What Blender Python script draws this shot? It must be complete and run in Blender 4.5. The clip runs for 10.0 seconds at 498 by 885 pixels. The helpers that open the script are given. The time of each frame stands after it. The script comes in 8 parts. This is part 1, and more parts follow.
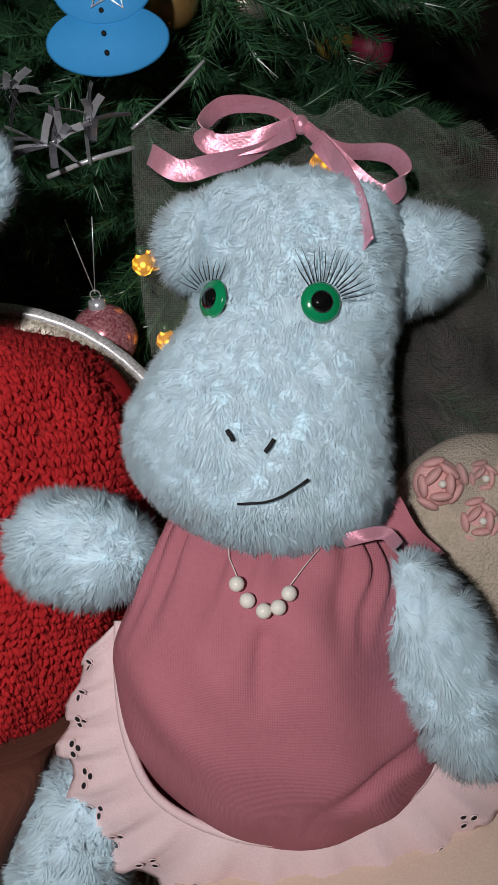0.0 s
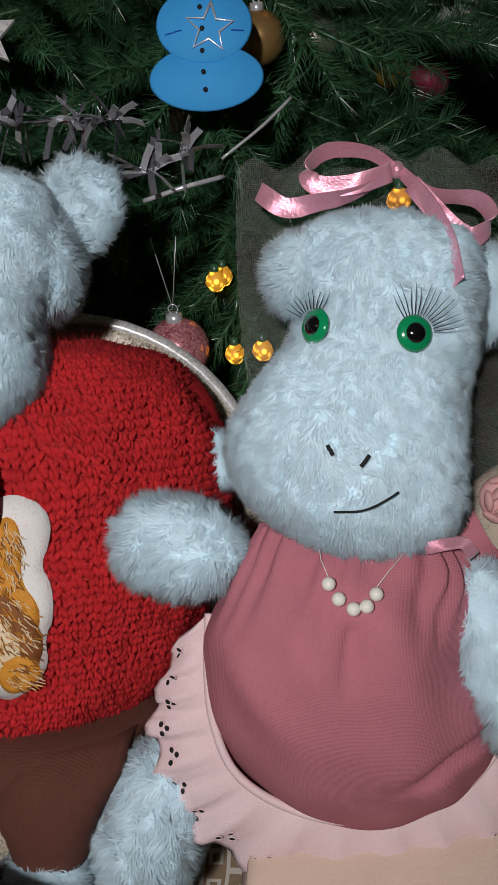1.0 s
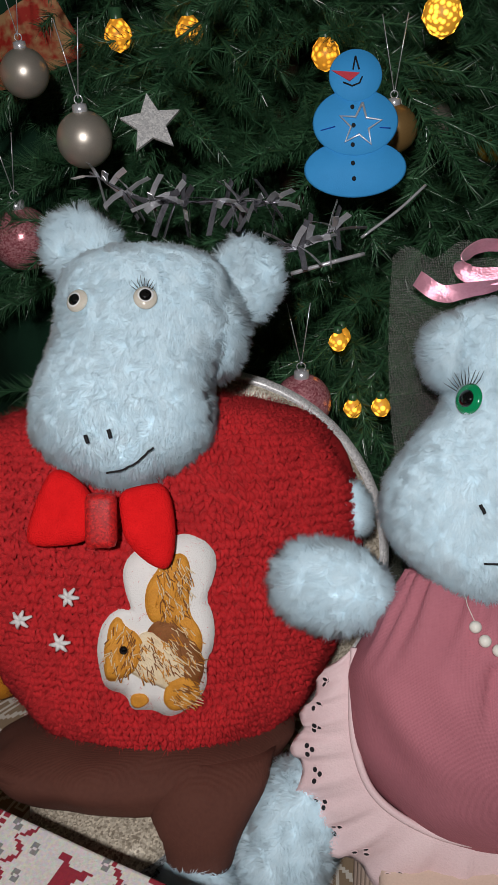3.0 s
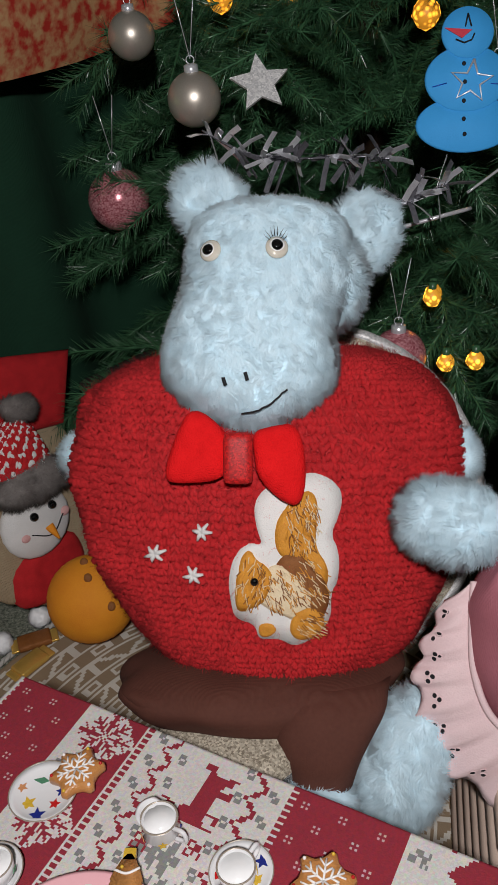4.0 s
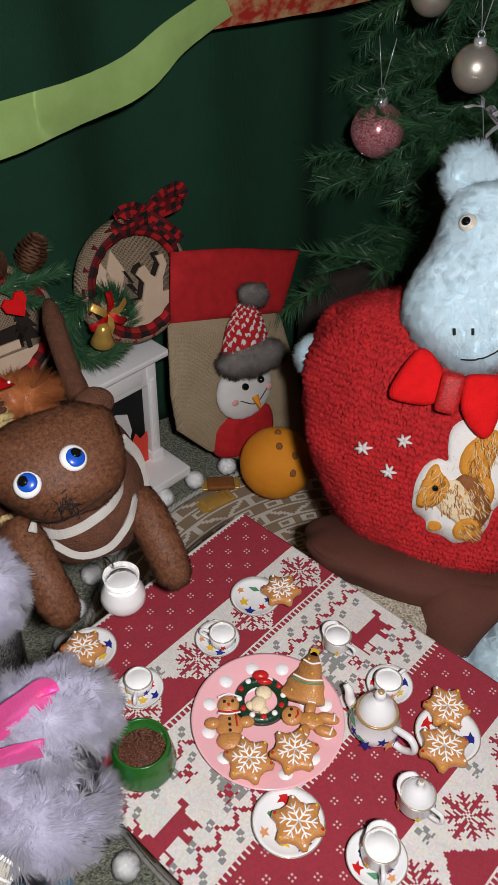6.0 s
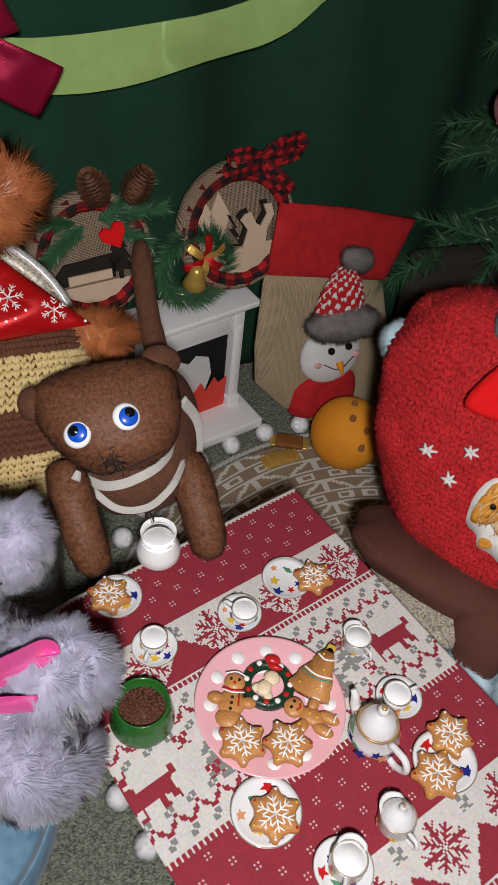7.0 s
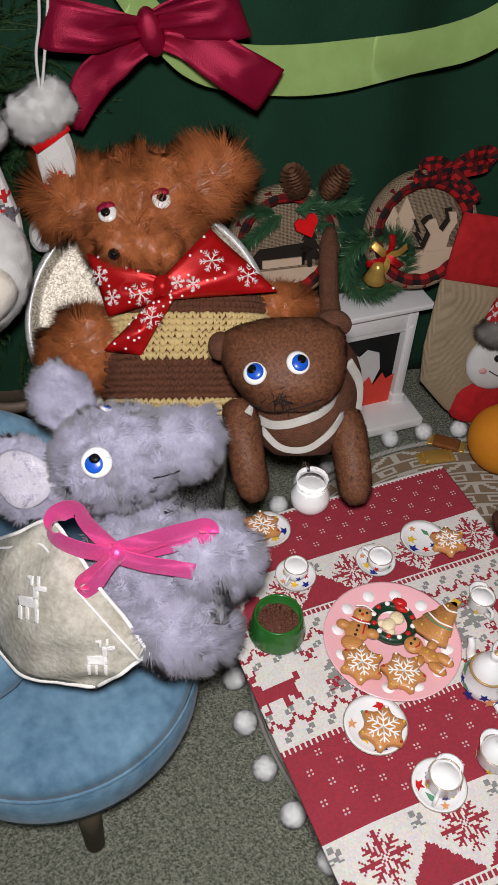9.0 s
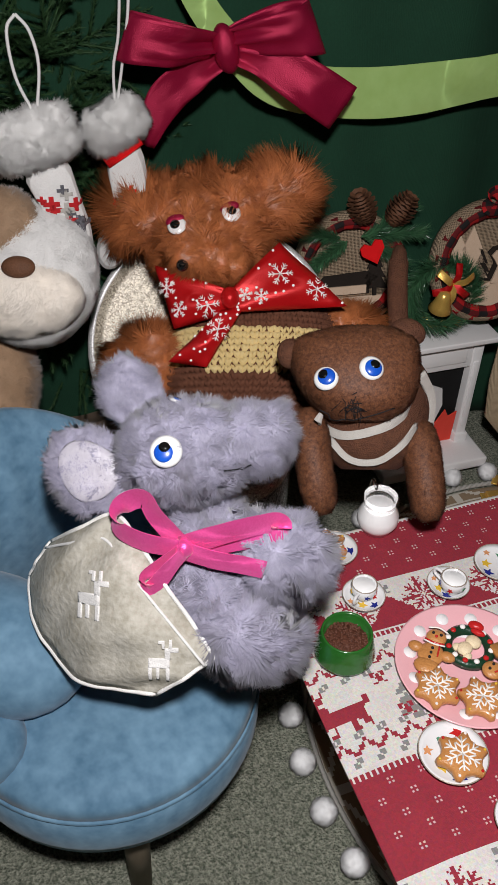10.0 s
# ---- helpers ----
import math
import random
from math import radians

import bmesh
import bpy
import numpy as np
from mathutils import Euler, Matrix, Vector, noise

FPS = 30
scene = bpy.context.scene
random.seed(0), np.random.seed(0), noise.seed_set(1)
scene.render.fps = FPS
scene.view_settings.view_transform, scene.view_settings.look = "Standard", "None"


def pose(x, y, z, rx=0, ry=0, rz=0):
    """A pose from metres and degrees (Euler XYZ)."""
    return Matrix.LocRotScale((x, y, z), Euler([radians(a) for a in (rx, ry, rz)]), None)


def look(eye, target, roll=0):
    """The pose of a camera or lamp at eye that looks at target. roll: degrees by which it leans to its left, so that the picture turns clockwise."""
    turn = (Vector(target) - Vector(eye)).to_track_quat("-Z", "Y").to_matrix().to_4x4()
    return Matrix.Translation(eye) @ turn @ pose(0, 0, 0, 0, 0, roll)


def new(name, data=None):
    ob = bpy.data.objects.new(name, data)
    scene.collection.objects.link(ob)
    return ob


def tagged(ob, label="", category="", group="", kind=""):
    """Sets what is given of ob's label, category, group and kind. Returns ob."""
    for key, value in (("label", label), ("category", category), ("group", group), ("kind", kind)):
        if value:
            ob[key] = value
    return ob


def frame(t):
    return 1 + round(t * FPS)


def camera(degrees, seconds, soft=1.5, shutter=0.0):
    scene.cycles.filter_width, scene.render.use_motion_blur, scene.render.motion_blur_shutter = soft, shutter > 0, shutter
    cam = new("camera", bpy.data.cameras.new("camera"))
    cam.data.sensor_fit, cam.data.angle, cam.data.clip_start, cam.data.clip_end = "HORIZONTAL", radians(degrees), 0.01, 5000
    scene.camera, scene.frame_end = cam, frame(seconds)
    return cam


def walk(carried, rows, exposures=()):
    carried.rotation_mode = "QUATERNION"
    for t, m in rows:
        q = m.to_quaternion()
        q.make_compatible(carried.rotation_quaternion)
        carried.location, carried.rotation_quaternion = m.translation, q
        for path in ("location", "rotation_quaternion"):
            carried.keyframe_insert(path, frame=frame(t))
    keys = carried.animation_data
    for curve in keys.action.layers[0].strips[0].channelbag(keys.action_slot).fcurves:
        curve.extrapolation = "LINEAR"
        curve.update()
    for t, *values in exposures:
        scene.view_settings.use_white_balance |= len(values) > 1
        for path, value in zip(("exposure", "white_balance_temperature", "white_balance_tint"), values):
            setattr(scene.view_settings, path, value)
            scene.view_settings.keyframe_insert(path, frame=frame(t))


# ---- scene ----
cam = camera(32.9, 10.0)
PATH = [
    (0, (0.0376, -0.0128, 0.6222), (-0.1637, 1.6681, -0.4762), -7.25),
    (0.5, (0.0255, -0.0271, 0.6483), (-0.1798, 1.6478, -0.4572), -6.24),
    (1, (-0.0088, -0.0545, 0.6592), (-0.2303, 1.6284, -0.4321), -5.44),
    (1.5, (-0.0451, -0.0871, 0.6922), (-0.2797, 1.5978, -0.3930), -5.04),
    (2, (-0.0511, -0.1023, 0.7062), (-0.3140, 1.5984, -0.3476), -4.63),
    (2.2, (-0.0572, -0.1094, 0.7102), (-0.3271, 1.6012, -0.3233), -4.33),
    (3.5, (-0.1177, -0.1337, 0.7181), (-0.4643, 1.5767, -0.2953), -5.10),
    (4, (-0.1570, -0.1741, 0.7188), (-0.5268, 1.5015, -0.3433), -5.49),
    (4.5, (-0.1419, -0.2307, 0.7334), (-0.5278, 1.3880, -0.4078), -5.88),
    (5, (-0.1570, -0.2916, 0.7833), (-0.6519, 1.2718, -0.3916), -4.93),
    (5.5, (-0.1993, -0.3444, 0.8233), (-0.7598, 1.1499, -0.4108), -1.40),
    (5.7, (-0.1993, -0.3507, 0.8434), (-0.7779, 1.1206, -0.4090), -0.29),
    (6.8, (-0.2124, -0.2713, 0.8784), (-0.9030, 0.9735, -0.5525), 6.42),
    (7, (-0.1963, -0.2805, 0.8914), (-0.9282, 0.9261, -0.5499), 6.95),
    (7.5, (-0.1640, -0.2825, 0.9004), (-1.0029, 0.8143, -0.5700), 4.62),
    (8, (-0.1085, -0.2979, 0.9235), (-1.0785, 0.6749, -0.5540), -0.21),
    (8.5, (-0.0944, -0.3351, 0.9191), (-1.0866, 0.6385, -0.5432), 1.39),
    (9, (-0.1055, -0.3713, 0.9027), (-1.1703, 0.6109, -0.5010), 3.09),
    (9.5, (-0.1045, -0.3882, 0.8683), (-1.2681, 0.5823, -0.4639), 1.89),
    (10, (-0.1055, -0.4010, 0.8359), (-1.3246, 0.5730, -0.4418), 1.68),
]
EXPOSURES = [(0, -0.24), (2, -0.3), (4.5, -0.1), (5.5, -0.03), (7.5, -0.05), (10, 0.0)]
walk(cam, [(t, look(eye, target, roll)) for t, eye, target, roll in PATH], exposures=EXPOSURES)

# ---- light: a dim room and the small torch held above the path ----
world = bpy.data.worlds.new("room_light")
world.use_nodes = True
scene.world = world
world.node_tree.nodes["Background"].inputs[0].default_value = (1.0, 0.86, 0.70, 1)
world.node_tree.nodes["Background"].inputs[1].default_value = 0.02
torch = new("torch_light", bpy.data.lights.new("torch_light", "AREA"))
torch.data.shape, torch.data.size, torch.data.energy = "DISK", 0.05, 10.6
torch.data.color = (1.0, 0.965, 0.975)
torch.matrix_world = look((-0.10, -0.38, 0.98), (-0.40, 0.30, 0.22))


# ---- helpers of this scene ----
def basis(xa, ya, origin):
    x, y = Vector(xa).normalized(), Vector(ya)
    z = x.cross(y).normalized()
    y = z.cross(x)
    m = Matrix((x, y, z)).transposed().to_4x4()
    m.translation = origin
    return m


# how the group of the hippos and the tree's ornaments stands to the table
REAR = Matrix(((0.9604, 0.0022, -0.0083, -0.0077), (-0.0032, 0.9542, -0.1093, 0.0446), (0.0080, 0.1093, 0.9542, -0.0172), (0, 0, 0, 1)))


def rear(p):
    return REAR @ Vector(p)


def thing(name, label, category, m=Matrix(), group=""):
    ob = new(name)
    ob.empty_display_size = 0.02
    ob.matrix_world = m
    return tagged(ob, label, category, group)


def smooth_mesh(me):
    me.polygons.foreach_set("use_smooth", [True] * len(me.polygons))


def part(name, bm, material=None, parent=None, label="", smooth=True, m=None):
    if isinstance(bm, bpy.types.Mesh):
        me = bm
    else:
        me = bpy.data.meshes.new(name)
        bmesh.ops.recalc_face_normals(bm, faces=bm.faces)
        bm.to_mesh(me)
        bm.free()
        if smooth:
            smooth_mesh(me)
    if material is not None and not me.materials:
        for mt in (material if isinstance(material, (list, tuple)) else [material]):
            me.materials.append(mt)
    ob = new(name, me)
    if parent is not None:
        ob.parent = parent
    if m is not None:
        ob.matrix_basis = m
    if label:
        ob["label"] = label
    return ob


def mesh_of(name, verts, faces, material=None, smooth=True, midx=None):
    me = bpy.data.meshes.new(name)
    me.from_pydata([tuple(v) for v in verts], [], [tuple(f) for f in faces])
    if smooth:
        smooth_mesh(me)
    if midx is not None:
        me.polygons.foreach_set("material_index", midx)
    for mt in (material if isinstance(material, (list, tuple)) else [material]):
        if mt is not None:
            me.materials.append(mt)
    me.update()
    return me


def ell(bm, c, r, rot=(0, 0, 0), seg=20, rings=12):
    m = Matrix.Translation(c) @ Euler([radians(a) for a in rot]).to_matrix().to_4x4()
    if not isinstance(r, (tuple, list)):
        r = (r, r, r)
    m = m @ Matrix.Diagonal((*r, 1))
    bmesh.ops.create_uvsphere(bm, u_segments=seg, v_segments=rings, radius=1, matrix=m)
    return bm


def ell_bm(c, r, rot=(0, 0, 0), seg=20, rings=12):
    return ell(bmesh.new(), c, r, rot, seg, rings)


def box(bm, lo, hi, bev=0.0, m=None):
    lo, hi = Vector(lo), Vector(hi)
    mm = Matrix.Translation((lo + hi) / 2) @ Matrix.Diagonal((*(hi - lo), 1))
    if m is not None:
        mm = m @ mm
    vs = bmesh.ops.create_cube(bm, size=1, matrix=mm)["verts"]
    if bev:
        es = list({e for v in vs for e in v.link_edges})
        bmesh.ops.bevel(bm, geom=es, offset=bev, segments=2, affect="EDGES", profile=0.6)
    return bm


def smooth_rings(rings, steps):
    """Catmull-Rom through rows of numbers."""
    a = np.array(rings, float)
    a = np.vstack([2 * a[0] - a[1], a, 2 * a[-1] - a[-2]])
    out = []
    for i in range(1, len(a) - 2):
        for s in range(steps):
            t = s / steps
            p0, p1, p2, p3 = a[i - 1:i + 3]
            out.append(0.5 * (2 * p1 + (p2 - p0) * t + (2 * p0 - 5 * p1 + 4 * p2 - p3) * t * t + (3 * p1 - p0 - 3 * p2 + p3) * t ** 3))
    out.append(a[-2])
    return np.array(out)


def grid_loft(rings, seg, power=2.0, wob=0.0, seed=1):
    """Rings (cx, y, cz, rx, rz) stacked along y; gives an array [ring, segment, xyz]."""
    out = []
    for k, (cx, y, cz, rx, rz) in enumerate(rings):
        row = []
        for i in range(seg):
            a = 2 * math.pi * i / seg
            ca, sa = math.cos(a), math.sin(a)
            e = 2.0 / power
            x = cx + rx * math.copysign(abs(ca) ** e, ca)
            z = cz + rz * math.copysign(abs(sa) ** e, sa)
            if wob:
                d = 1 + wob * noise.noise(Vector((x * 22 + seed, y * 22, z * 22)))
                x, z = cx + (x - cx) * d, cz + (z - cz) * d
            row.append((x, y, z))
        out.append(row)
    return np.array(out)


def loft_mesh(name, g, material=None, smooth=True):
    n, s = g.shape[:2]
    verts = list(g.reshape(-1, 3))
    faces = [(k * s + i, k * s + (i + 1) % s, (k + 1) * s + (i + 1) % s, (k + 1) * s + i) for k in range(n - 1) for i in range(s)]
    verts += [g[0].mean(0), g[-1].mean(0)]
    a = n * s
    faces += [(a, (i + 1) % s, i) for i in range(s)]
    faces += [(a + 1, (n - 1) * s + i, (n - 1) * s + (i + 1) % s) for i in range(s)]
    me = mesh_of(name, verts, faces, material, smooth)
    bm = bmesh.new()
    bm.from_mesh(me)
    bmesh.ops.recalc_face_normals(bm, faces=bm.faces)
    bm.to_mesh(me)
    bm.free()
    return me


def loft(name, rings, material=None, seg=32, steps=4, power=2.0, wob=0.0):
    return loft_mesh(name, grid_loft(smooth_rings(rings, steps), seg, power, wob), material)


def tube(bm, pts, r, seg=8, cap=True):
    """A round tube through points; r is one radius or one for each point."""
    pts = [Vector(p) for p in pts]
    rs = r if isinstance(r, (list, tuple)) else [r] * len(pts)
    rows = []
    up = Vector((0.13, 0.21, 0.97))
    for i, p in enumerate(pts):
        d = (pts[min(i + 1, len(pts) - 1)] - pts[max(i - 1, 0)]).normalized()
        if abs(d.dot(up)) > 0.95:
            up = Vector((0.95, 0.1, 0.2))
        s = d.cross(up).normalized()
        up = s.cross(d).normalized()
        rows.append([bm.verts.new(p + rs[i] * (s * math.cos(2 * math.pi * k / seg) + up * math.sin(2 * math.pi * k / seg))) for k in range(seg)])
    for a, b in zip(rows, rows[1:]):
        for k in range(seg):
            bm.faces.new((a[k], a[(k + 1) % seg], b[(k + 1) % seg], b[k]))
    if cap:
        bm.faces.new(rows[0][::-1])
        bm.faces.new(rows[-1])
    return bm


def curve_pts(pts, steps=6):
    return [Vector(p) for p in smooth_rings([tuple(p) for p in pts], steps)]


def strip(bm, pts, width, across, thick=0.0008, taper=None):
    """A ribbon along pts; across is one direction or one for each point."""
    pts = [Vector(p) for p in pts]
    rows = []
    n = len(pts)
    for i, p in enumerate(pts):
        d = (pts[min(i + 1, n - 1)] - pts[max(i - 1, 0)]).normalized()
        a = Vector(across[i] if isinstance(across, list) else across)
        a = (a - d * a.dot(d)).normalized()
        nn = d.cross(a).normalized()
        w = width[i] / 2 if isinstance(width, (list, tuple)) else width / 2
        cols = []
        for k in range(5):
            f = -1 + k / 2
            crinkle = 0.05 * w * noise.noise(Vector((i * 0.45, k * 0.8, w * 900)))
            cols.append(p + a * w * f + nn * (0.06 * w * (1 - f * f) + crinkle))
        rows.append([bm.verts.new(c + nn * thick) for c in cols] + [bm.verts.new(c - nn * thick) for c in reversed(cols)])
    m = len(rows[0])
    for a, b in zip(rows, rows[1:]):
        for k in range(m):
            bm.faces.new((a[k], a[(k + 1) % m], b[(k + 1) % m], b[k]))
    bm.faces.new(rows[0][::-1])
    bm.faces.new(rows[-1])
    for a, b in zip(rows, rows[1:]):
        for k in (0, 4, 5, 9):
            e = bm.edges.get((a[k], b[k]))
            if e:
                e.smooth = False
    return bm


def lathe(bm, profile, seg=28, m=Matrix()):
    rows = []
    for r, z in profile:
        if r < 1e-6:
            rows.append([bm.verts.new(m @ Vector((0, 0, z)))])
        else:
            rows.append([bm.verts.new(m @ Vector((r * math.cos(2 * math.pi * k / seg), r * math.sin(2 * math.pi * k / seg), z))) for k in range(seg)])
    for a, b in zip(rows, rows[1:]):
        for k in range(seg):
            va = (a[0], a[0]) if len(a) == 1 else (a[k], a[(k + 1) % seg])
            vb = (b[0], b[0]) if len(b) == 1 else (b[k], b[(k + 1) % seg])
            f = [va[0]] + ([va[1]] if len(a) > 1 else []) + ([vb[1]] if len(b) > 1 else []) + [vb[0]]
            if len(f) > 2:
                bm.faces.new(f)
    return bm


def plate_of(bm, outline, thick, m=Matrix()):
    """A flat plate with that outline (x, y) and thickness, its front at z = thick."""
    top = [bm.verts.new(m @ Vector((x, y, thick))) for x, y in outline]
    bot = [bm.verts.new(m @ Vector((x, y, 0))) for x, y in outline]
    n = len(top)
    bm.faces.new(top)
    bm.faces.new(bot[::-1])
    for i in range(n):
        bm.faces.new((top[i], bot[i], bot[(i + 1) % n], top[(i + 1) % n]))
    return bm


def star_outline(n, r1, r2, turn=0.0, steps=1):
    pts = []
    for i in range(2 * n):
        r = r1 if i % 2 == 0 else r2
        a = turn + math.pi * i / n
        pts.append((r * math.cos(a), r * math.sin(a)))
    return pts


def round_outline(pts, times=2):
    for _ in range(times):
        out = []
        for (ax, ay), (bx, by) in zip(pts, pts[1:] + pts[:1]):
            out += [(0.75 * ax + 0.25 * bx, 0.75 * ay + 0.25 * by), (0.25 * ax + 0.75 * bx, 0.25 * ay + 0.75 * by)]
        pts = out
    return pts


def furry(name, me, count, length, width, material, lay=(0, -1, 0), flat=0.55, clump=70.0, seed=3, tuft=0.7, shag=0.42):
    """The mesh me with count fine spikes of fur on it, combed along lay."""
    rng = np.random.RandomState(seed)
    if not isinstance(me, bpy.types.Mesh):
        bm, me = me, bpy.data.meshes.new(name)
        bmesh.ops.recalc_face_normals(bm, faces=bm.faces)
        bm.to_mesh(me)
        bm.free()
    me.calc_loop_triangles()
    nv, nt = len(me.vertices), len(me.loop_triangles)
    co = np.empty(nv * 3); me.vertices.foreach_get("co", co); co = co.reshape(-1, 3)
    no = np.empty(nv * 3); me.vertices.foreach_get("normal", no); no = no.reshape(-1, 3)
    tri = np.empty(nt * 3, dtype=np.int32); me.loop_triangles.foreach_get("vertices", tri); tri = tri.reshape(-1, 3)
    a, b, c = co[tri[:, 0]], co[tri[:, 1]], co[tri[:, 2]]
    area = np.linalg.norm(np.cross(b - a, c - a), axis=1)
    pick = rng.choice(nt, count, p=area / area.sum())
    u, v = rng.rand(count, 1), rng.rand(count, 1)
    flip = (u + v) > 1
    u, v = np.where(flip, 1 - u, u), np.where(flip, 1 - v, v)
    p = a[pick] + u * (b - a)[pick] + v * (c - a)[pick]
    n = no[tri[pick, 0]] * (1 - u - v) + no[tri[pick, 1]] * u + no[tri[pick, 2]] * v
    n /= np.linalg.norm(n, axis=1, keepdims=True) + 1e-9
    sw = np.array([noise.noise_vector(Vector(q) * clump) for q in p]) * 1.1 + np.array([noise.noise_vector(Vector(q) * clump * 0.25 + Vector((7, 3, 1))) for q in p]) * 0.6
    d = n * (1 - flat) + np.array(lay) * flat * 0.8 + sw * tuft + rng.randn(count, 3) * 0.16
    d += n * np.maximum(0, 0.15 - (d * n).sum(1, keepdims=True))
    d /= np.linalg.norm(d, axis=1, keepdims=True)
    side = np.cross(d, n + rng.randn(count, 3) * 0.5)
    side /= np.linalg.norm(side, axis=1, keepdims=True) + 1e-9
    L = length * (0.6 + 0.7 * rng.rand(count, 1))
    w = width * (0.7 + 0.6 * rng.rand(count, 1)) / 2
    up = np.cross(d, side)
    tip = p + d * L + np.array(lay) * 0.15 * L + sw * 0.15 * tuft * L
    vs = np.stack([p + w * 1.2 * (side * math.cos(q) + up * math.sin(q)) for q in (0.0, 2.0944, 4.1888)] + [tip], 1).reshape(-1, 3)
    base = nv + 4 * np.arange(count)
    tris = np.stack([base, base + 1, base + 3, base + 1, base + 2, base + 3, base + 2, base, base + 3], 1)
    old = [tuple(q.vertices) for q in me.polygons]
    loops_old = np.array([i for q in old for i in q], dtype=np.int32)
    len_old = np.array([len(q) for q in old], dtype=np.int32)
    loops = np.concatenate([loops_old, tris.ravel()]).astype(np.int32)
    lens = np.concatenate([len_old, np.full(3 * count, 3)]).astype(np.int32)
    out = bpy.data.meshes.new(name)
    out.vertices.add(nv + 4 * count)
    out.vertices.foreach_set("co", np.concatenate([co, vs]).ravel())
    out.loops.add(len(loops))
    out.loops.foreach_set("vertex_index", loops)
    out.polygons.add(len(lens))
    out.polygons.foreach_set("loop_start", np.concatenate([[0], np.cumsum(lens)[:-1]]).astype(np.int32))
    out.update(calc_edges=True)
    smooth_mesh(out)
    soft = n * (1 - shag) + d * shag
    soft /= np.linalg.norm(soft, axis=1, keepdims=True)
    nrm = np.concatenate([no, np.repeat(soft, 4, axis=0)])
    out.attributes.new("custom_normal", "FLOAT_VECTOR", "POINT").data.foreach_set("vector", nrm.ravel())
    out.materials.append(material)
    return out


def knit(name, g, rows, cols, size, material, mats_by_row=None, closed=True, loose=1.0):
    """Stitches like small slanted pads, two to a V, over the surface grid g [ring, segment, xyz]."""
    nr, ns = g.shape[:2]
    cen = g.mean(1)

    def at(u, v):
        fu, fv = u * (nr - 1), v * (ns if closed else ns - 1)
        i, j = min(int(fu), nr - 2), int(fv)
        a, b = fu - i, fv - j
        j0, j1 = (j % ns, (j + 1) % ns) if closed else (min(j, ns - 1), min(j + 1, ns - 1))
        return (g[i, j0] * (1 - b) + g[i, j1] * b) * (1 - a) + (g[i + 1, j0] * (1 - b) + g[i + 1, j1] * b) * a

    verts, faces, midx = [], [], []
    for r in range(rows):
        for c in range(cols):
            u, v = (r + 0.5) / rows, (c + 0.5) / cols
            p = at(u, v)
            dv = at(u, v + 0.4 / cols) - at(u, v - 0.4 / cols if c else v)
            du = at(min(u + 0.45 / rows, 1), v) - at(max(u - 0.45 / rows, 0), v)
            if np.linalg.norm(dv) < 1e-5 or np.linalg.norm(du) < 1e-5:
                continue
            n = np.cross(du, dv)
            n /= np.linalg.norm(n) + 1e-9
            out = p - cen[min(int(u * (nr - 1)), nr - 1)]
            if n @ out < 0:
                n = -n
            dvn, dun = dv / np.linalg.norm(dv), du / np.linalg.norm(du)
            wv, wu = np.linalg.norm(dv) / 0.8 if c else np.linalg.norm(dv) / 0.4, np.linalg.norm(du) / 0.9
            for s in (-1, 1):
                jit = random.uniform(0.7, 1.25)
                o = p + dvn * s * wv * 0.25
                sk = loose * random.uniform(-0.38, 0.38)
                o = o + loose * (dun * wu * random.uniform(-0.26, 0.26) + dvn * wv * random.uniform(-0.16, 0.16))
                ax = dun * 0.85 - dvn * (s * 0.42 + sk)
                bx = dvn * 0.85 + dun * s * 0.42
                k = len(verts)
                for f, h, wd in ((-0.72, -0.1, 0.12), (-0.25, 0.75, 0.32), (0.3, 0.75, 0.32), (0.78, -0.1, 0.12)):
                    q = o + ax * f * wu
                    verts += [q - bx * wd * wv * jit + n * size * (h - 0.55), q + n * size * h * jit, q + bx * wd * wv * jit + n * size * (h - 0.55)]
                for t in range(3):
                    faces += [(k + 3 * t, k + 3 * t + 1, k + 3 * t + 4, k + 3 * t + 3), (k + 3 * t + 1, k + 3 * t + 2, k + 3 * t + 5, k + 3 * t + 4)]
                    if mats_by_row:
                        midx += [mats_by_row(u, v)] * 2
    return mesh_of(name, verts, faces, material, True, midx if mats_by_row else None)


from mathutils.bvhtree import BVHTree


def bvh_of(me):
    return BVHTree.FromPolygons([v.co for v in me.vertices], [tuple(p.vertices) for p in me.polygons])


def onto(tree, p, lift=0.0, back=(0, 0, -1)):
    """The place on the surface behind or before p along the local z, raised by lift."""
    b = Vector(back)
    hit, n, _, _ = tree.ray_cast(Vector(p) - b * 0.3, b)
    if hit is None:
        return Vector(p)
    return hit + n * lift if n.dot(b) < 0 else hit - n * lift


def drape(bm, outline, tree, thick, z=0.0, inset=0.6):
    """A patch with that outline laid on a surface, a fan of rings."""
    cx, cy = sum(p[0] for p in outline) / len(outline), sum(p[1] for p in outline) / len(outline)
    prev = None
    for f, l in ((1.0, 0.0), (1.0, thick), (0.75, thick * 1.1), (0.45, thick * 1.1), (0.15, thick * 1.1)):
        row = [bm.verts.new(onto(tree, (cx + (x - cx) * f, cy + (y - cy) * f, z), l)) for x, y in outline]
        if prev:
            for i in range(len(row)):
                bm.faces.new((prev[i], prev[(i + 1) % len(row)], row[(i + 1) % len(row)], row[i]))
        prev = row
    bm.faces.new(prev)
    return bm


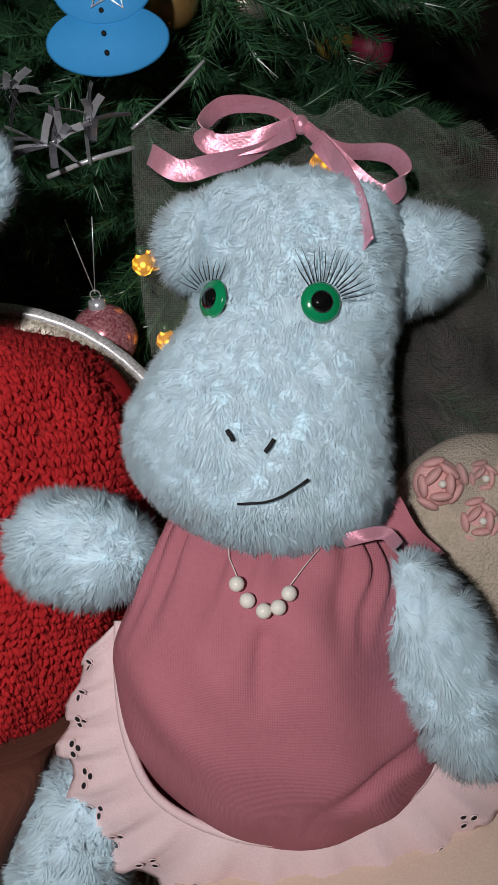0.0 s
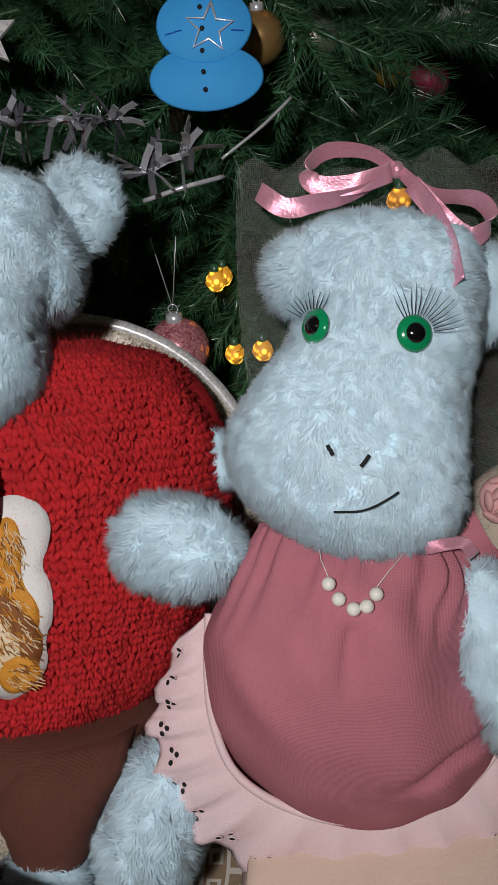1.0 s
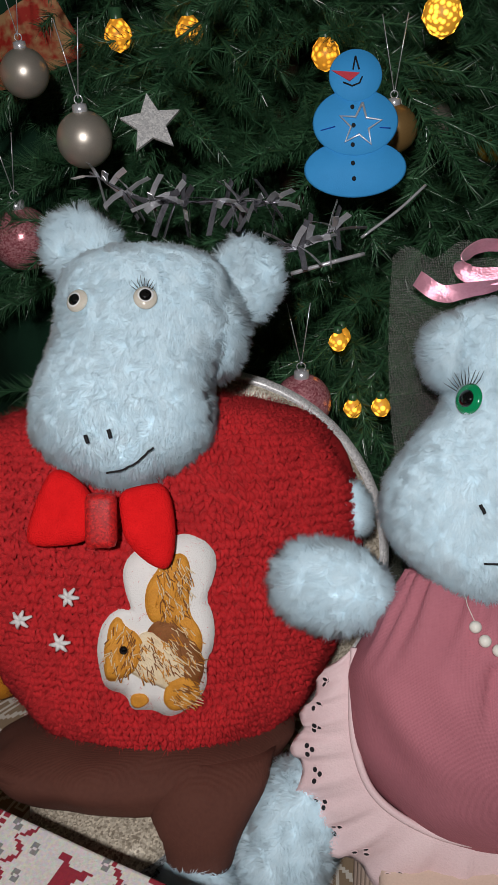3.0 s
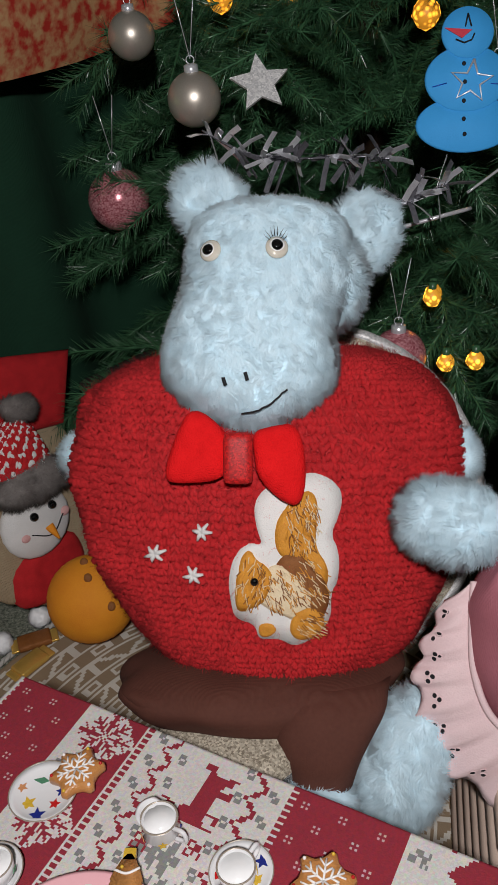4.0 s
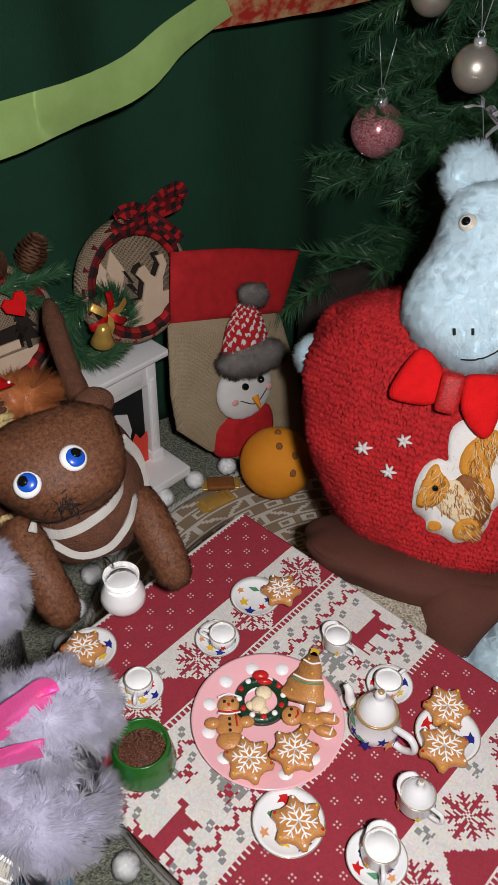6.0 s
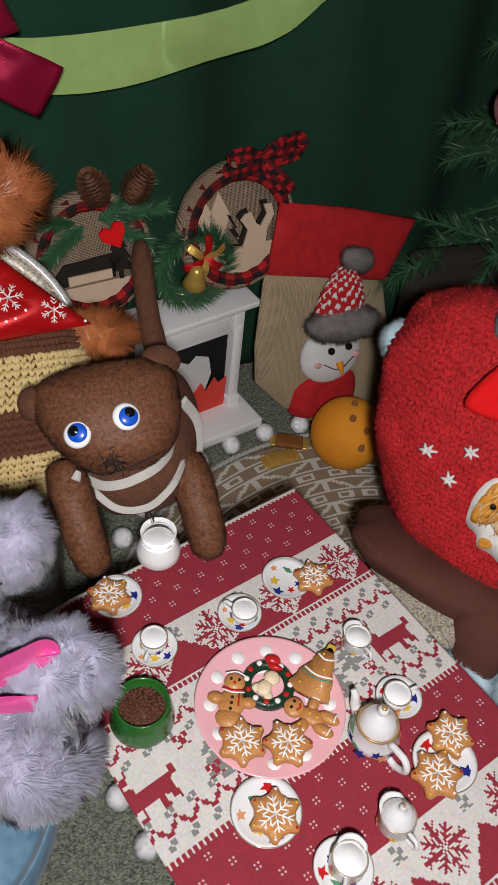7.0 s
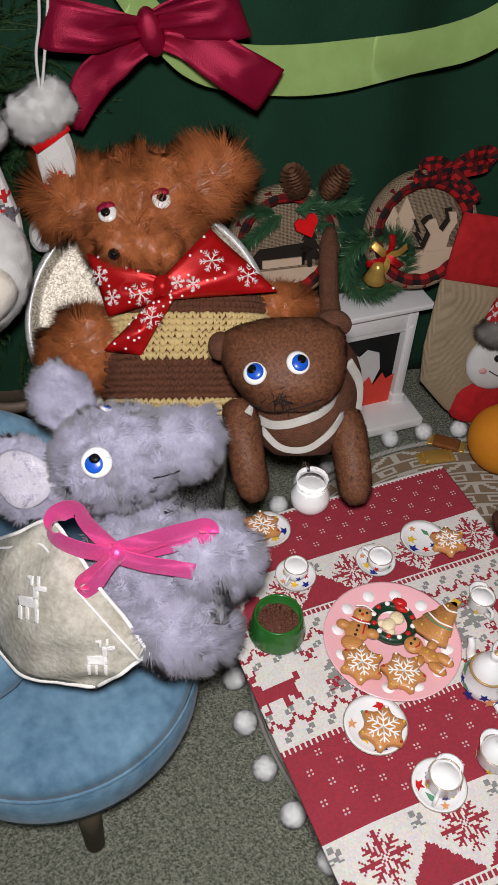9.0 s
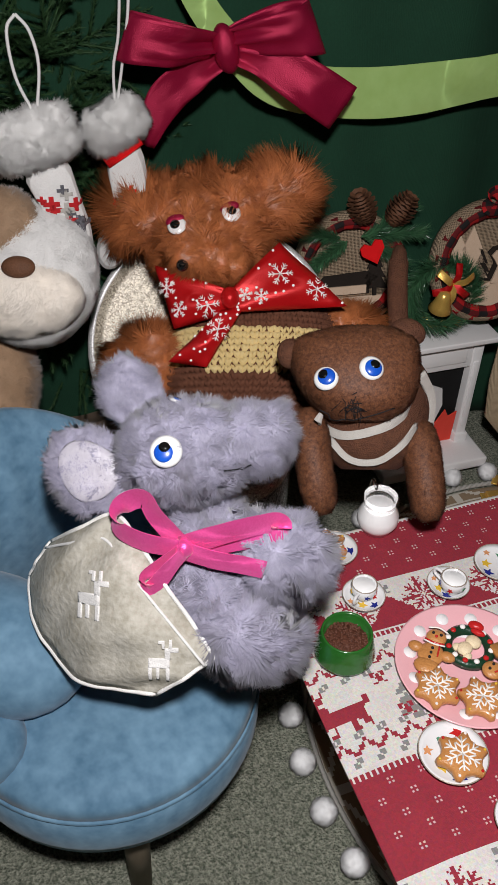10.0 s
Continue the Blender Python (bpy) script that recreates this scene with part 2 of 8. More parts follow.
def pad(outline, z, h, cup=0.0):
    """A stuffed lobe with that outline (x, y), round-edged, h thick to either side of z."""
    ol = round_outline(outline, 2)
    cx, cy = sum(p[0] for p in ol) / len(ol), sum(p[1] for p in ol) / len(ol)
    bm, prev = bmesh.new(), None
    fs = [(f, -1) for f in (0.12, 0.45, 0.75, 0.93)] + [(1.0, 0)] + [(f, 1) for f in (0.93, 0.75, 0.45, 0.12)]
    for f, s in fs:
        dz = s * h * math.sqrt(1 - f * f) - (cup * (1 - f) if s > 0 else 0)
        row = [bm.verts.new((cx + (x - cx) * f, cy + (y - cy) * f, z + dz)) for x, y in ol]
        if prev:
            for i in range(len(row)):
                bm.faces.new((prev[i], prev[(i + 1) % len(row)], row[(i + 1) % len(row)], row[i]))
        else:
            bm.faces.new(row[::-1])
        prev = row
    bm.faces.new(prev)
    return bm


# ---- materials ----
def material(name, col, col2=None, rough=0.7, scale=60.0, bump=0.2, fine=600.0, metal=0.0, sheen=0.0, coat=0.0, spec=0.3, dist=0.002, var=0.5):
    """A surface with a coarse and a fine variation between col and col2."""
    m = bpy.data.materials.new(name)
    m.use_nodes = True
    nt = m.node_tree
    N, Lk = nt.nodes, nt.links
    b = N["Principled BSDF"]
    tc = N.new("ShaderNodeTexCoord")
    n1, n2 = N.new("ShaderNodeTexNoise"), N.new("ShaderNodeTexNoise")
    n1.inputs["Scale"].default_value, n2.inputs["Scale"].default_value = scale, fine
    n1.inputs["Detail"].default_value = 4
    Lk.new(tc.outputs["Object"], n1.inputs["Vector"])
    Lk.new(tc.outputs["Object"], n2.inputs["Vector"])
    mx = N.new("ShaderNodeMix")
    mx.data_type = "FLOAT"
    mx.inputs[0].default_value = 0.45
    Lk.new(n1.outputs[0], mx.inputs[2])
    Lk.new(n2.outputs[0], mx.inputs[3])
    ramp = N.new("ShaderNodeValToRGB")
    c2 = col2 or tuple(v * 0.72 for v in col)
    ramp.color_ramp.elements[0].position, ramp.color_ramp.elements[1].position = 0.5 - var / 2, 0.5 + var / 2
    ramp.color_ramp.elements[0].color, ramp.color_ramp.elements[1].color = (*c2, 1), (*col, 1)
    Lk.new(mx.outputs[0], ramp.inputs[0])
    Lk.new(ramp.outputs[0], b.inputs["Base Color"])
    b.inputs["Roughness"].default_value, b.inputs["Metallic"].default_value = rough, metal
    b.inputs["Sheen Weight"].default_value, b.inputs["Coat Weight"].default_value = sheen, coat
    b.inputs["Coat Roughness"].default_value = 0.08
    b.inputs["Specular IOR Level"].default_value = spec
    if bump:
        bp = N.new("ShaderNodeBump")
        bp.inputs["Strength"].default_value, bp.inputs["Distance"].default_value = bump, dist
        Lk.new(n2.outputs[0], bp.inputs["Height"])
        Lk.new(bp.outputs[0], b.inputs["Normal"])
    return m


def woven(name, col, col2, scale, rough=0.85, bump=0.6, sheen=0.0, dist=0.001):
    """Cloth whose threads cross: two wave textures."""
    m = material(name, col, col2, rough, 25.0, 0, 300.0, sheen=sheen, var=0.6)
    nt = m.node_tree
    N, Lk = nt.nodes, nt.links
    tc = N.new("ShaderNodeTexCoord")
    w = []
    for axis in ("X", "Y"):
        t = N.new("ShaderNodeTexWave")
        t.bands_direction = axis
        t.inputs["Scale"].default_value, t.inputs["Distortion"].default_value = scale, 1.2
        Lk.new(tc.outputs["Object"], t.inputs["Vector"])
        w.append(t)
    mul = N.new("ShaderNodeMath")
    mul.operation = "MULTIPLY"
    Lk.new(w[0].outputs["Fac"], mul.inputs[0])
    Lk.new(w[1].outputs["Fac"], mul.inputs[1])
    bp = N.new("ShaderNodeBump")
    bp.inputs["Strength"].default_value, bp.inputs["Distance"].default_value = bump, dist
    Lk.new(mul.outputs[0], bp.inputs["Height"])
    Lk.new(bp.outputs[0], N["Principled BSDF"].inputs["Normal"])
    return m


def glitter(name, col, col2, scale=900.0, metal=0.3, rough=0.3):
    """Cells of differing tilt and brightness."""
    m = bpy.data.materials.new(name)
    m.use_nodes = True
    nt = m.node_tree
    N, Lk = nt.nodes, nt.links
    b = N["Principled BSDF"]
    tc, v = N.new("ShaderNodeTexCoord"), N.new("ShaderNodeTexVoronoi")
    v.inputs["Scale"].default_value = scale
    Lk.new(tc.outputs["Object"], v.inputs["Vector"])
    sep = N.new("ShaderNodeSeparateColor")
    Lk.new(v.outputs["Color"], sep.inputs[0])
    ramp = N.new("ShaderNodeValToRGB")
    ramp.color_ramp.elements[0].color, ramp.color_ramp.elements[1].color = (*col2, 1), (*col, 1)
    Lk.new(sep.outputs[0], ramp.inputs[0])
    Lk.new(ramp.outputs[0], b.inputs["Base Color"])
    b.inputs["Metallic"].default_value, b.inputs["Roughness"].default_value = metal, rough
    bp = N.new("ShaderNodeBump")
    bp.inputs["Strength"].default_value, bp.inputs["Distance"].default_value = 1.0, 0.002
    Lk.new(sep.outputs[1], bp.inputs["Height"])
    Lk.new(bp.outputs[0], b.inputs["Normal"])
    return m


def painted(name, rough=0.85, layer="pattern", bump=0.5, scale=900.0, coat=0.0, dist=0.0008):
    """Takes its colour from the woven or printed pattern stored on the mesh."""
    m = material(name, (1, 1, 1), (0.78, 0.78, 0.78), rough, 40.0, bump, scale, coat=coat, dist=dist, var=0.7)
    nt = m.node_tree
    N, Lk = nt.nodes, nt.links
    at = N.new("ShaderNodeAttribute")
    at.attribute_name = layer
    mul = N.new("ShaderNodeMix")
    mul.data_type, mul.blend_type = "RGBA", "MULTIPLY"
    mul.inputs[0].default_value = 1.0
    ramp = next(n for n in N if n.bl_idname == "ShaderNodeValToRGB")
    Lk.new(ramp.outputs[0], mul.inputs[6])
    Lk.new(at.outputs["Color"], mul.inputs[7])
    Lk.new(mul.outputs[2], N["Principled BSDF"].inputs["Base Color"])
    return m


def glowing(name, col, strength):
    m = bpy.data.materials.new(name)
    m.use_nodes = True
    b = m.node_tree.nodes["Principled BSDF"]
    b.inputs["Base Color"].default_value = (*col, 1)
    b.inputs["Emission Color"].default_value = (*col, 1)
    b.inputs["Emission Strength"].default_value = strength
    return m


def net(name, col, scale, cover):
    """Netting: fine threads with open holes between them."""
    m = material(name, col, None, 0.8, 50.0, 0.0)
    nt = m.node_tree
    N, Lk = nt.nodes, nt.links
    tc = N.new("ShaderNodeTexCoord")
    v = N.new("ShaderNodeTexVoronoi")
    v.feature = "DISTANCE_TO_EDGE"
    v.voronoi_dimensions = "2D"
    v.inputs["Scale"].default_value, v.inputs["Randomness"].default_value = scale, 0.25
    Lk.new(tc.outputs["Object"], v.inputs["Vector"])
    lt = N.new("ShaderNodeMath")
    lt.operation = "LESS_THAN"
    lt.inputs[1].default_value = cover
    Lk.new(v.outputs["Distance"], lt.inputs[0])
    Lk.new(lt.outputs[0], N["Principled BSDF"].inputs["Alpha"])
    return m


BLUE_FUR = material("blue_plush", (0.70, 0.86, 0.93), (0.52, 0.72, 0.82), 0.85, 60, 0.0, 500, sheen=0.15, spec=0.15)
LILAC_FUR = material("lilac_plush", (0.42, 0.405, 0.505), (0.22, 0.21, 0.29), 0.8, 60, 0.0, 300, sheen=0.2, spec=0.2)
RUST_FUR = material("rust_plush", (0.62, 0.215, 0.075), (0.24, 0.062, 0.020), 0.35, 90, 0.0, 300, sheen=0.0)
BROWN_FELT = material("brown_felt", (0.165, 0.066, 0.034), (0.055, 0.021, 0.012), 0.75, 140, 0.9, 700, sheen=0.0, dist=0.003)
BROWN_FUZZ = material("brown_felt_fibres", (0.20, 0.078, 0.034), (0.045, 0.016, 0.009), 0.6, 320, 0.0, 900, var=0.35)
GREY_FELT = material("grey_felt", (0.50, 0.48, 0.44), (0.38, 0.36, 0.33), 0.9, 90, 0.5, 900)
RED_WOOL = material("red_wool", (0.64, 0.023, 0.028), (0.32, 0.008, 0.011), 0.85, 70, 0.6, 1200, sheen=0.0, dist=0.0015)
RED_FUZZ = material("red_wool_fibres", (0.76, 0.050, 0.055), (0.44, 0.016, 0.019), 0.8, 110, 0.0)
RED_FELT = material("red_felt", (0.86, 0.014, 0.016), (0.66, 0.007, 0.009), 0.9, 90, 0.7, 800, spec=0.12)
SEQUIN = glitter("red_sequins", (0.70, 0.014, 0.014), (0.30, 0.004, 0.005), 700, 0.0, 0.6)
TROUSER = woven("brown_cotton", (0.125, 0.044, 0.029), (0.085, 0.028, 0.019), 500, 0.8, 0.4)
DRESS = woven("old_rose_cotton", (0.48, 0.170, 0.205), (0.41, 0.135, 0.168), 330, 0.9, 0.35, dist=0.0008)
FRILL = material("pale_pink_cotton", (0.80, 0.62, 0.62), (0.70, 0.51, 0.52), 0.8, 40, 0.3, 700)
SATIN_PINK = material("pink_satin", (0.84, 0.42, 0.52), (0.70, 0.28, 0.38), 0.32, 60, 0.15, 500, sheen=0.3)
SATIN_HOT = material("hot_pink_satin", (0.88, 0.10, 0.38), (0.76, 0.06, 0.28), 0.35, 60, 0.15, 500, sheen=0.3)
SATIN_WINE = material("wine_satin", (0.40, 0.012, 0.058), (0.26, 0.006, 0.034), 0.3, 22, 0.35, 900)
SATIN_GREEN = material("apple_green_satin", (0.46, 0.68, 0.24), (0.37, 0.57, 0.17), 0.42, 40, 0.4, 50)
PEARL = material("pearl", (0.82, 0.80, 0.72), (0.75, 0.72, 0.64), 0.2, 80, 0.0, coat=0.6)
BLACK = material("black_gloss", (0.006, 0.006, 0.006), (0.004, 0.004, 0.004), 0.08, 60, 0.0, coat=1.0)
THREAD = material("dark_thread", (0.012, 0.012, 0.014), (0.008, 0.008, 0.009), 0.7, 200, 0.3)
EYE_WHITE = material("white_plastic", (0.80, 0.80, 0.78), (0.76, 0.76, 0.74), 0.2, 60, 0.0, coat=0.5)
EYE_GREEN = material("green_plastic", (0.005, 0.27, 0.10), (0.004, 0.22, 0.08), 0.15, 200, 0.0, coat=0.8)
EYE_BLUE = material("blue_plastic", (0.010, 0.10, 0.55), (0.006, 0.06, 0.40), 0.3, 200, 0.0, coat=0.5)
CLEAR = material("clear_plastic_cream", (0.66, 0.62, 0.52), (0.58, 0.53, 0.44), 0.12, 80, 0.0, coat=1.0)
PORCELAIN = material("white_porcelain", (0.76, 0.76, 0.76), (0.71, 0.71, 0.71), 0.12, 30, 0.0, coat=0.8, var=0.9)
GOLD_RIM = material("gilt_rim", (0.50, 0.34, 0.16), (0.34, 0.22, 0.10), 0.3, 90, 0.1, metal=0.3)
SILVER_RIM = material("worn_gilt_rim", (0.46, 0.40, 0.32), (0.26, 0.22, 0.18), 0.3, 90, 0.1, metal=0.25)
PINK_PLATE = material("pink_glaze", (0.80, 0.44, 0.47), (0.76, 0.40, 0.43), 0.22, 30, 0.0, coat=0.5)
WHITE_DOT = material("white_glaze", (0.84, 0.82, 0.82), (0.80, 0.78, 0.78), 0.22, 30, 0.0, coat=0.5)
GINGER = material("gingerbread", (0.56, 0.26, 0.085), (0.40, 0.165, 0.045), 0.33, 70, 0.35, 500, coat=0.25)
ICING = material("white_icing", (0.85, 0.83, 0.80), (0.80, 0.77, 0.73), 0.4, 100, 0.1)
GREEN_GLAZE = material("green_glaze", (0.022, 0.13, 0.020), (0.015, 0.09, 0.013), 0.25, 40, 0.1, 300, coat=0.4)
WHITE_PAINT = material("white_paint", (0.86, 0.85, 0.84), (0.80, 0.79, 0.78), 0.45, 30, 0.15, 400)
SOOT = material("matt_black_board", (0.008, 0.008, 0.008), (0.005, 0.005, 0.005), 0.9, 80, 0.2)
RED_CARD = material("red_card", (0.78, 0.07, 0.045), (0.70, 0.05, 0.03), 0.7, 60, 0.1)
GREY_CARD = material("pale_grey_card", (0.72, 0.71, 0.70), (0.64, 0.63, 0.62), 0.7, 60, 0.1)
BACKCLOTH = woven("dark_green_cloth", (0.010, 0.052, 0.026), (0.007, 0.036, 0.018), 350, 0.9, 0.3)
DARK_WALL = material("dark_wall", (0.020, 0.012, 0.010), (0.012, 0.007, 0.006), 0.8, 6, 0.2, 60)
CARPET = material("grey_green_carpet", (0.42, 0.43, 0.34), (0.13, 0.15, 0.11), 0.95, 240, 1.0, 420, dist=0.008, var=0.22)
VELVET = material("blue_velvet", (0.165, 0.300, 0.415), (0.048, 0.125, 0.205), 0.7, 15, 0.15, 80, sheen=0.15, var=0.40)
LEG_WOOD = material("grey_wood", (0.16, 0.13, 0.09), (0.10, 0.08, 0.055), 0.6, 40, 0.3)
POMPON = material("white_pompon", (0.84, 0.84, 0.83), (0.74, 0.74, 0.74), 0.9, 120, 0.0)
NEEDLE = material("green_needles", (0.075, 0.190, 0.085), (0.012, 0.055, 0.026), 0.3, 35, 0.0, 200, spec=0.5)
CYPRESS = material("cypress_green", (0.035, 0.085, 0.028), (0.012, 0.036, 0.014), 0.6, 25, 0.0, 200)
BARK = material("dark_bark", (0.060, 0.036, 0.020), (0.035, 0.020, 0.012), 0.9, 60, 0.6)
TINSEL = material("silver_tinsel", (0.90, 0.91, 0.94), (0.65, 0.66, 0.70), 0.28, 200, 0.0, metal=0.55)
# darker copy of the silver foil, for strips that catch no glint
TINSEL_DARK = material("dark_foil", (0.30, 0.30, 0.33), (0.12, 0.12, 0.14), 0.25, 200, 0.0, metal=0.5)
SILVER_MATT = material("matt_silver_ball", (0.62, 0.56, 0.48), (0.52, 0.47, 0.40), 0.36, 30, 0.0, metal=0.65)
ROSE_BALL = glitter("rose_glitter", (0.90, 0.42, 0.45), (0.42, 0.10, 0.13), 520, 0.35, 0.22)
GLITTER_SILVER = glitter("silver_glitter", (0.96, 0.95, 0.93), (0.58, 0.58, 0.58), 620, 0.2, 0.3)
GLITTER_CREAM = glitter("cream_glitter", (0.70, 0.63, 0.50), (0.22, 0.18, 0.13), 560, 0.15, 0.35)
GLITTER_GREY = glitter("grey_glitter", (0.60, 0.62, 0.62), (0.06, 0.065, 0.07), 520, 0.3, 0.25)
SNOW_BLUE = material("bright_blue_felt", (0.050, 0.37, 0.80), (0.042, 0.33, 0.73), 0.7, 60, 0.15, 900)
BULB = glowing("warm_bulb", (1.0, 0.40, 0.03), 1.1)
BULB_BRIGHT = glowing("warm_bulb_core", (1.0, 0.45, 0.04), 1.9)
for glow in (BULB, BULB_BRIGHT):
    N, Lk = glow.node_tree.nodes, glow.node_tree.links
    tc, nz, mr = N.new("ShaderNodeTexCoord"), N.new("ShaderNodeTexVoronoi"), N.new("ShaderNodeMapRange")
    nz.inputs["Scale"].default_value = 170.0
    Lk.new(tc.outputs["Object"], nz.inputs["Vector"])
    Lk.new(nz.outputs["Distance"], mr.inputs[0])
    mr.inputs[2].default_value = 0.55
    mr.inputs[3].default_value, mr.inputs[4].default_value = 3.2 * N["Principled BSDF"].inputs["Emission Strength"].default_value, 0.25
    Lk.new(mr.outputs[0], N["Principled BSDF"].inputs["Emission Strength"])
TULLE = net("white_tulle", (0.34, 0.33, 0.31), 760.0, 0.042)
LACE = material("beige_lace", (0.62, 0.50, 0.42), (0.40, 0.36, 0.26), 0.9, 90, 0.8, 500, dist=0.003)
ROSE = material("blush_rose", (0.72, 0.42, 0.40), (0.58, 0.30, 0.29), 0.6, 60, 0.3)
BEIGE = material("beige_cotton", (0.68, 0.52, 0.42), (0.56, 0.42, 0.34), 0.85, 30, 0.2)
BURLAP = woven("burlap", (0.54, 0.41, 0.28), (0.30, 0.21, 0.13), 160, 0.95, 1.0, dist=0.003)
JUTE = woven("pale_jute", (0.58, 0.46, 0.30), (0.42, 0.31, 0.19), 220, 0.9, 0.8, dist=0.002)
WOOD = material("pale_plywood", (0.64, 0.49, 0.36), (0.54, 0.39, 0.27), 0.7, 40, 0.1)
CHAR = material("burnt_black", (0.020, 0.014, 0.010), (0.012, 0.008, 0.006), 0.9, 60, 0.1)
CONE = material("pine_cone", (0.16, 0.070, 0.035), (0.085, 0.036, 0.018), 0.7, 90, 0.4)
GOLD = material("gold", (0.80, 0.52, 0.13), (0.60, 0.36, 0.08), 0.25, 60, 0.1, metal=0.5)
RED_GLOSS = material("red_satin", (0.55, 0.010, 0.012), (0.42, 0.006, 0.008), 0.55, 60, 0.15)
ORANGE = material("orange_felt", (0.85, 0.34, 0.022), (0.68, 0.21, 0.014), 0.75, 25, 0.3, 700, sheen=0.0)
SNOW_WHITE = material("white_fleece", (0.74, 0.73, 0.71), (0.62, 0.61, 0.59), 0.9, 60, 0.4, 700, sheen=0.3)
GREY_FUR = material("grey_brown_fur", (0.30, 0.27, 0.25), (0.10, 0.085, 0.08), 0.8, 90, 0.0, 300)
PATCH_WHITE = material("white_twill", (0.80, 0.79, 0.76), (0.72, 0.71, 0.68), 0.8, 60, 0.4, 900)
EMB_GOLD = material("gold_embroidery", (0.80, 0.37, 0.045), (0.52, 0.20, 0.02), 0.5, 120, 0.7, 900, dist=0.0015)
EMB_BROWN = material("brown_embroidery", (0.32, 0.12, 0.03), (0.18, 0.06, 0.015), 0.5, 120, 0.7, 900, dist=0.0015)
EMB_CREAM = material("cream_embroidery", (0.86, 0.74, 0.52), (0.72, 0.56, 0.34), 0.5, 120, 0.7, 900, dist=0.0015)
YELLOW_WOOL = material("yellow_wool", (0.72, 0.57, 0.28), (0.58, 0.43, 0.18), 0.8, 70, 0.6, 1200, sheen=0.0)
BROWN_WOOL = material("brown_wool", (0.16, 0.058, 0.030), (0.09, 0.034, 0.018), 0.8, 70, 0.6, 1200, sheen=0.0)
ROPE = material("grey_rope", (0.50, 0.49, 0.45), (0.34, 0.33, 0.30), 0.9, 200, 0.6)
MILK = material("milk", (0.86, 0.86, 0.85), (0.83, 0.83, 0.82), 0.2, 30, 0.0, coat=0.5)
PATTERN = painted("woven_pattern")
PRINT = painted("glazed_print", 0.15, bump=0.0, coat=0.8)
GLASS = bpy.data.materials.new("clear_glass")
GLASS.use_nodes = True
_g = GLASS.node_tree.nodes["Principled BSDF"]
_g.inputs["Transmission Weight"].default_value, _g.inputs["Roughness"].default_value, _g.inputs["IOR"].default_value = 1.0, 0.02, 1.45

for satin in (SATIN_PINK, SATIN_HOT, SATIN_WINE, SATIN_GREEN, RED_GLOSS):
    node = satin.node_tree.nodes["Principled BSDF"]
    node.inputs["Anisotropic"].default_value = 0.75
    node.inputs["Roughness"].default_value = 0.42
    node.inputs["Specular IOR Level"].default_value = 0.35
    node.inputs["Metallic"].default_value = 0.3 if satin in (SATIN_GREEN, RED_GLOSS) else 0.5


# ---- structure ----
FLOOR = -0.08


def floor_sheet():
    n = 90
    verts = [(-3 + 6 * i / n, -3 + 6 * j / n, FLOOR) for j in range(n + 1) for i in range(n + 1)]
    faces = [(j * (n + 1) + i, j * (n + 1) + i + 1, (j + 1) * (n + 1) + i + 1, (j + 1) * (n + 1) + i) for j in range(n) for i in range(n)]
    tagged(part("floor", mesh_of("floor", verts, faces, CARPET)), "grey-green flecked short pile carpet", "carpet", kind="structure")


def wall(name, lo, hi, mat, label):
    tagged(part(name, box(bmesh.new(), lo, hi), mat, smooth=False), label, "wall", kind="structure")


floor_sheet()
wall("wall_north", (-3, 2.0, 0), (3, 2.1, 2.4), DARK_WALL, "dark brown-red painted wall behind the tree")
wall("wall_south", (-3, -3.1, 0), (3, -3, 2.4), DARK_WALL, "dark painted wall of the dim room")
wall("wall_west", (-3.1, -3, 0), (-3, 2.1, 2.4), DARK_WALL, "dark painted side wall of the room")
wall("wall_east", (3, -3, 0), (3.1, 2.1, 2.4), DARK_WALL, "dark painted side wall of the room")
tagged(part("ceiling", box(bmesh.new(), (-3.1, -3.1, 2.4), (3.1, 2.1, 2.5)), WHITE_PAINT, smooth=False), "plain white ceiling", "ceiling", kind="structure")


def backcloth():
    d, nrm = Vector((0.431, 0.902, 0)), Vector((0.902, -0.431, 0))
    o = Vector((-0.9, 0.36, 0))
    verts, faces = [], []
    nu, nv = 120, 40
    for j in range(nv + 1):
        for i in range(nu + 1):
            u, z = -0.85 + 1.75 * i / nu, FLOOR + 1.30 * j / nv
            w = 0.020 * math.sin(u * 15 + 0.9 * math.sin(z * 3)) + 0.012 * math.sin(u * 31 + 1.3 + z * 2) + 0.02 * noise.noise(Vector((u * 4, z * 2, 0)))
            verts.append(o + d * u + nrm * (w - 0.015 - 0.02 * max(0, 0.2 - z)) + Vector((0, 0, z)))
    for j in range(nv):
        for i in range(nu):
            a = j * (nu + 1) + i
            faces.append((a, a + 1, a + nu + 2, a + nu + 1))
    me = mesh_of("backcloth", verts, faces, BACKCLOTH)
    ob = part("backcloth", me)
    s = ob.modifiers.new("thickness", "SOLIDIFY")
    s.thickness = 0.002
    tagged(ob, "dark green cloth hung in soft folds as a backdrop", "curtain")


backcloth()

# ---- the low table, its mat and the round rug ----
TABLE_TOP = 0.196
T0 = basis((0.949, -0.317, 0), (0.317, 0.949, 0), (-0.47, 0.278, TABLE_TOP))


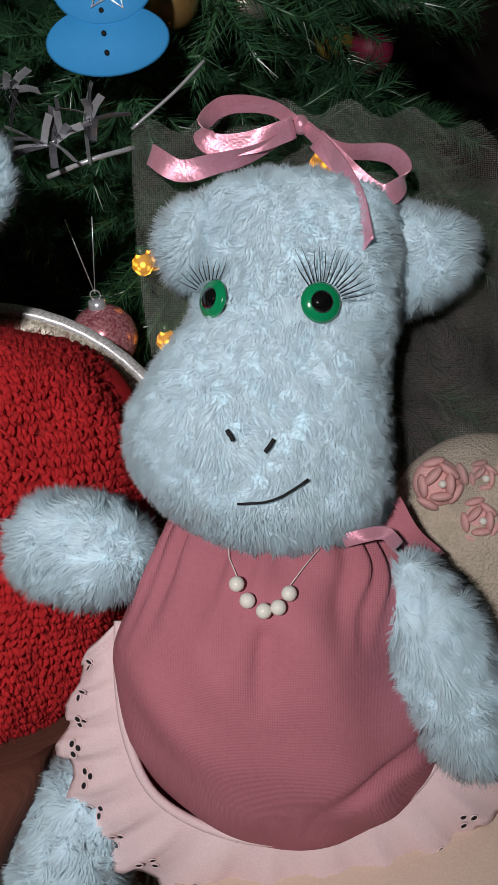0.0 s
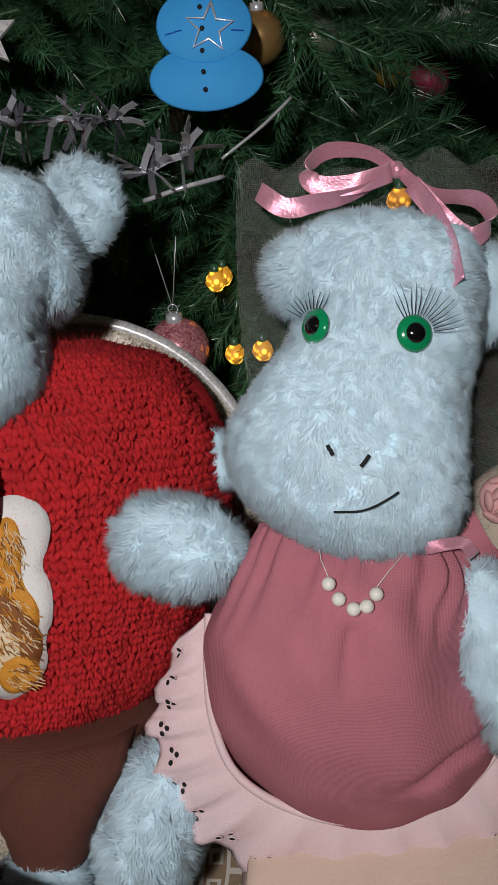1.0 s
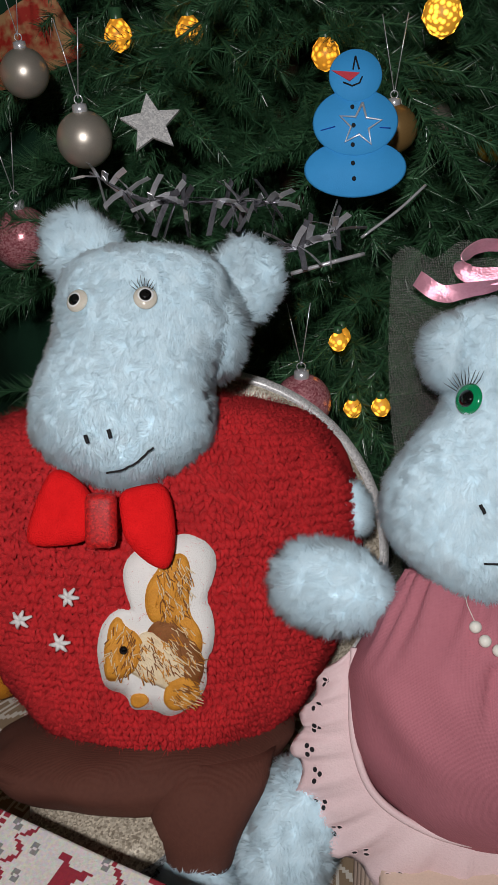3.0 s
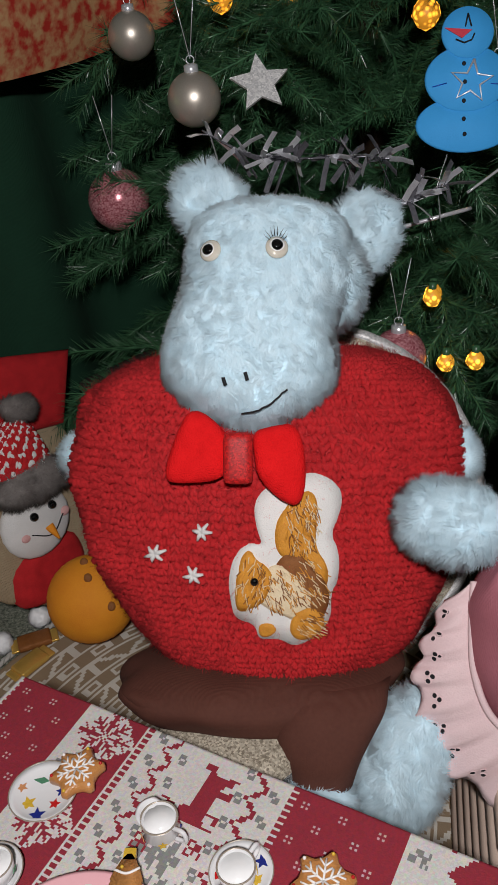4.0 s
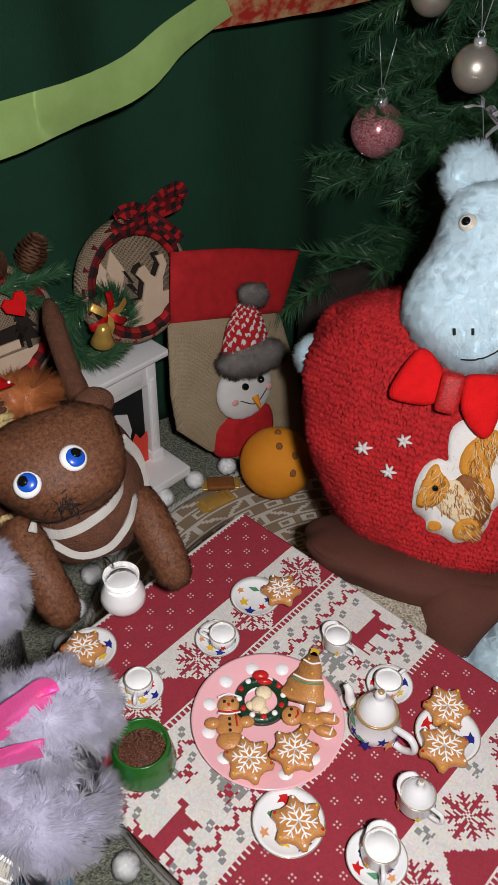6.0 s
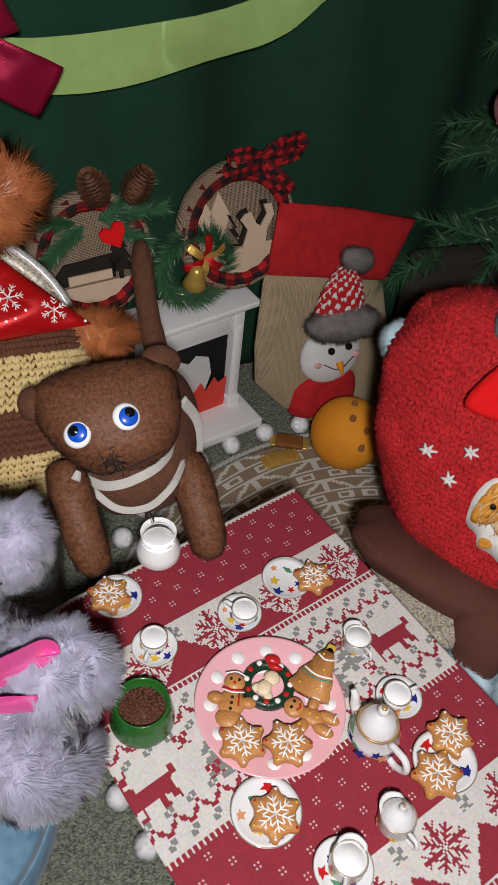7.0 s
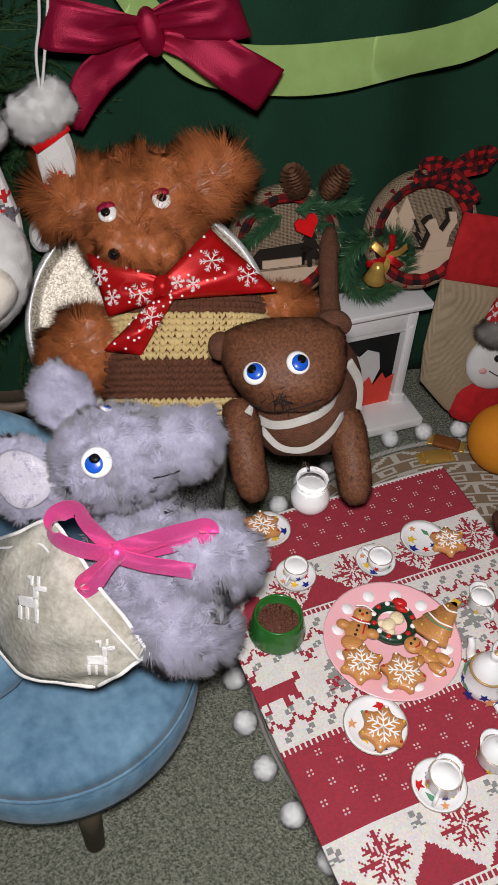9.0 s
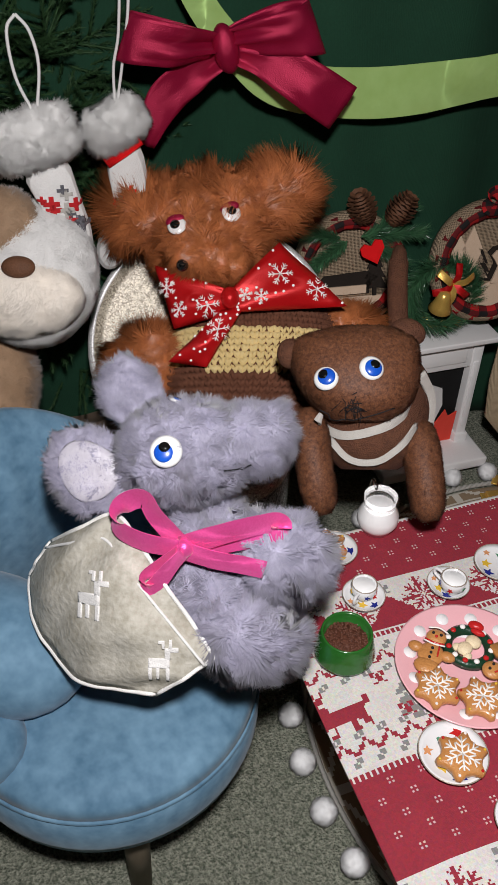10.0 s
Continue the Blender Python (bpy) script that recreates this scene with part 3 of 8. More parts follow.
def pattern_mesh(name, nu, nv, size_u, size_v, colour, height=None):
    """A sheet of nu x nv stitches, each with its own colour, x from 0 and y from 0 down to -size_v."""
    verts = []
    for j in range(nv + 1):
        for i in range(nu + 1):
            x, y = size_u * i / nu, -size_v * j / nv
            verts.append((x, y, height(x, y) if height else 0.0))
    faces = [(j * (nu + 1) + i, (j + 1) * (nu + 1) + i, (j + 1) * (nu + 1) + i + 1, j * (nu + 1) + i + 1) for j in range(nv) for i in range(nu)]
    me = mesh_of(name, verts, faces, PATTERN)
    lay = me.color_attributes.new("pattern", "FLOAT_COLOR", "CORNER")
    cols = []
    for j in range(nv):
        for i in range(nu):
            cols += [*colour(i, j), 1.0] * 4
    lay.data.foreach_set("color", cols)
    return me


CREAM_C, RED_C, GREY_C = (0.70, 0.67, 0.63), (0.31, 0.028, 0.046), (0.25, 0.25, 0.24)
DEER = ["..........#.#.#.", "..........##.##.", "...........###..", "............##..", "...........#####", "#.........####..", "##############..", ".#############..", "..############..", "..############..", "..##.#....#.##..", ".##..#....#..#..", ".#..##....##.#..", "#...#......#.##."]
FIR = [".....#.....", "....###....", "...#####...", "..###.###..", ".....#.....", "...#####...", "..#######..", ".####.####.", "....###....", "..#######..", ".#########.", "####.#.####", "....###....", "....###...."]


def stamp(sheet, rows, x, y, col, turn=False):
    for a, row in enumerate(rows):
        for b, ch in enumerate(row):
            if ch == "#":
                i, j = (x + a, y + b) if turn else (x + b, y + a)
                if 0 <= i < len(sheet) and 0 <= j < len(sheet[0]):
                    sheet[i][j] = col


def big(rows, k):
    h, w = int(len(rows) * k), int(len(rows[0]) * k)
    return ["".join(rows[min(int(a / k), len(rows) - 1)][min(int(b / k), len(rows[0]) - 1)] for b in range(w)) for a in range(h)]


def flake_cells():
    """The stitches of one snowflake round its middle: eight forked arms."""
    out = set()
    for k in range(8):
        q = k * math.pi / 4
        reach = 13.0 if k % 2 == 0 else 11.0
        arms = [(0, 0, q, 1.5, reach)]
        for f, l in ((0.42, 3.4), (0.70, 4.0)):
            arms += [(f * reach * math.cos(q), f * reach * math.sin(q), q + t, 0.0, l) for t in (-0.8, 0.8)]
        for x, y, t, r0, r1 in arms:
            r = r0
            while r <= r1:
                out.add((round(x + r * math.cos(t)), round(y + r * math.sin(t))))
                if r1 > 5 and r > 3:
                    out.add((round(x + r * math.cos(t) + 0.5 * math.sin(t)), round(y + r * math.sin(t) - 0.5 * math.cos(t))))
                r += 0.4
    return out


def table_mat():
    nu, nv = 160, 123
    step = 0.417 / nu
    sheet = [[CREAM_C] * nv for _ in range(nu)]
    a = [int(v / step) for v in (0.007, 0.075, 0.129, 0.260, 0.341, 0.404)]
    PALE_C = (0.62, 0.44, 0.43)

    def put(i, j, col):
        if 0 <= i < nu and 0 <= j < nv:
            sheet[i][j] = col

    for i0, i1 in ((a[0], a[1]), (a[3], a[4])):
        for i in range(i0, i1):
            for j in range(nv):
                put(i, j, RED_C)
    for i in (1, a[2] + 1, a[3] - 2, nu - 4):
        for j in range(0, nv, 2):
            put(i, j, RED_C)
            put(i + 1, j, RED_C)
    d0, d1 = a[2] + 3, a[3] - 3
    for j in range(nv):
        z = abs((j % 8) - 4)
        for i in (d0 + 5 + z, d1 - 6 - z):
            put(i, j, RED_C)
            if j % 4:
                put(i + 1, j, RED_C)
    for j in range(0, nv, 8):
        for i, o in ((d0 + 2, 0), (d1 - 4, 4), (d0 + 11, 4), (d1 - 13, 0)):
            stamp(sheet, ["##.", "#.#", ".##"], i, j + o, GREY_C)
    for j in (3, 54, 105):
        stamp(sheet, big(DEER, 1.35), (d0 + d1) // 2 - 9, j, RED_C, True)
        stamp(sheet, FIR, (d0 + d1) // 2 - 8, j + 24, GREY_C, True)
        stamp(sheet, FIR, (d0 + d1) // 2 - 2, j + 33, GREY_C, True)
        for i, jj in ((d0 + 13, j + 26), (d1 - 17, j + 22), (d1 - 17, j + 38), (d0 + 13, j + 42)):
            stamp(sheet, ["##..#", "#.##.", ".###.", "#.#.#", "##..#"], i, jj, RED_C)
    fine = 1.5
    mu, mv = int(nu * fine), int(nv * fine)
    sheet = [[sheet[min(int(i / fine), nu - 1)][min(int(j / fine), nv - 1)] for j in range(mv)] for i in range(mu)]
    nu, nv = mu, mv
    for i0, i1 in ((a[0], a[1]), (a[3], a[4])):
        for r, i in enumerate(range(int(i0 * fine) + 4, int(i1 * fine) - 4, 8)):
            for j in range(5 + 8 * (r % 2), nv - 4, 16):
                for di, dj in ((0, 0), (2, 0), (0, 2), (2, 2)):
                    put(i + di, j + dj, PALE_C)
    flake = flake_cells()
    for i0, i1, first in ((a[1] + 1, a[2], 8), (a[4] + 1, a[5], 20)):
        i0, i1 = int(i0 * fine), int(i1 * fine)
        for j in range(int(first * fine) - 43, nv + 30, 43):
            for k in range(21):
                for w in range(-k, k + 1):
                    put(i1 - 20 + k, j + 21 + w + (1 if k % 4 < 2 else 0), RED_C)
            stamp(sheet, big(["..##.", "#.##.", "##...", ".####", ".##..", "##.##"], 1.4), i0 + 1, j + 18, GREY_C, True)
            for x, y in flake:
                for e in ((1, 0), (0, 1), (-1, 0), (0, -1)):
                    if (x + e[0], y + e[1]) not in flake and sheet[min(max(i0 + 15 + x + e[0], 0), nu - 1)][min(max(j + y + e[1], 0), nv - 1)] == RED_C:
                        put(i0 + 15 + x + e[0], j + y + e[1], CREAM_C)
            for x, y in flake:
                put(i0 + 15 + x, j + y, RED_C)
    droop = lambda x, y: 0.0012 * noise.noise(Vector((x * 12, y * 12, 2))) - 0.22 * max(0.0, -0.272 - y) ** 1.1 - 10 * max(0.0, x - 0.40) ** 2
    me = pattern_mesh("table_mat", nu, nv, 0.417, 0.320, lambda i, j: tuple(v * random.uniform(0.84, 1.04) for v in sheet[i][j]), droop)
    ob = part("table_mat", me, None, None, m=T0)
    s = ob.modifiers.new("thickness", "SOLIDIFY")
    s.thickness, s.offset = 0.002, -1
    tagged(ob, "woven red, cream and grey Nordic table mat with snowflakes and reindeer", "placemat")


table_mat()


def low_table():
    t = thing("low_table", "low box table under the woven mat, wrapped in grey-white cloth", "table", T0)
    top = bmesh.new()
    box(top, (0.010, -0.255, -0.030), (0.400, -0.014, -0.0035), 0.006)
    part("tabletop", top, ROPE, t)
    for x in (0.03, 0.36):
        for y in (-0.25, -0.06):
            part("leg", box(bmesh.new(), (x, y, -TABLE_TOP + FLOOR + 0.006), (x + 0.02, y + 0.02, -0.030), 0.003), LEG_WOOD, t)
    return t


low_table()


def round_rug():
    c, R = Vector((-0.3056, 0.3644, 0)), 0.394
    t = thing("round_rug", "round beige and white patterned rug with white pompon trim", "rug", Matrix.Translation((*c[:2], FLOOR)))
    rings, seg = 120, 400
    verts, faces, cols = [(0, 0, 0.006)], [], []
    for k in range(1, rings + 1):
        r = R * k / rings
        for i in range(seg):
            a = 2 * math.pi * i / seg
            verts.append((r * math.cos(a), r * math.sin(a), 0.006 + 0.0015 * noise.noise(Vector((r * 20, a * 4, 0))) - (0.004 if k == rings else 0)))
    BEI, WHI = (0.30, 0.22, 0.14), (0.66, 0.62, 0.54)

    def colour(k, i):
        band, ph = k % 14, i % 20
        if band in (0, 7):
            return WHI
        z = abs(ph - 10)
        if band < 7:
            return WHI if abs(z - band * 1.3) < 1.3 or (ph < 2) else BEI
        q = band - 7
        return WHI if (2 < z < 8 and q in (2, 5)) or (z in (2, 3, 7) and 2 <= q <= 5) else BEI

    for i in range(seg):
        faces.append((0, 1 + i, 1 + (i + 1) % seg))
        cols += [*WHI, 1.0] * 3
    for k in range(1, rings):
        for i in range(seg):
            a, b = 1 + (k - 1) * seg, 1 + k * seg
            faces.append((a + i, b + i, b + (i + 1) % seg, a + (i + 1) % seg))
            cols += [*colour(k, i), 1.0] * 4
    me = mesh_of("woven_sheet", verts, faces, PATTERN)
    lay = me.color_attributes.new("pattern", "FLOAT_COLOR", "CORNER")
    lay.data.foreach_set("color", cols)
    part("woven_sheet", me, None, t)
    bm = bmesh.new()
    for s in (0, 1):
        tube(bm, [((R + 0.002) * math.cos(a) + 0.0022 * math.cos(a * 120 + s * math.pi) * math.cos(a), (R + 0.002) * math.sin(a), 0.009 + 0.0022 * math.sin(a * 120 + s * math.pi)) for a in [2 * math.pi * i / 480 for i in range(481)]], 0.0028, 5)
    part("rope_edge", bm, ROPE, t)
    pom = furry("pompon", ell_bm((0, 0, 0), 0.0138, seg=14, rings=9), 3200, 0.0028, 0.0009, POMPON, (0, 0, -0.2), 0.3, 200)
    n = 42
    for i in range(n):
        a = 2 * math.pi * (i + 0.84) / n
        part("pompon", pom, None, t, m=pose((R + 0.022) * math.cos(a), (R + 0.022) * math.sin(a), 0.016, 37 * i, 11 * i, 53 * i))


round_rug()


# ---- plush toys ----
def rings_from(rows):
    """Rows (left point, right point, middle depth, half depth) to rings."""
    return [((a[0] + b[0]) / 2, (a[1] + b[1]) / 2, cz, (b[0] - a[0]) / 2, rz) for a, b, cz, rz in rows]


def button_eye(parent, p, n, r, iris, iris_r, pupil_r, white=EYE_WHITE, drop=(0, 0), lid=False):
    """A flat-domed eye at p facing n: base disc, iris, pupil."""
    m = Vector(n).to_track_quat("Z", "Y").to_matrix().to_4x4()
    m.translation = p
    dome = lambda rr, h, z: lathe(bmesh.new(), [(0, z + h), (rr * 0.5, z + h * 0.85), (rr * 0.85, z + h * 0.45), (rr, z), (rr * 0.98, z - 0.001), (0, z - 0.001)], 24)
    eye = part("eye", dome(r, r * 0.28, 0), white, parent, m=m)
    z = r * 0.14
    if iris:
        part("iris", dome(iris_r, iris_r * 0.25, z), iris, eye, m=pose(drop[0], drop[1] + (r * 0.25 if lid else 0), 0.0003))
    part("pupil", dome(pupil_r, pupil_r * 0.45, z), BLACK, eye, m=pose(drop[0], drop[1], 0.0008))
    return eye


def lashes(parent, p, r, n, length, a0, a1, tree):
    for k in range(n):
        bm = bmesh.new()
        a = radians(a0 + (a1 - a0) * k / (n - 1))
        d = Vector((math.cos(a), math.sin(a), 0))
        b = Vector(p) + d * r * 0.95
        tube(bm, [b, b + d * length * 0.5 + Vector((0, 0, 0.004)), b + d * length * random.uniform(0.8, 1.1) + Vector((0.001 * (k % 3 - 1), 0.001, 0.005))], [0.00035, 0.0003, 0.0001], 4)
        part("eyelash", bm, THREAD, parent)


def stitch_line(name, parent, pts, r, tree, lift=0.004):
    part(name, tube(bmesh.new(), [onto(tree, p, lift) for p in curve_pts(pts, 5)], r, 6), THREAD, parent)


# the plush hippo in the old-rose dress
def girl_hippo():
    M = REAR @ basis((0.9903, 0.0455, -0.1313), (0.0758, 0.6150, 0.7849), (-0.0100, 0.3670, 0.3750))
    M.translation += Vector((0.004, 0.006, 0.003))
    t = thing("plush_hippo", "light blue plush hippo in an old-rose dress with pearl necklace", "plush toy", M, "plush toys")
    head0 = loft("head", rings_from([
        ((0.0070, 0.1560, -0.0600), (0.0640, 0.1560, -0.0600), -0.060, 0.022), ((-0.0220, 0.1430, -0.0550), (0.0940, 0.1430, -0.0550), -0.058, 0.036), ((-0.0270, 0.1120, -0.0400), (0.1010, 0.1120, -0.0400), -0.054, 0.042), ((-0.0230, 0.0740, -0.0300), (0.1000, 0.0740, -0.0300), -0.053, 0.042),
        ((-0.0480, 0.0390, -0.0300), (0.0930, 0.0390, -0.0300), -0.052, 0.047), ((-0.0630, 0.0040, -0.0300), (0.0940, 0.0040, -0.0300), -0.049, 0.049), ((-0.0560, -0.0250, -0.0300), (0.0950, -0.0250, -0.0300), -0.048, 0.048), ((-0.0350, -0.0470, -0.0300), (0.0900, -0.0470, -0.0300), -0.048, 0.044),
        ((-0.0030, -0.0650, -0.0300), (0.0640, -0.0650, -0.0300), -0.046, 0.030)]), seg=40, power=2.35)
    tree = bvh_of(head0)
    part("head", furry("head", head0, 120000, 0.0055, 0.0006, BLUE_FUR, (0, -1, 0.1), 0.45, 130, 5), None, t)
    part("ear", furry("ear", pad([(0.086, 0.136), (0.116, 0.140), (0.143, 0.132), (0.150, 0.112), (0.142, 0.095), (0.119, 0.080), (0.102, 0.074), (0.088, 0.090)], -0.060, 0.022, 0.006), 14000, 0.0085, 0.0007, BLUE_FUR, (0.4, -0.4, 0), 0.4, 90, 6), None, t)
    part("ear", furry("ear", pad([(-0.012, 0.142), (-0.034, 0.136), (-0.044, 0.115), (-0.036, 0.094), (-0.020, 0.085), (-0.008, 0.112)], -0.045, 0.020), 10000, 0.0085, 0.0007, BLUE_FUR, (-0.5, -0.5, 0), 0.4, 90, 7), None, t)
    neck = loft("neck", rings_from([((0.0230, -0.0620, -0.0500), (0.0760, -0.0620, -0.0500), -0.05, 0.025), ((0.0230, -0.0820, -0.0500), (0.0800, -0.0820, -0.0500), -0.055, 0.03)]), seg=20, steps=3)
    part("neck", furry("neck", neck, 4000, 0.006, 0.0007, BLUE_FUR), None, t)
    # arms
    bm = ell_bm((-0.0940, -0.0740, -0.0750), (0.0450, 0.0324, 0.032), (0, 0, -6), 28, 18)
    part("arm", furry("arm", bm, 26000, 0.010, 0.0008, BLUE_FUR, (-0.7, -0.5, 0), 0.4, 110, 8, 1.0, 0.45), None, t)
    bm = ell_bm((0.1300, -0.1390, -0.0500), (0.0300, 0.0706, 0.036), (0, 0, 22), 28, 18)
    part("arm", furry("arm", bm, 34000, 0.010, 0.0008, BLUE_FUR, (0.4, -0.8, 0), 0.4, 110, 9, 1.0, 0.45), None, t)
    # legs under the frill
    bm = ell_bm((-0.1110, -0.2960, -0.1200), (0.0390, 0.0721, 0.048), (0, 0, -18), 28, 18)
    part("leg", furry("leg", bm, 26000, 0.009, 0.0009, BLUE_FUR, (-0.2, -0.8, 0), 0.4, 110, 10, 1.0, 0.45), None, t)
    # dress
    g = grid_loft(smooth_rings(rings_from([
        ((-0.0370, -0.0560, -0.0500), (0.0960, -0.0530, -0.0500), -0.060, 0.030), ((-0.0490, -0.0750, -0.0500), (0.1080, -0.0750, -0.0500), -0.062, 0.048), ((-0.0640, -0.1070, -0.0400), (0.1060, -0.1070, -0.0400), -0.066, 0.066), ((-0.0730, -0.1430, -0.0400), (0.1080, -0.1430, -0.0400), -0.076, 0.080),
        ((-0.0740, -0.1780, -0.0500), (0.1300, -0.1780, -0.0500), -0.090, 0.088), ((-0.0640, -0.2160, -0.0600), (0.1360, -0.2120, -0.0600), -0.104, 0.086), ((-0.0380, -0.2470, -0.0700), (0.1220, -0.2440, -0.0700), -0.116, 0.074), ((-0.0040, -0.2670, -0.0800), (0.0840, -0.2670, -0.0800), -0.122, 0.058), ((0.0210, -0.2810, -0.0900), (0.0600, -0.2810, -0.0900), -0.126, 0.03)]), 9), 120, 2.2)
    top = g[:, :, 1].max()
    for k in range(g.shape[0]):
        for i in range(g.shape[1]):
            x, y, z = g[k, i]
            drop = max(0.0, 1 - (top - y) / 0.075)
            fold = 0.0045 * drop * math.sin(i * 1.05 + 1.5 * math.sin(i * 0.37)) + 0.0065 * noise.noise(Vector((x * 26 + y * 14, y * 20, z * 20)))
            crease = 0.008 * math.exp(-((y + 0.205 - 0.55 * (x - 0.09)) / 0.006) ** 2) * max(0, min(1, (x - 0.05) / 0.03)) + 0.007 * math.exp(-((x - 0.018) / 0.004) ** 2) * max(0, min(1, (y + 0.16) / 0.03)) * (y < -0.11)
            c = g[k].mean(0)
            v = g[k, i] - c
            g[k, i] = c + v * (1 + (fold - crease) / (np.linalg.norm(v) + 1e-6))
    dress = loft_mesh("dress", g, DRESS)
    dtree = bvh_of(dress)
    # added filler in the dress material, covers the black gap behind the frill
    part("dress_gap_filler", ell_bm((0.0350, -0.2420, -0.1350), (0.112, 0.078, 0.045), (0, 0, 0), 40, 24), DRESS, t)
    part("dress", dress, None, t, "old-rose knitted cotton dress gathered at the neck")
    # strap and lace at the shoulder
    part("shoulder_strap", strip(bmesh.new(), curve_pts([(0.0960, -0.0420, -0.0500), (0.1070, -0.0620, -0.0450), (0.1280, -0.0800, -0.0600)], 5), 0.016, (0.8, 0.5, 0)), DRESS, t)
    part("satin_bow", strip(bmesh.new(), curve_pts([(0.0640, -0.0600, -0.0150), (0.0760, -0.0560, -0.0100), (0.0870, -0.0550, -0.0100), (0.0950, -0.0630, -0.0150)], 5), 0.008, (0.2, 1, 0.3)), SATIN_PINK, t, "small pink satin bow at the shoulder")
    # frill
    inner = curve_pts([(-0.0730, -0.1220, -0.0800), (-0.0720, -0.1620, -0.0750), (-0.0660, -0.1990, -0.0750), (-0.0500, -0.2310, -0.0720), (-0.0190, -0.2510, -0.0700), (0.0240, -0.2600, -0.0660), (0.0720, -0.2550, -0.0680), (0.1120, -0.2350, -0.0720), (0.1370, -0.2060, -0.0750)], 12)
    outer = curve_pts([(-0.0940, -0.1420, -0.0900), (-0.1070, -0.1790, -0.0900), (-0.1120, -0.2130, -0.0900), (-0.0990, -0.2600, -0.0900), (-0.0630, -0.2990, -0.0900), (0.0210, -0.3210, -0.0900), (0.0990, -0.3130, -0.0900), (0.1530, -0.2850, -0.0900), (0.1890, -0.2380, -0.0900)], 12)
    verts, faces = [], []
    m = 13
    ruff = []
    for i, (a, b) in enumerate(zip(inner, outer)):
        for k in range(m):
            f = k / (m - 1)
            p = a.lerp(b, f)
            scal = 1 + 0.10 * math.sin(i * 0.62) * f
            p = a.lerp(b, f * scal)
            p.z += 0.0045 * f * math.sin(i * 0.85 + 0.6) + 0.006 * math.sin(f * math.pi) + 0.002 * f * math.sin(i * 2.1)
            verts.append(p)
        if i:
            for k in range(m - 1):
                q = (i - 1) * m + k
                faces.append((q, q + 1, q + m + 1, q + m))
    fr = part("frill", mesh_of("frill", verts, faces, FRILL), None, t, "pale pink eyelet frill with punched holes")
    s = fr.modifiers.new("thickness", "SOLIDIFY")
    s.thickness = 0.0012
    part("frill_piping", tube(bmesh.new(), [p + Vector((0, 0, 0.003)) for p in inner], 0.0032, 8), FRILL, fr)
    for i in range(5, len(inner) - 2, 6):
        for du, f in ((0, 0.70), (-1, 0.82), (1, 0.82)):
            q = (i + du) * m + int(f * (m - 1))
            p = verts[q]
            nn = (verts[q + m] - verts[q - m]).cross(verts[q + 1] - verts[q - 1]).normalized()
            if nn.z < 0:
                nn = -nn
            mm = nn.to_track_quat("Z", "Y").to_matrix().to_4x4()
            mm.translation = p + nn * 0.0009
            part("eyelet", lathe(bmesh.new(), [(0.0021, 0), (0.0026, 0.0007), (0.0031, 0)], 10), FRILL, fr, m=mm)
            # the sheet is whole: a dark disc paints the shade inside each eyelet
            part("eyelet_shade", lathe(bmesh.new(), [(0, 0.0001), (0.0021, 0.0001)], 10), THREAD, fr, m=mm)
    # face
    for p, n, in (((0.0490, 0.0740, -0.0140), (0.18, 0.06, 1)), ((-0.0090, 0.0770, -0.0220), (-0.75, 0.1, 0.65))):
        q = onto(tree, p, 0.0045)
        e = button_eye(t, q, n, 0.0117, None, 0.01, 0.0066, EYE_GREEN)
    q = onto(tree, (0.0490, 0.0740, -0.0140), 0.006)
    lashes(t, q, 0.0120, 15, 0.0180, 8, 128, tree)
    q = onto(tree, (-0.0090, 0.0790, -0.0220), 0.006)
    lashes(t, q, 0.0090, 10, 0.0108, 60, 160, tree)
    for a, b in (((-0.0020, 0.0030, 0.0000), (0.0010, -0.0030, 0.0000)), ((0.0180, -0.0090, 0.0000), (0.0230, -0.0020, 0.0000))):
        stitch_line("nostril", t, [a, ((a[0] + b[0]) / 2, (a[1] + b[1]) / 2, 0), b], 0.0013, tree, 0.0055)
    stitch_line("mouth", t, [(0.0040, -0.0360, 0.0000), (0.0190, -0.0350, 0.0000), (0.0310, -0.0300, 0.0000), (0.0410, -0.0230, 0.0000)], 0.0007, tree, 0.0068)
    # necklace
    for p in ((0.0030, -0.0830, 0.0000), (0.0090, -0.0910, 0.0000), (0.0180, -0.0960, 0.0000), (0.0260, -0.0940, 0.0000), (0.0320, -0.0870, 0.0000)):
        part("pearl", ell_bm(onto(dtree, p) + Vector((0, 0, 0.0075)), 0.0045, seg=16, rings=10), PEARL, t)
    for a, b in (((0.0030, -0.0830, 0.0000), (-0.0030, -0.0610, 0.0000)), ((0.0320, -0.0870, 0.0000), (0.0500, -0.0660, 0.0000))):
        part("necklace_thread", tube(bmesh.new(), [onto(dtree, a, 0.004), onto(dtree, ((a[0] + b[0]) / 2, (a[1] + b[1]) / 2, 0), 0.003), onto(dtree, b, 0.004)], 0.0003, 5), PEARL, t)
    # hair bow
    bow = part("hair_bow", ell_bm((0.0400, 0.1860, -0.0500), (0.005, 0.006, 0.005)), SATIN_PINK, t, "pink satin ribbon bow with long tails")
    W = 0.0125
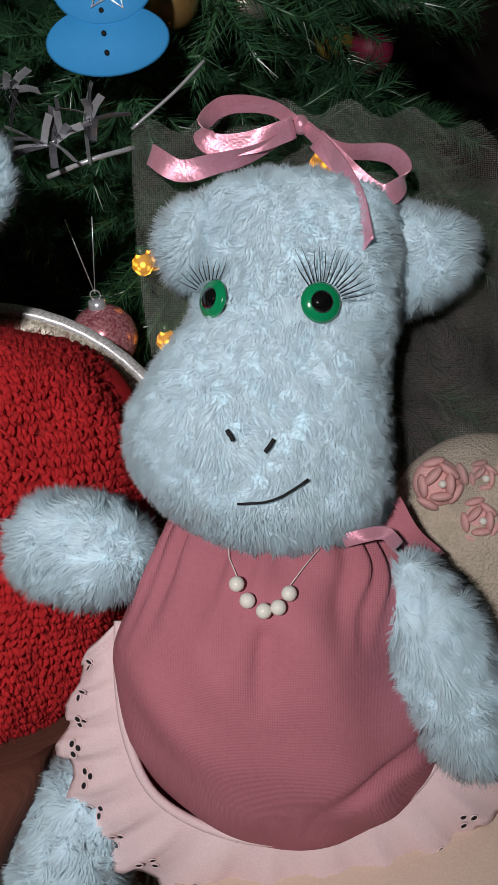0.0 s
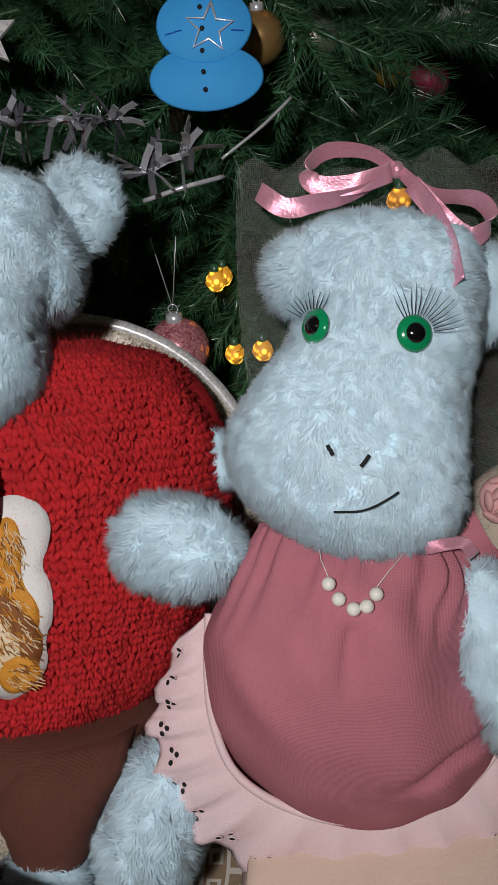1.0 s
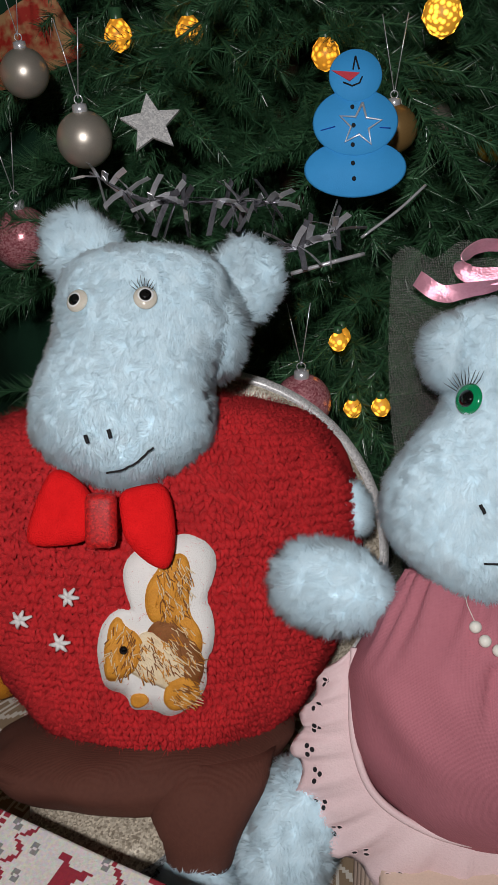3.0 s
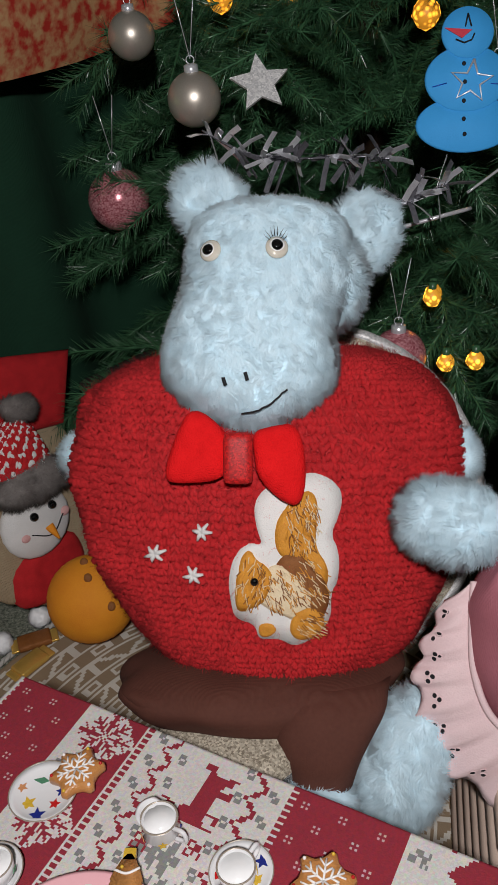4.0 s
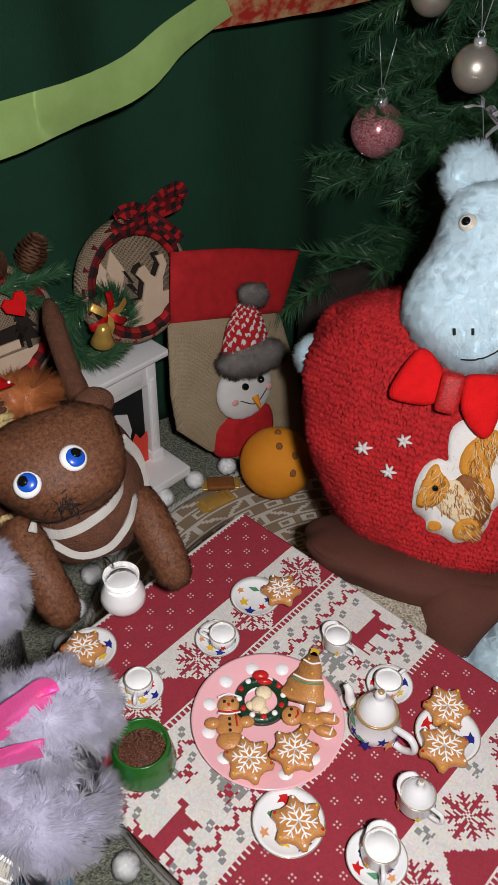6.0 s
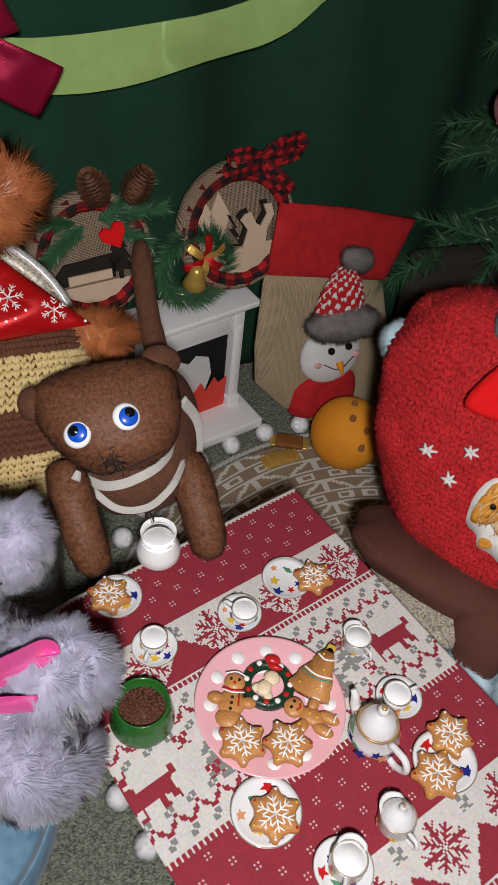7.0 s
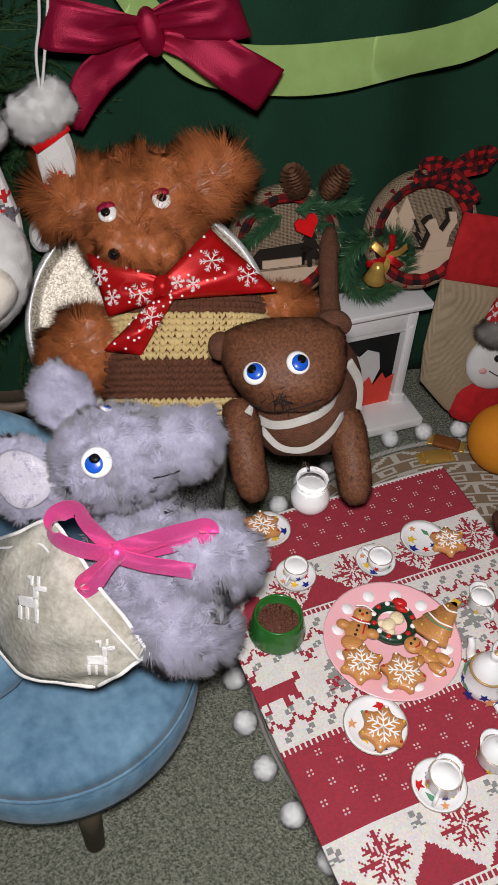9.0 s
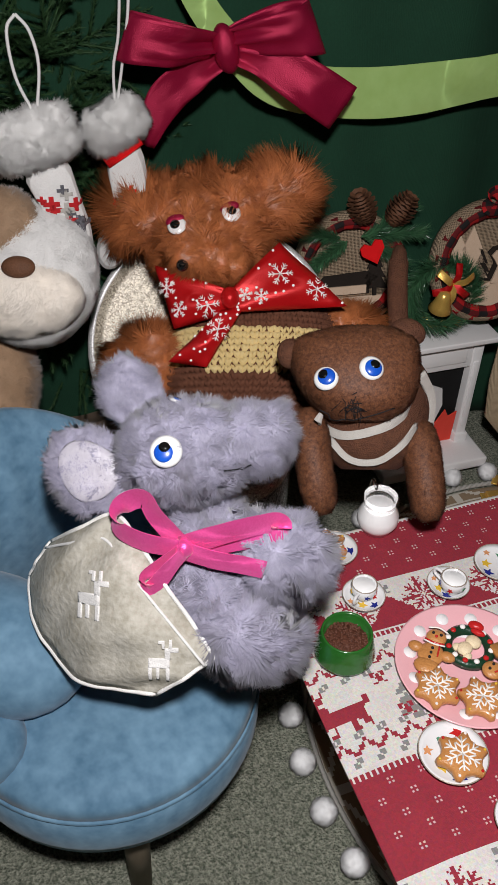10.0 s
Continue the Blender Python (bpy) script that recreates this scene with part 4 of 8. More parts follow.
    loops = [
        [(0.0400, 0.1860, -0.0500), (0.0200, 0.1950, -0.0450), (-0.0060, 0.1950, -0.0450), (-0.0190, 0.1840, -0.0480), (-0.0130, 0.1740, -0.0500), (0.0100, 0.1740, -0.0460), (0.0360, 0.1830, -0.0460)],
        [(0.0380, 0.1850, -0.0500), (0.0130, 0.1690, -0.0480), (-0.0130, 0.1620, -0.0500), (-0.0330, 0.1580, -0.0500), (-0.0510, 0.1690, -0.0540)],
        [(0.0420, 0.1860, -0.0500), (0.0630, 0.1700, -0.0450), (0.0920, 0.1670, -0.0420), (0.1020, 0.1540, -0.0400), (0.0910, 0.1420, -0.0400), (0.0750, 0.1490, -0.0400), (0.0490, 0.1760, -0.0440)],
        [(0.0420, 0.1850, -0.0500), (0.0570, 0.1670, -0.0400), (0.0690, 0.1410, -0.0280), (0.0760, 0.1070, -0.0120)]]
    for k, l in enumerate(loops):
        pts = curve_pts(l, 8)
        n = len(pts)
        part("loop" if k in (0, 2) else "tail", strip(bmesh.new(), pts, [W * (0.55 + 0.5 * min(1, 3 * i / n)) for i in range(n)], [Vector((0.15, 0.75, 0.55 + 0.5 * math.sin(i / n * 6.3))) for i in range(n)], 0.0004), SATIN_PINK, bow)
    # veil behind the head
    verts, faces = [], []
    nu, nv = 40, 30
    for j in range(nv + 1):
        for i in range(nu + 1):
            u, v = -1 + 2 * i / nu, j / nv
            x = 0.055 + u * (0.122 + 0.045 * math.sin(v * 1.9)) * (1 - 0.55 * v if u < 0 else 1) + 0.020 * v
            y = 0.205 - 0.33 * v - 0.012 * u * u + 0.006 * math.sin(i * 0.9)
            z = -0.092 - 0.03 * v + 0.05 * (1 - u * u) * (1 - v) * 0.4 + 0.007 * math.sin(i * 0.8 + v * 3) * (0.4 + v)
            verts.append((x, y, z))
    for j in range(nv):
        for i in range(nu):
            a = j * (nu + 1) + i
            faces.append((a, a + 1, a + nu + 2, a + nu + 1))
    part("veil", mesh_of("veil", verts, faces, TULLE), None, t, "off-white tulle veil hanging behind the head")


girl_hippo()


# the plush hippo in the red jumper
def boy_hippo():
    M = REAR @ basis((0.9838, 0.1493, -0.0997), (-0.0024, 0.5663, 0.8242), (-0.2950, 0.4060, 0.4090))
    M.translation += Vector((-0.003, 0.007, -0.001))
    t = thing("plush_hippo", "light blue plush hippo in a red knitted jumper and brown trousers", "plush toy", M, "plush toys")
    head0 = loft("head", rings_from([
        ((0.0040, 0.1590, -0.0600), (0.0690, 0.1590, -0.0600), -0.085, 0.028), ((-0.0290, 0.1440, -0.0500), (0.1010, 0.1440, -0.0500), -0.083, 0.046), ((-0.0360, 0.1130, -0.0450), (0.1100, 0.1130, -0.0450), -0.080, 0.054), ((-0.0390, 0.0810, -0.0400), (0.1080, 0.0810, -0.0400), -0.077, 0.057),
        ((-0.0510, 0.0490, -0.0400), (0.0920, 0.0490, -0.0400), -0.070, 0.060), ((-0.0560, 0.0220, -0.0400), (0.0950, 0.0220, -0.0400), -0.064, 0.062), ((-0.0510, -0.0030, -0.0400), (0.0910, -0.0030, -0.0400), -0.060, 0.060), ((-0.0300, -0.0240, -0.0400), (0.0690, -0.0240, -0.0400), -0.058, 0.050), ((-0.0030, -0.0380, -0.0400), (0.0470, -0.0380, -0.0400), -0.056, 0.030)]), seg=40, power=2.4)
    tree = bvh_of(head0)
    part("head", furry("head", head0, 90000, 0.006, 0.0008, BLUE_FUR, (0, -1, 0.1), 0.5, 110, 11), None, t)
    part("ear", furry("ear", pad([(-0.033, 0.132), (-0.047, 0.150), (-0.046, 0.176), (-0.034, 0.190), (-0.010, 0.190), (0.009, 0.177), (0.017, 0.156), (-0.002, 0.146), (-0.02, 0.134)], -0.080, 0.017, 0.006), 13000, 0.010, 0.0009, BLUE_FUR, (-0.3, 0.4, 0), 0.35, 110, 12, 1.1, 0.45), None, t)
    part("ear", furry("ear", pad([(0.094, 0.152), (0.114, 0.172), (0.138, 0.168), (0.153, 0.152), (0.152, 0.124), (0.140, 0.106), (0.120, 0.094), (0.108, 0.115), (0.098, 0.136)], -0.090, 0.017, 0.006), 13000, 0.010, 0.0009, BLUE_FUR, (0.4, 0.2, 0), 0.35, 110, 13, 1.1, 0.45), None, t)
    part("cheek", furry("cheek", pad([(0.080, 0.130), (0.104, 0.132), (0.120, 0.110), (0.121, 0.073), (0.111, 0.055), (0.090, 0.046), (0.080, 0.084)], -0.085, 0.034), 12000, 0.009, 0.0009, BLUE_FUR, (0.2, -0.7, 0), 0.4, 110, 14, 1.1, 0.45), None, t)
    # jumper
    g = grid_loft(smooth_rings(rings_from([
        ((-0.0190, 0.0250, -0.1400), (0.1260, 0.0320, -0.1400), -0.140, 0.050), ((-0.0890, 0.0120, -0.1300), (0.1760, 0.0170, -0.1300), -0.145, 0.085), ((-0.1380, -0.0200, -0.1300), (0.2070, -0.0100, -0.1300), -0.150, 0.110), ((-0.1530, -0.0660, -0.1300), (0.2260, -0.0610, -0.1300), -0.150, 0.122),
        ((-0.1490, -0.1120, -0.1300), (0.2240, -0.1120, -0.1300), -0.150, 0.127), ((-0.1370, -0.1580, -0.1300), (0.2150, -0.1580, -0.1300), -0.150, 0.126), ((-0.1160, -0.2000, -0.1300), (0.2020, -0.2000, -0.1300), -0.150, 0.120), ((-0.0840, -0.2430, -0.1300), (0.1780, -0.2430, -0.1300), -0.148, 0.108), ((-0.0420, -0.2740, -0.1300), (0.1440, -0.2740, -0.1300), -0.146, 0.088), ((0.0030, -0.2900, -0.1300), (0.1000, -0.2900, -0.1300), -0.146, 0.062)]), 6), 110, 2.2, 0.05)
    core = g.copy()
    for k in range(len(core)):
        core[k] = core[k].mean(0) + (core[k] - core[k].mean(0)) * 0.975
    stree = bvh_of(loft_mesh("jumper_surface", g))
    body = loft_mesh("jumper", core, RED_WOOL)
    j = part("jumper", body, None, t, "chunky red hand-knitted jumper")
    st = part("knit_stitches", knit("knit_stitches", g, 58, 146, 0.0066, RED_WOOL), None, j)
    st["kind"] = "stuff"
    fz = furry("wool_fuzz", loft_mesh("wool_fuzz_base", core), 56000, 0.013, 0.0005, RED_FUZZ, (0, -0.2, 0), 0.4, 160, 17, 1.0)
    tagged(part("wool_fuzz", fz, None, j), kind="stuff")
    # shoulders of the sleeves
    for c, r in (((-0.0990, -0.0520, -0.1500), 0.050), ((0.1780, -0.0520, -0.1500), 0.048)):
        part("sleeve", ell_bm(c, (r, r * 1.3, r), seg=24, rings=14), RED_WOOL, t)
    part("paw", furry("paw", ell_bm((0.2220, -0.0690, -0.1100), (0.011, 0.024, 0.014), (0, 0, 10)), 4000, 0.007, 0.0009, BLUE_FUR, (0.3, 0, 0), 0.3), None, t)
    part("paw", furry("paw", ell_bm((-0.1520, -0.0750, -0.1500), (0.018, 0.022, 0.014)), 4000, 0.007, 0.0009, BLUE_FUR, (-0.3, 0, 0), 0.3), None, t)
    # trousers
    tr = loft("trousers", rings_from([((-0.0490, -0.2640, -0.1300), (0.1660, -0.2520, -0.1300), -0.132, 0.070), ((-0.0910, -0.2740, -0.1000), (0.1660, -0.2640, -0.1000), -0.116, 0.086), ((-0.1020, -0.2900, -0.0800), (0.1500, -0.2870, -0.0800), -0.100, 0.088), ((-0.0700, -0.3120, -0.0800), (0.1310, -0.3080, -0.0800), -0.088, 0.062)]), TROUSER, 60, 6, 2.6, 0.13)
    part("trousers", tr, None, t, "brown cotton trousers")
    lg = loft("trouser_leg", rings_from([((0.0260, -0.2760, -0.0200), (0.1500, -0.2620, -0.0200), -0.075, 0.045), ((0.0350, -0.2930, -0.0100), (0.1380, -0.2860, -0.0100), -0.058, 0.052), ((0.0440, -0.3230, -0.0100), (0.1200, -0.3190, -0.0100), -0.045, 0.048), ((0.0540, -0.3480, -0.0100), (0.1080, -0.3520, -0.0100), -0.040, 0.036)]), TROUSER, 40, 5, 2.5, 0.12)
    part("trouser_leg", lg, None, t)
    lg = loft("trouser_leg", rings_from([((-0.0870, -0.2720, -0.0500), (0.0280, -0.2720, -0.0500), -0.09, 0.045), ((-0.0980, -0.2830, -0.0400), (0.0460, -0.2790, -0.0400), -0.078, 0.052), ((-0.0800, -0.3000, -0.0400), (0.0400, -0.2920, -0.0400), -0.070, 0.044), ((-0.0440, -0.3110, -0.0400), (0.0150, -0.3020, -0.0400), -0.068, 0.02)]), TROUSER, 40, 5, 2.5, 0.12)
    part("trouser_leg", lg, None, t)
    part("foot", furry("foot", ell_bm((0.0780, -0.3630, -0.0200), (0.0321, 0.0192, 0.03)), 6000, 0.008, 0.001, BLUE_FUR, (-0.3, -0.5, 0), 0.4), None, t)
    # bow tie
    for pl, seam in (([(-0.0280, -0.0190, 0.0100), (-0.0420, -0.0430, 0.0100), (-0.0540, -0.0820, 0.0100), (-0.0360, -0.0850, 0.0200), (0.0000, -0.0810, 0.0200), (0.0030, -0.0600, 0.0200), (0.0000, -0.0400, 0.0200)], 0), ([(0.0210, -0.0420, 0.0200), (0.0230, -0.0620, 0.0200), (0.0260, -0.0800, 0.0200), (0.0450, -0.0990, 0.0100), (0.0620, -0.1040, 0.0100), (0.0670, -0.0730, 0.0100), (0.0600, -0.0340, 0.0100), (0.0370, -0.0370, 0.0200)], 1)):
        cx, cy = sum(p[0] for p in pl) / len(pl), sum(p[1] for p in pl) / len(pl)
        bm = bmesh.new()
        ol = round_outline([(p[0], p[1]) for p in pl], 2)
        prev = None
        for f, h in ((1.0, -0.004), (1.0, 0.0), (0.95, 0.0045), (0.78, 0.0075), (0.45, 0.009), (0.15, 0.0085)):
            row = [bm.verts.new((cx + (x - cx) * f, cy + (y - cy) * f, onto(stree, (x, y, 0), 0).z * 0.35 + 0.006 + h)) for x, y in ol]
            if prev:
                for i in range(len(row)):
                    bm.faces.new((prev[i], prev[(i + 1) % len(row)], row[(i + 1) % len(row)], row[i]))
            prev = row
        bm.faces.new(prev)
        part("bow_tie_wing", bm, RED_FELT, t, "bright red felt bow tie wing")
    part("bow_tie_knot", box(bmesh.new(), ((-0.0020, -0.0830, 0.0000)[0], (-0.0020, -0.0830, 0.0000)[1], 0.0), ((0.0220, -0.0410, 0.0000)[0], (0.0220, -0.0410, 0.0000)[1], 0.017), 0.006), SEQUIN, t, "red sequined bow tie knot")
    # face
    for p, n in (((0.0420, 0.1100, -0.0260), (0.12, 0.25, 1)), ((-0.0120, 0.1090, -0.0280), (-0.35, 0.25, 0.9))):
        button_eye(t, onto(tree, p, 0.0035), n, 0.0096, EYE_WHITE, 0.0066, 0.0052, CLEAR, (0.0006, -0.0012))
    lashes(t, onto(tree, (0.0410, 0.1110, -0.0260), 0.009), 0.0068, 8, 0.0060, 30, 150, tree)
    for a in ((0.0000, 0.0000, 0.0000), (0.0170, 0.0040, 0.0000)):
        stitch_line("nostril", t, [(a[0] - 0.001, a[1] + 0.003, 0), a, (a[0] + 0.001, a[1] - 0.003, 0)], 0.0015, tree, 0.006)
    stitch_line("mouth", t, [(0.0130, -0.0230, 0.0000), (0.0270, -0.0200, 0.0000), (0.0390, -0.0130, 0.0000), (0.0480, -0.0050, 0.0000)], 0.0008, tree, 0.0068)
    # squirrel patch
    sx = lambda x, y: (x * 1.045 - 0.0037, -0.076 + (y + 0.076) * 1.09)
    xy = lambda pts: [sx(p[0], p[1]) for p in pts]
    lay = lambda name, pts, thick, mat, label="", par=None: part(name, drape(bmesh.new(), round_outline(xy(pts), 2), stree, thick), mat, par or t, label)
    patch = lay("squirrel_patch", [(0.0680, -0.0760, 0.0000), (0.0870, -0.0810, 0.0000), (0.0960, -0.0930, 0.0000), (0.0930, -0.1130, 0.0000), (0.0870, -0.1260, 0.0000), (0.0940, -0.1380, 0.0000), (0.0930, -0.1600, 0.0000), (0.0860, -0.1730, 0.0000), (0.0880, -0.1920, 0.0000), (0.0740, -0.2090, 0.0000), (0.0590, -0.2170, 0.0000), (0.0460, -0.2090, 0.0000), (0.0290, -0.2110, 0.0000), (0.0260, -0.1960, 0.0000), (0.0100, -0.1920, 0.0000), (0.0070, -0.1770, 0.0000), (0.0050, -0.1600, 0.0000), (0.0100, -0.1400, 0.0000), (0.0220, -0.1310, 0.0000), (0.0330, -0.1340, 0.0000), (0.0270, -0.1170, 0.0000), (0.0250, -0.1000, 0.0000), (0.0350, -0.0880, 0.0000), (0.0550, -0.0890, 0.0000)], 0.0066, PATCH_WHITE, "white embroidered squirrel patch")
    lay("squirrel_tail", [(0.0760, -0.0930, 0.0000), (0.0650, -0.0910, 0.0000), (0.0460, -0.1080, 0.0000), (0.0410, -0.1230, 0.0000), (0.0440, -0.1400, 0.0000), (0.0570, -0.1450, 0.0000), (0.0740, -0.1600, 0.0000), (0.0830, -0.1680, 0.0000), (0.0850, -0.1510, 0.0000), (0.0740, -0.1360, 0.0000), (0.0740, -0.1170, 0.0000)], 0.0076, EMB_GOLD, "", patch)
    lay("squirrel_back", [(0.0500, -0.1380, 0.0000), (0.0650, -0.1400, 0.0000), (0.0800, -0.1580, 0.0000), (0.0860, -0.1750, 0.0000), (0.0800, -0.1920, 0.0000), (0.0680, -0.2050, 0.0000), (0.0570, -0.1900, 0.0000), (0.0450, -0.1680, 0.0000), (0.0400, -0.1510, 0.0000)], 0.0080, EMB_BROWN, "", patch)
    lay("squirrel_body", [(0.0360, -0.1470, 0.0000), (0.0530, -0.1490, 0.0000), (0.0700, -0.1680, 0.0000), (0.0740, -0.1830, 0.0000), (0.0650, -0.1960, 0.0000), (0.0530, -0.1900, 0.0000), (0.0350, -0.1830, 0.0000), (0.0230, -0.1730, 0.0000)], 0.0086, EMB_CREAM, "", patch)
    lay("squirrel_haunch", [(0.0610, -0.1830, 0.0000), (0.0740, -0.1810, 0.0000), (0.0830, -0.1920, 0.0000), (0.0780, -0.2050, 0.0000), (0.0610, -0.2110, 0.0000), (0.0530, -0.2000, 0.0000)], 0.0093, EMB_GOLD, "", patch)
    lay("squirrel_head", [(0.0140, -0.1430, 0.0000), (0.0220, -0.1350, 0.0000), (0.0270, -0.1450, 0.0000), (0.0360, -0.1490, 0.0000), (0.0410, -0.1600, 0.0000), (0.0350, -0.1750, 0.0000), (0.0250, -0.1810, 0.0000), (0.0140, -0.1850, 0.0000), (0.0110, -0.1770, 0.0000), (0.0120, -0.1600, 0.0000)], 0.0093, EMB_GOLD, "", patch)
    lay("acorn", [(0.0290, -0.1960, 0.0000), (0.0400, -0.1950, 0.0000), (0.0450, -0.2030, 0.0000), (0.0350, -0.2080, 0.0000), (0.0290, -0.2050, 0.0000)], 0.0086, EMB_GOLD, "", patch)
    rng = random.Random(6)
    lines = {0: bmesh.new(), 1: bmesh.new(), 2: bmesh.new()}
    for cen, rx, ry, dirn, nn, lift in (((0.0630, -0.1170, 0.0000), 0.0137, 0.0248, (0.25, -1), 170, 0.0090), ((0.0680, -0.1680, 0.0000), 0.0145, 0.0256, (0.6, -0.8), 130, 0.0094), ((0.0460, -0.1680, 0.0000), 0.0171, 0.0171, (0.5, -0.9), 110, 0.0100), ((0.0240, -0.1600, 0.0000), 0.0120, 0.0192, (-0.3, -0.9), 80, 0.0107), ((0.0700, -0.1970, 0.0000), 0.0103, 0.0111, (0.7, -0.6), 70, 0.0107)):
        for k in range(nn):
            a, q = rng.uniform(0, 6.28), math.sqrt(rng.random())
            x, y = sx(cen[0] + rx * q * math.cos(a), cen[1] + ry * q * math.sin(a))
            d = Vector((dirn[0] + rng.gauss(0, 0.35), dirn[1] + rng.gauss(0, 0.3))).normalized() * rng.uniform(0.004, 0.008)
            tube(lines[(k * 7 + nn) % 3], [onto(stree, (x, y, 0), lift), onto(stree, (x + d.x, y + d.y, 0), lift)], 0.00042, 4, False)
    for k, mt in enumerate((EMB_BROWN, EMB_CREAM, EMB_GOLD)):
        tagged(part("embroidery_thread", lines[k], mt, patch), kind="stuff")
    part("squirrel_eye", ell_bm(onto(stree, (*sx(0.0240, -0.1610), 0.0), 0.0106), (0.0035, 0.0035, 0.002)), BLACK, patch)
    for c, turn in (((-0.0600, -0.1480, 0.0000), 0.3), ((-0.0190, -0.1280, 0.0000), 1.0), ((-0.0280, -0.1650, 0.0000), 0.1)):
        star = None
        for k in range(6):
            bm = bmesh.new()
            a = turn + k * math.pi / 3 + 0.1 * math.sin(k * 3)
            r = (0.0092, 0.0075, 0.0085)[k % 3]
            tube(bm, [onto(stree, c, 0.009), onto(stree, (c[0] + r * 0.5 * math.cos(a), c[1] + r * 0.5 * math.sin(a), 0), 0.0092), onto(stree, (c[0] + r * math.cos(a), c[1] + r * math.sin(a), 0), 0.008)], [0.0022, 0.0019, 0.001], 6)
            if star is None:
                star = part("wool_star", bm, SNOW_WHITE, t, "white wool embroidered star")
            else:
                part("wool_strand", bm, SNOW_WHITE, star)


boy_hippo()


# the brown felt cat
def felt_cat():
    M = basis((0.6269, 0.7785, 0.0304), (-0.5229, 0.3915, 0.7572), (-0.5400, 0.0890, 0.4000))
    t = thing("plush_cat", "brown felt cat with blue-white eyes and grey stripes, tail raised", "plush toy", M, "plush toys")
    head = loft("head", rings_from([((-0.0340, 0.0440, -0.0500), (0.0270, 0.0470, -0.0500), -0.055, 0.022), ((-0.0700, 0.0310, -0.0400), (0.0480, 0.0340, -0.0400), -0.052, 0.038), ((-0.0740, 0.0060, -0.0400), (0.0510, 0.0090, -0.0400), -0.047, 0.046), ((-0.0630, -0.0190, -0.0300), (0.0470, -0.0170, -0.0300), -0.044, 0.046), ((-0.0490, -0.0360, -0.0300), (0.0370, -0.0330, -0.0300), -0.044, 0.040), ((-0.0330, -0.0480, -0.0300), (0.0220, -0.0450, -0.0300), -0.046, 0.026)]), BROWN_FELT, 36, 5, 2.3)
    tree = bvh_of(head)
    part("head", furry("head", head, 26000, 0.0022, 0.00045, BROWN_FUZZ, (0, -0.3, 0), 0.5, 200), None, t)
    part("ear", ell_bm((-0.0750, 0.0190, -0.0450), (0.0127, 0.0149, 0.010)), BROWN_FELT, t)
    part("ear", ell_bm((0.0410, 0.0420, -0.0550), (0.0181, 0.0138, 0.012), (0, 0, -15)), BROWN_FELT, t)
    body = loft("body", rings_from([((-0.0210, -0.0140, -0.0800), (0.0670, 0.0130, -0.1200), -0.11, 0.03), ((-0.0390, -0.0370, -0.0700), (0.0690, -0.0250, -0.0900), -0.092, 0.048), ((-0.0450, -0.0600, -0.0700), (0.0630, -0.0570, -0.0800), -0.085, 0.052), ((-0.0360, -0.0800, -0.0700), (0.0550, -0.0780, -0.0800), -0.086, 0.046), ((-0.0210, -0.0950, -0.0800), (0.0370, -0.0920, -0.0800), -0.09, 0.03)]), BROWN_FELT, 36, 5)
    part("body", body, None, t)
    part("body", ell_bm((0.0520, -0.0090, -0.1600), (0.0319, 0.0425, 0.075), (20, 0, 0)), BROWN_FELT, t)
    legs = (((-0.0570, -0.0400, -0.0600), (-0.0510, -0.0880, -0.0400), (-0.0420, -0.1360, -0.0450)), ((0.0530, -0.0520, -0.0700), (0.0570, -0.0940, -0.0500), (0.0620, -0.1420, -0.0500)))
    for l in legs:
        lm = furry("leg", tube(bmesh.new(), curve_pts(l, 5), [0.0159, 0.0175, 0.0186, 0.0186, 0.0181, 0.0175, 0.0175, 0.0175, 0.0170, 0.0154, 0.0085], 18), 12000, 0.0022, 0.00045, BROWN_FUZZ, (0, -0.3, 0), 0.5, 200)
        part("leg", lm, None, t)
    part("tail", tube(bmesh.new(), curve_pts([(0.0590, 0.0260, -0.2000), (0.0540, 0.0790, -0.2000), (0.0530, 0.1250, -0.2000), (0.0570, 0.1670, -0.2100)], 6), [0.0127] * 6 + [0.0117] * 10 + [0.0096, 0.0085, 0.0053], 14), BROWN_FELT, t)
    btree = bvh_of(body)
    for pts, w in (([(-0.0500, -0.0430, -0.0200), (-0.0250, -0.0600, -0.0200), (0.0070, -0.0560, -0.0200), (0.0330, -0.0420, -0.0200), (0.0490, -0.0170, -0.0300)], 0.0085), ([(-0.0340, -0.0630, -0.0200), (-0.0150, -0.0820, -0.0200), (0.0100, -0.0840, -0.0200), (0.0320, -0.0690, -0.0200), (0.0470, -0.0500, -0.0300)], 0.0065)):
        part("stripe", strip(bmesh.new(), [onto(btree, p, 0.0022) for p in curve_pts(pts, 6)], w, (0.2, 1, 0.1), 0.0012), GREY_FELT, t, "pale grey felt stripe")
    part("stripe", strip(bmesh.new(), curve_pts([(0.0570, 0.0030, -0.0700), (0.0710, -0.0190, -0.0900), (0.0680, -0.0510, -0.0850)], 6), 0.010, (1, 0.2, -0.6), 0.0012), GREY_FELT, t, "pale grey felt stripe")
    for p, n in (((-0.0010, 0.0000, 0.0000), (0.15, 0.25, 1)), ((-0.0420, -0.0090, 0.0000), (-0.25, 0.2, 0.95))):
        e = button_eye(t, onto(tree, p, 0.001), n, 0.0117, EYE_BLUE, 0.0085, 0.0053, EYE_WHITE, (-0.001, -0.003), True)
    bm = bmesh.new()
    rng = random.Random(4)
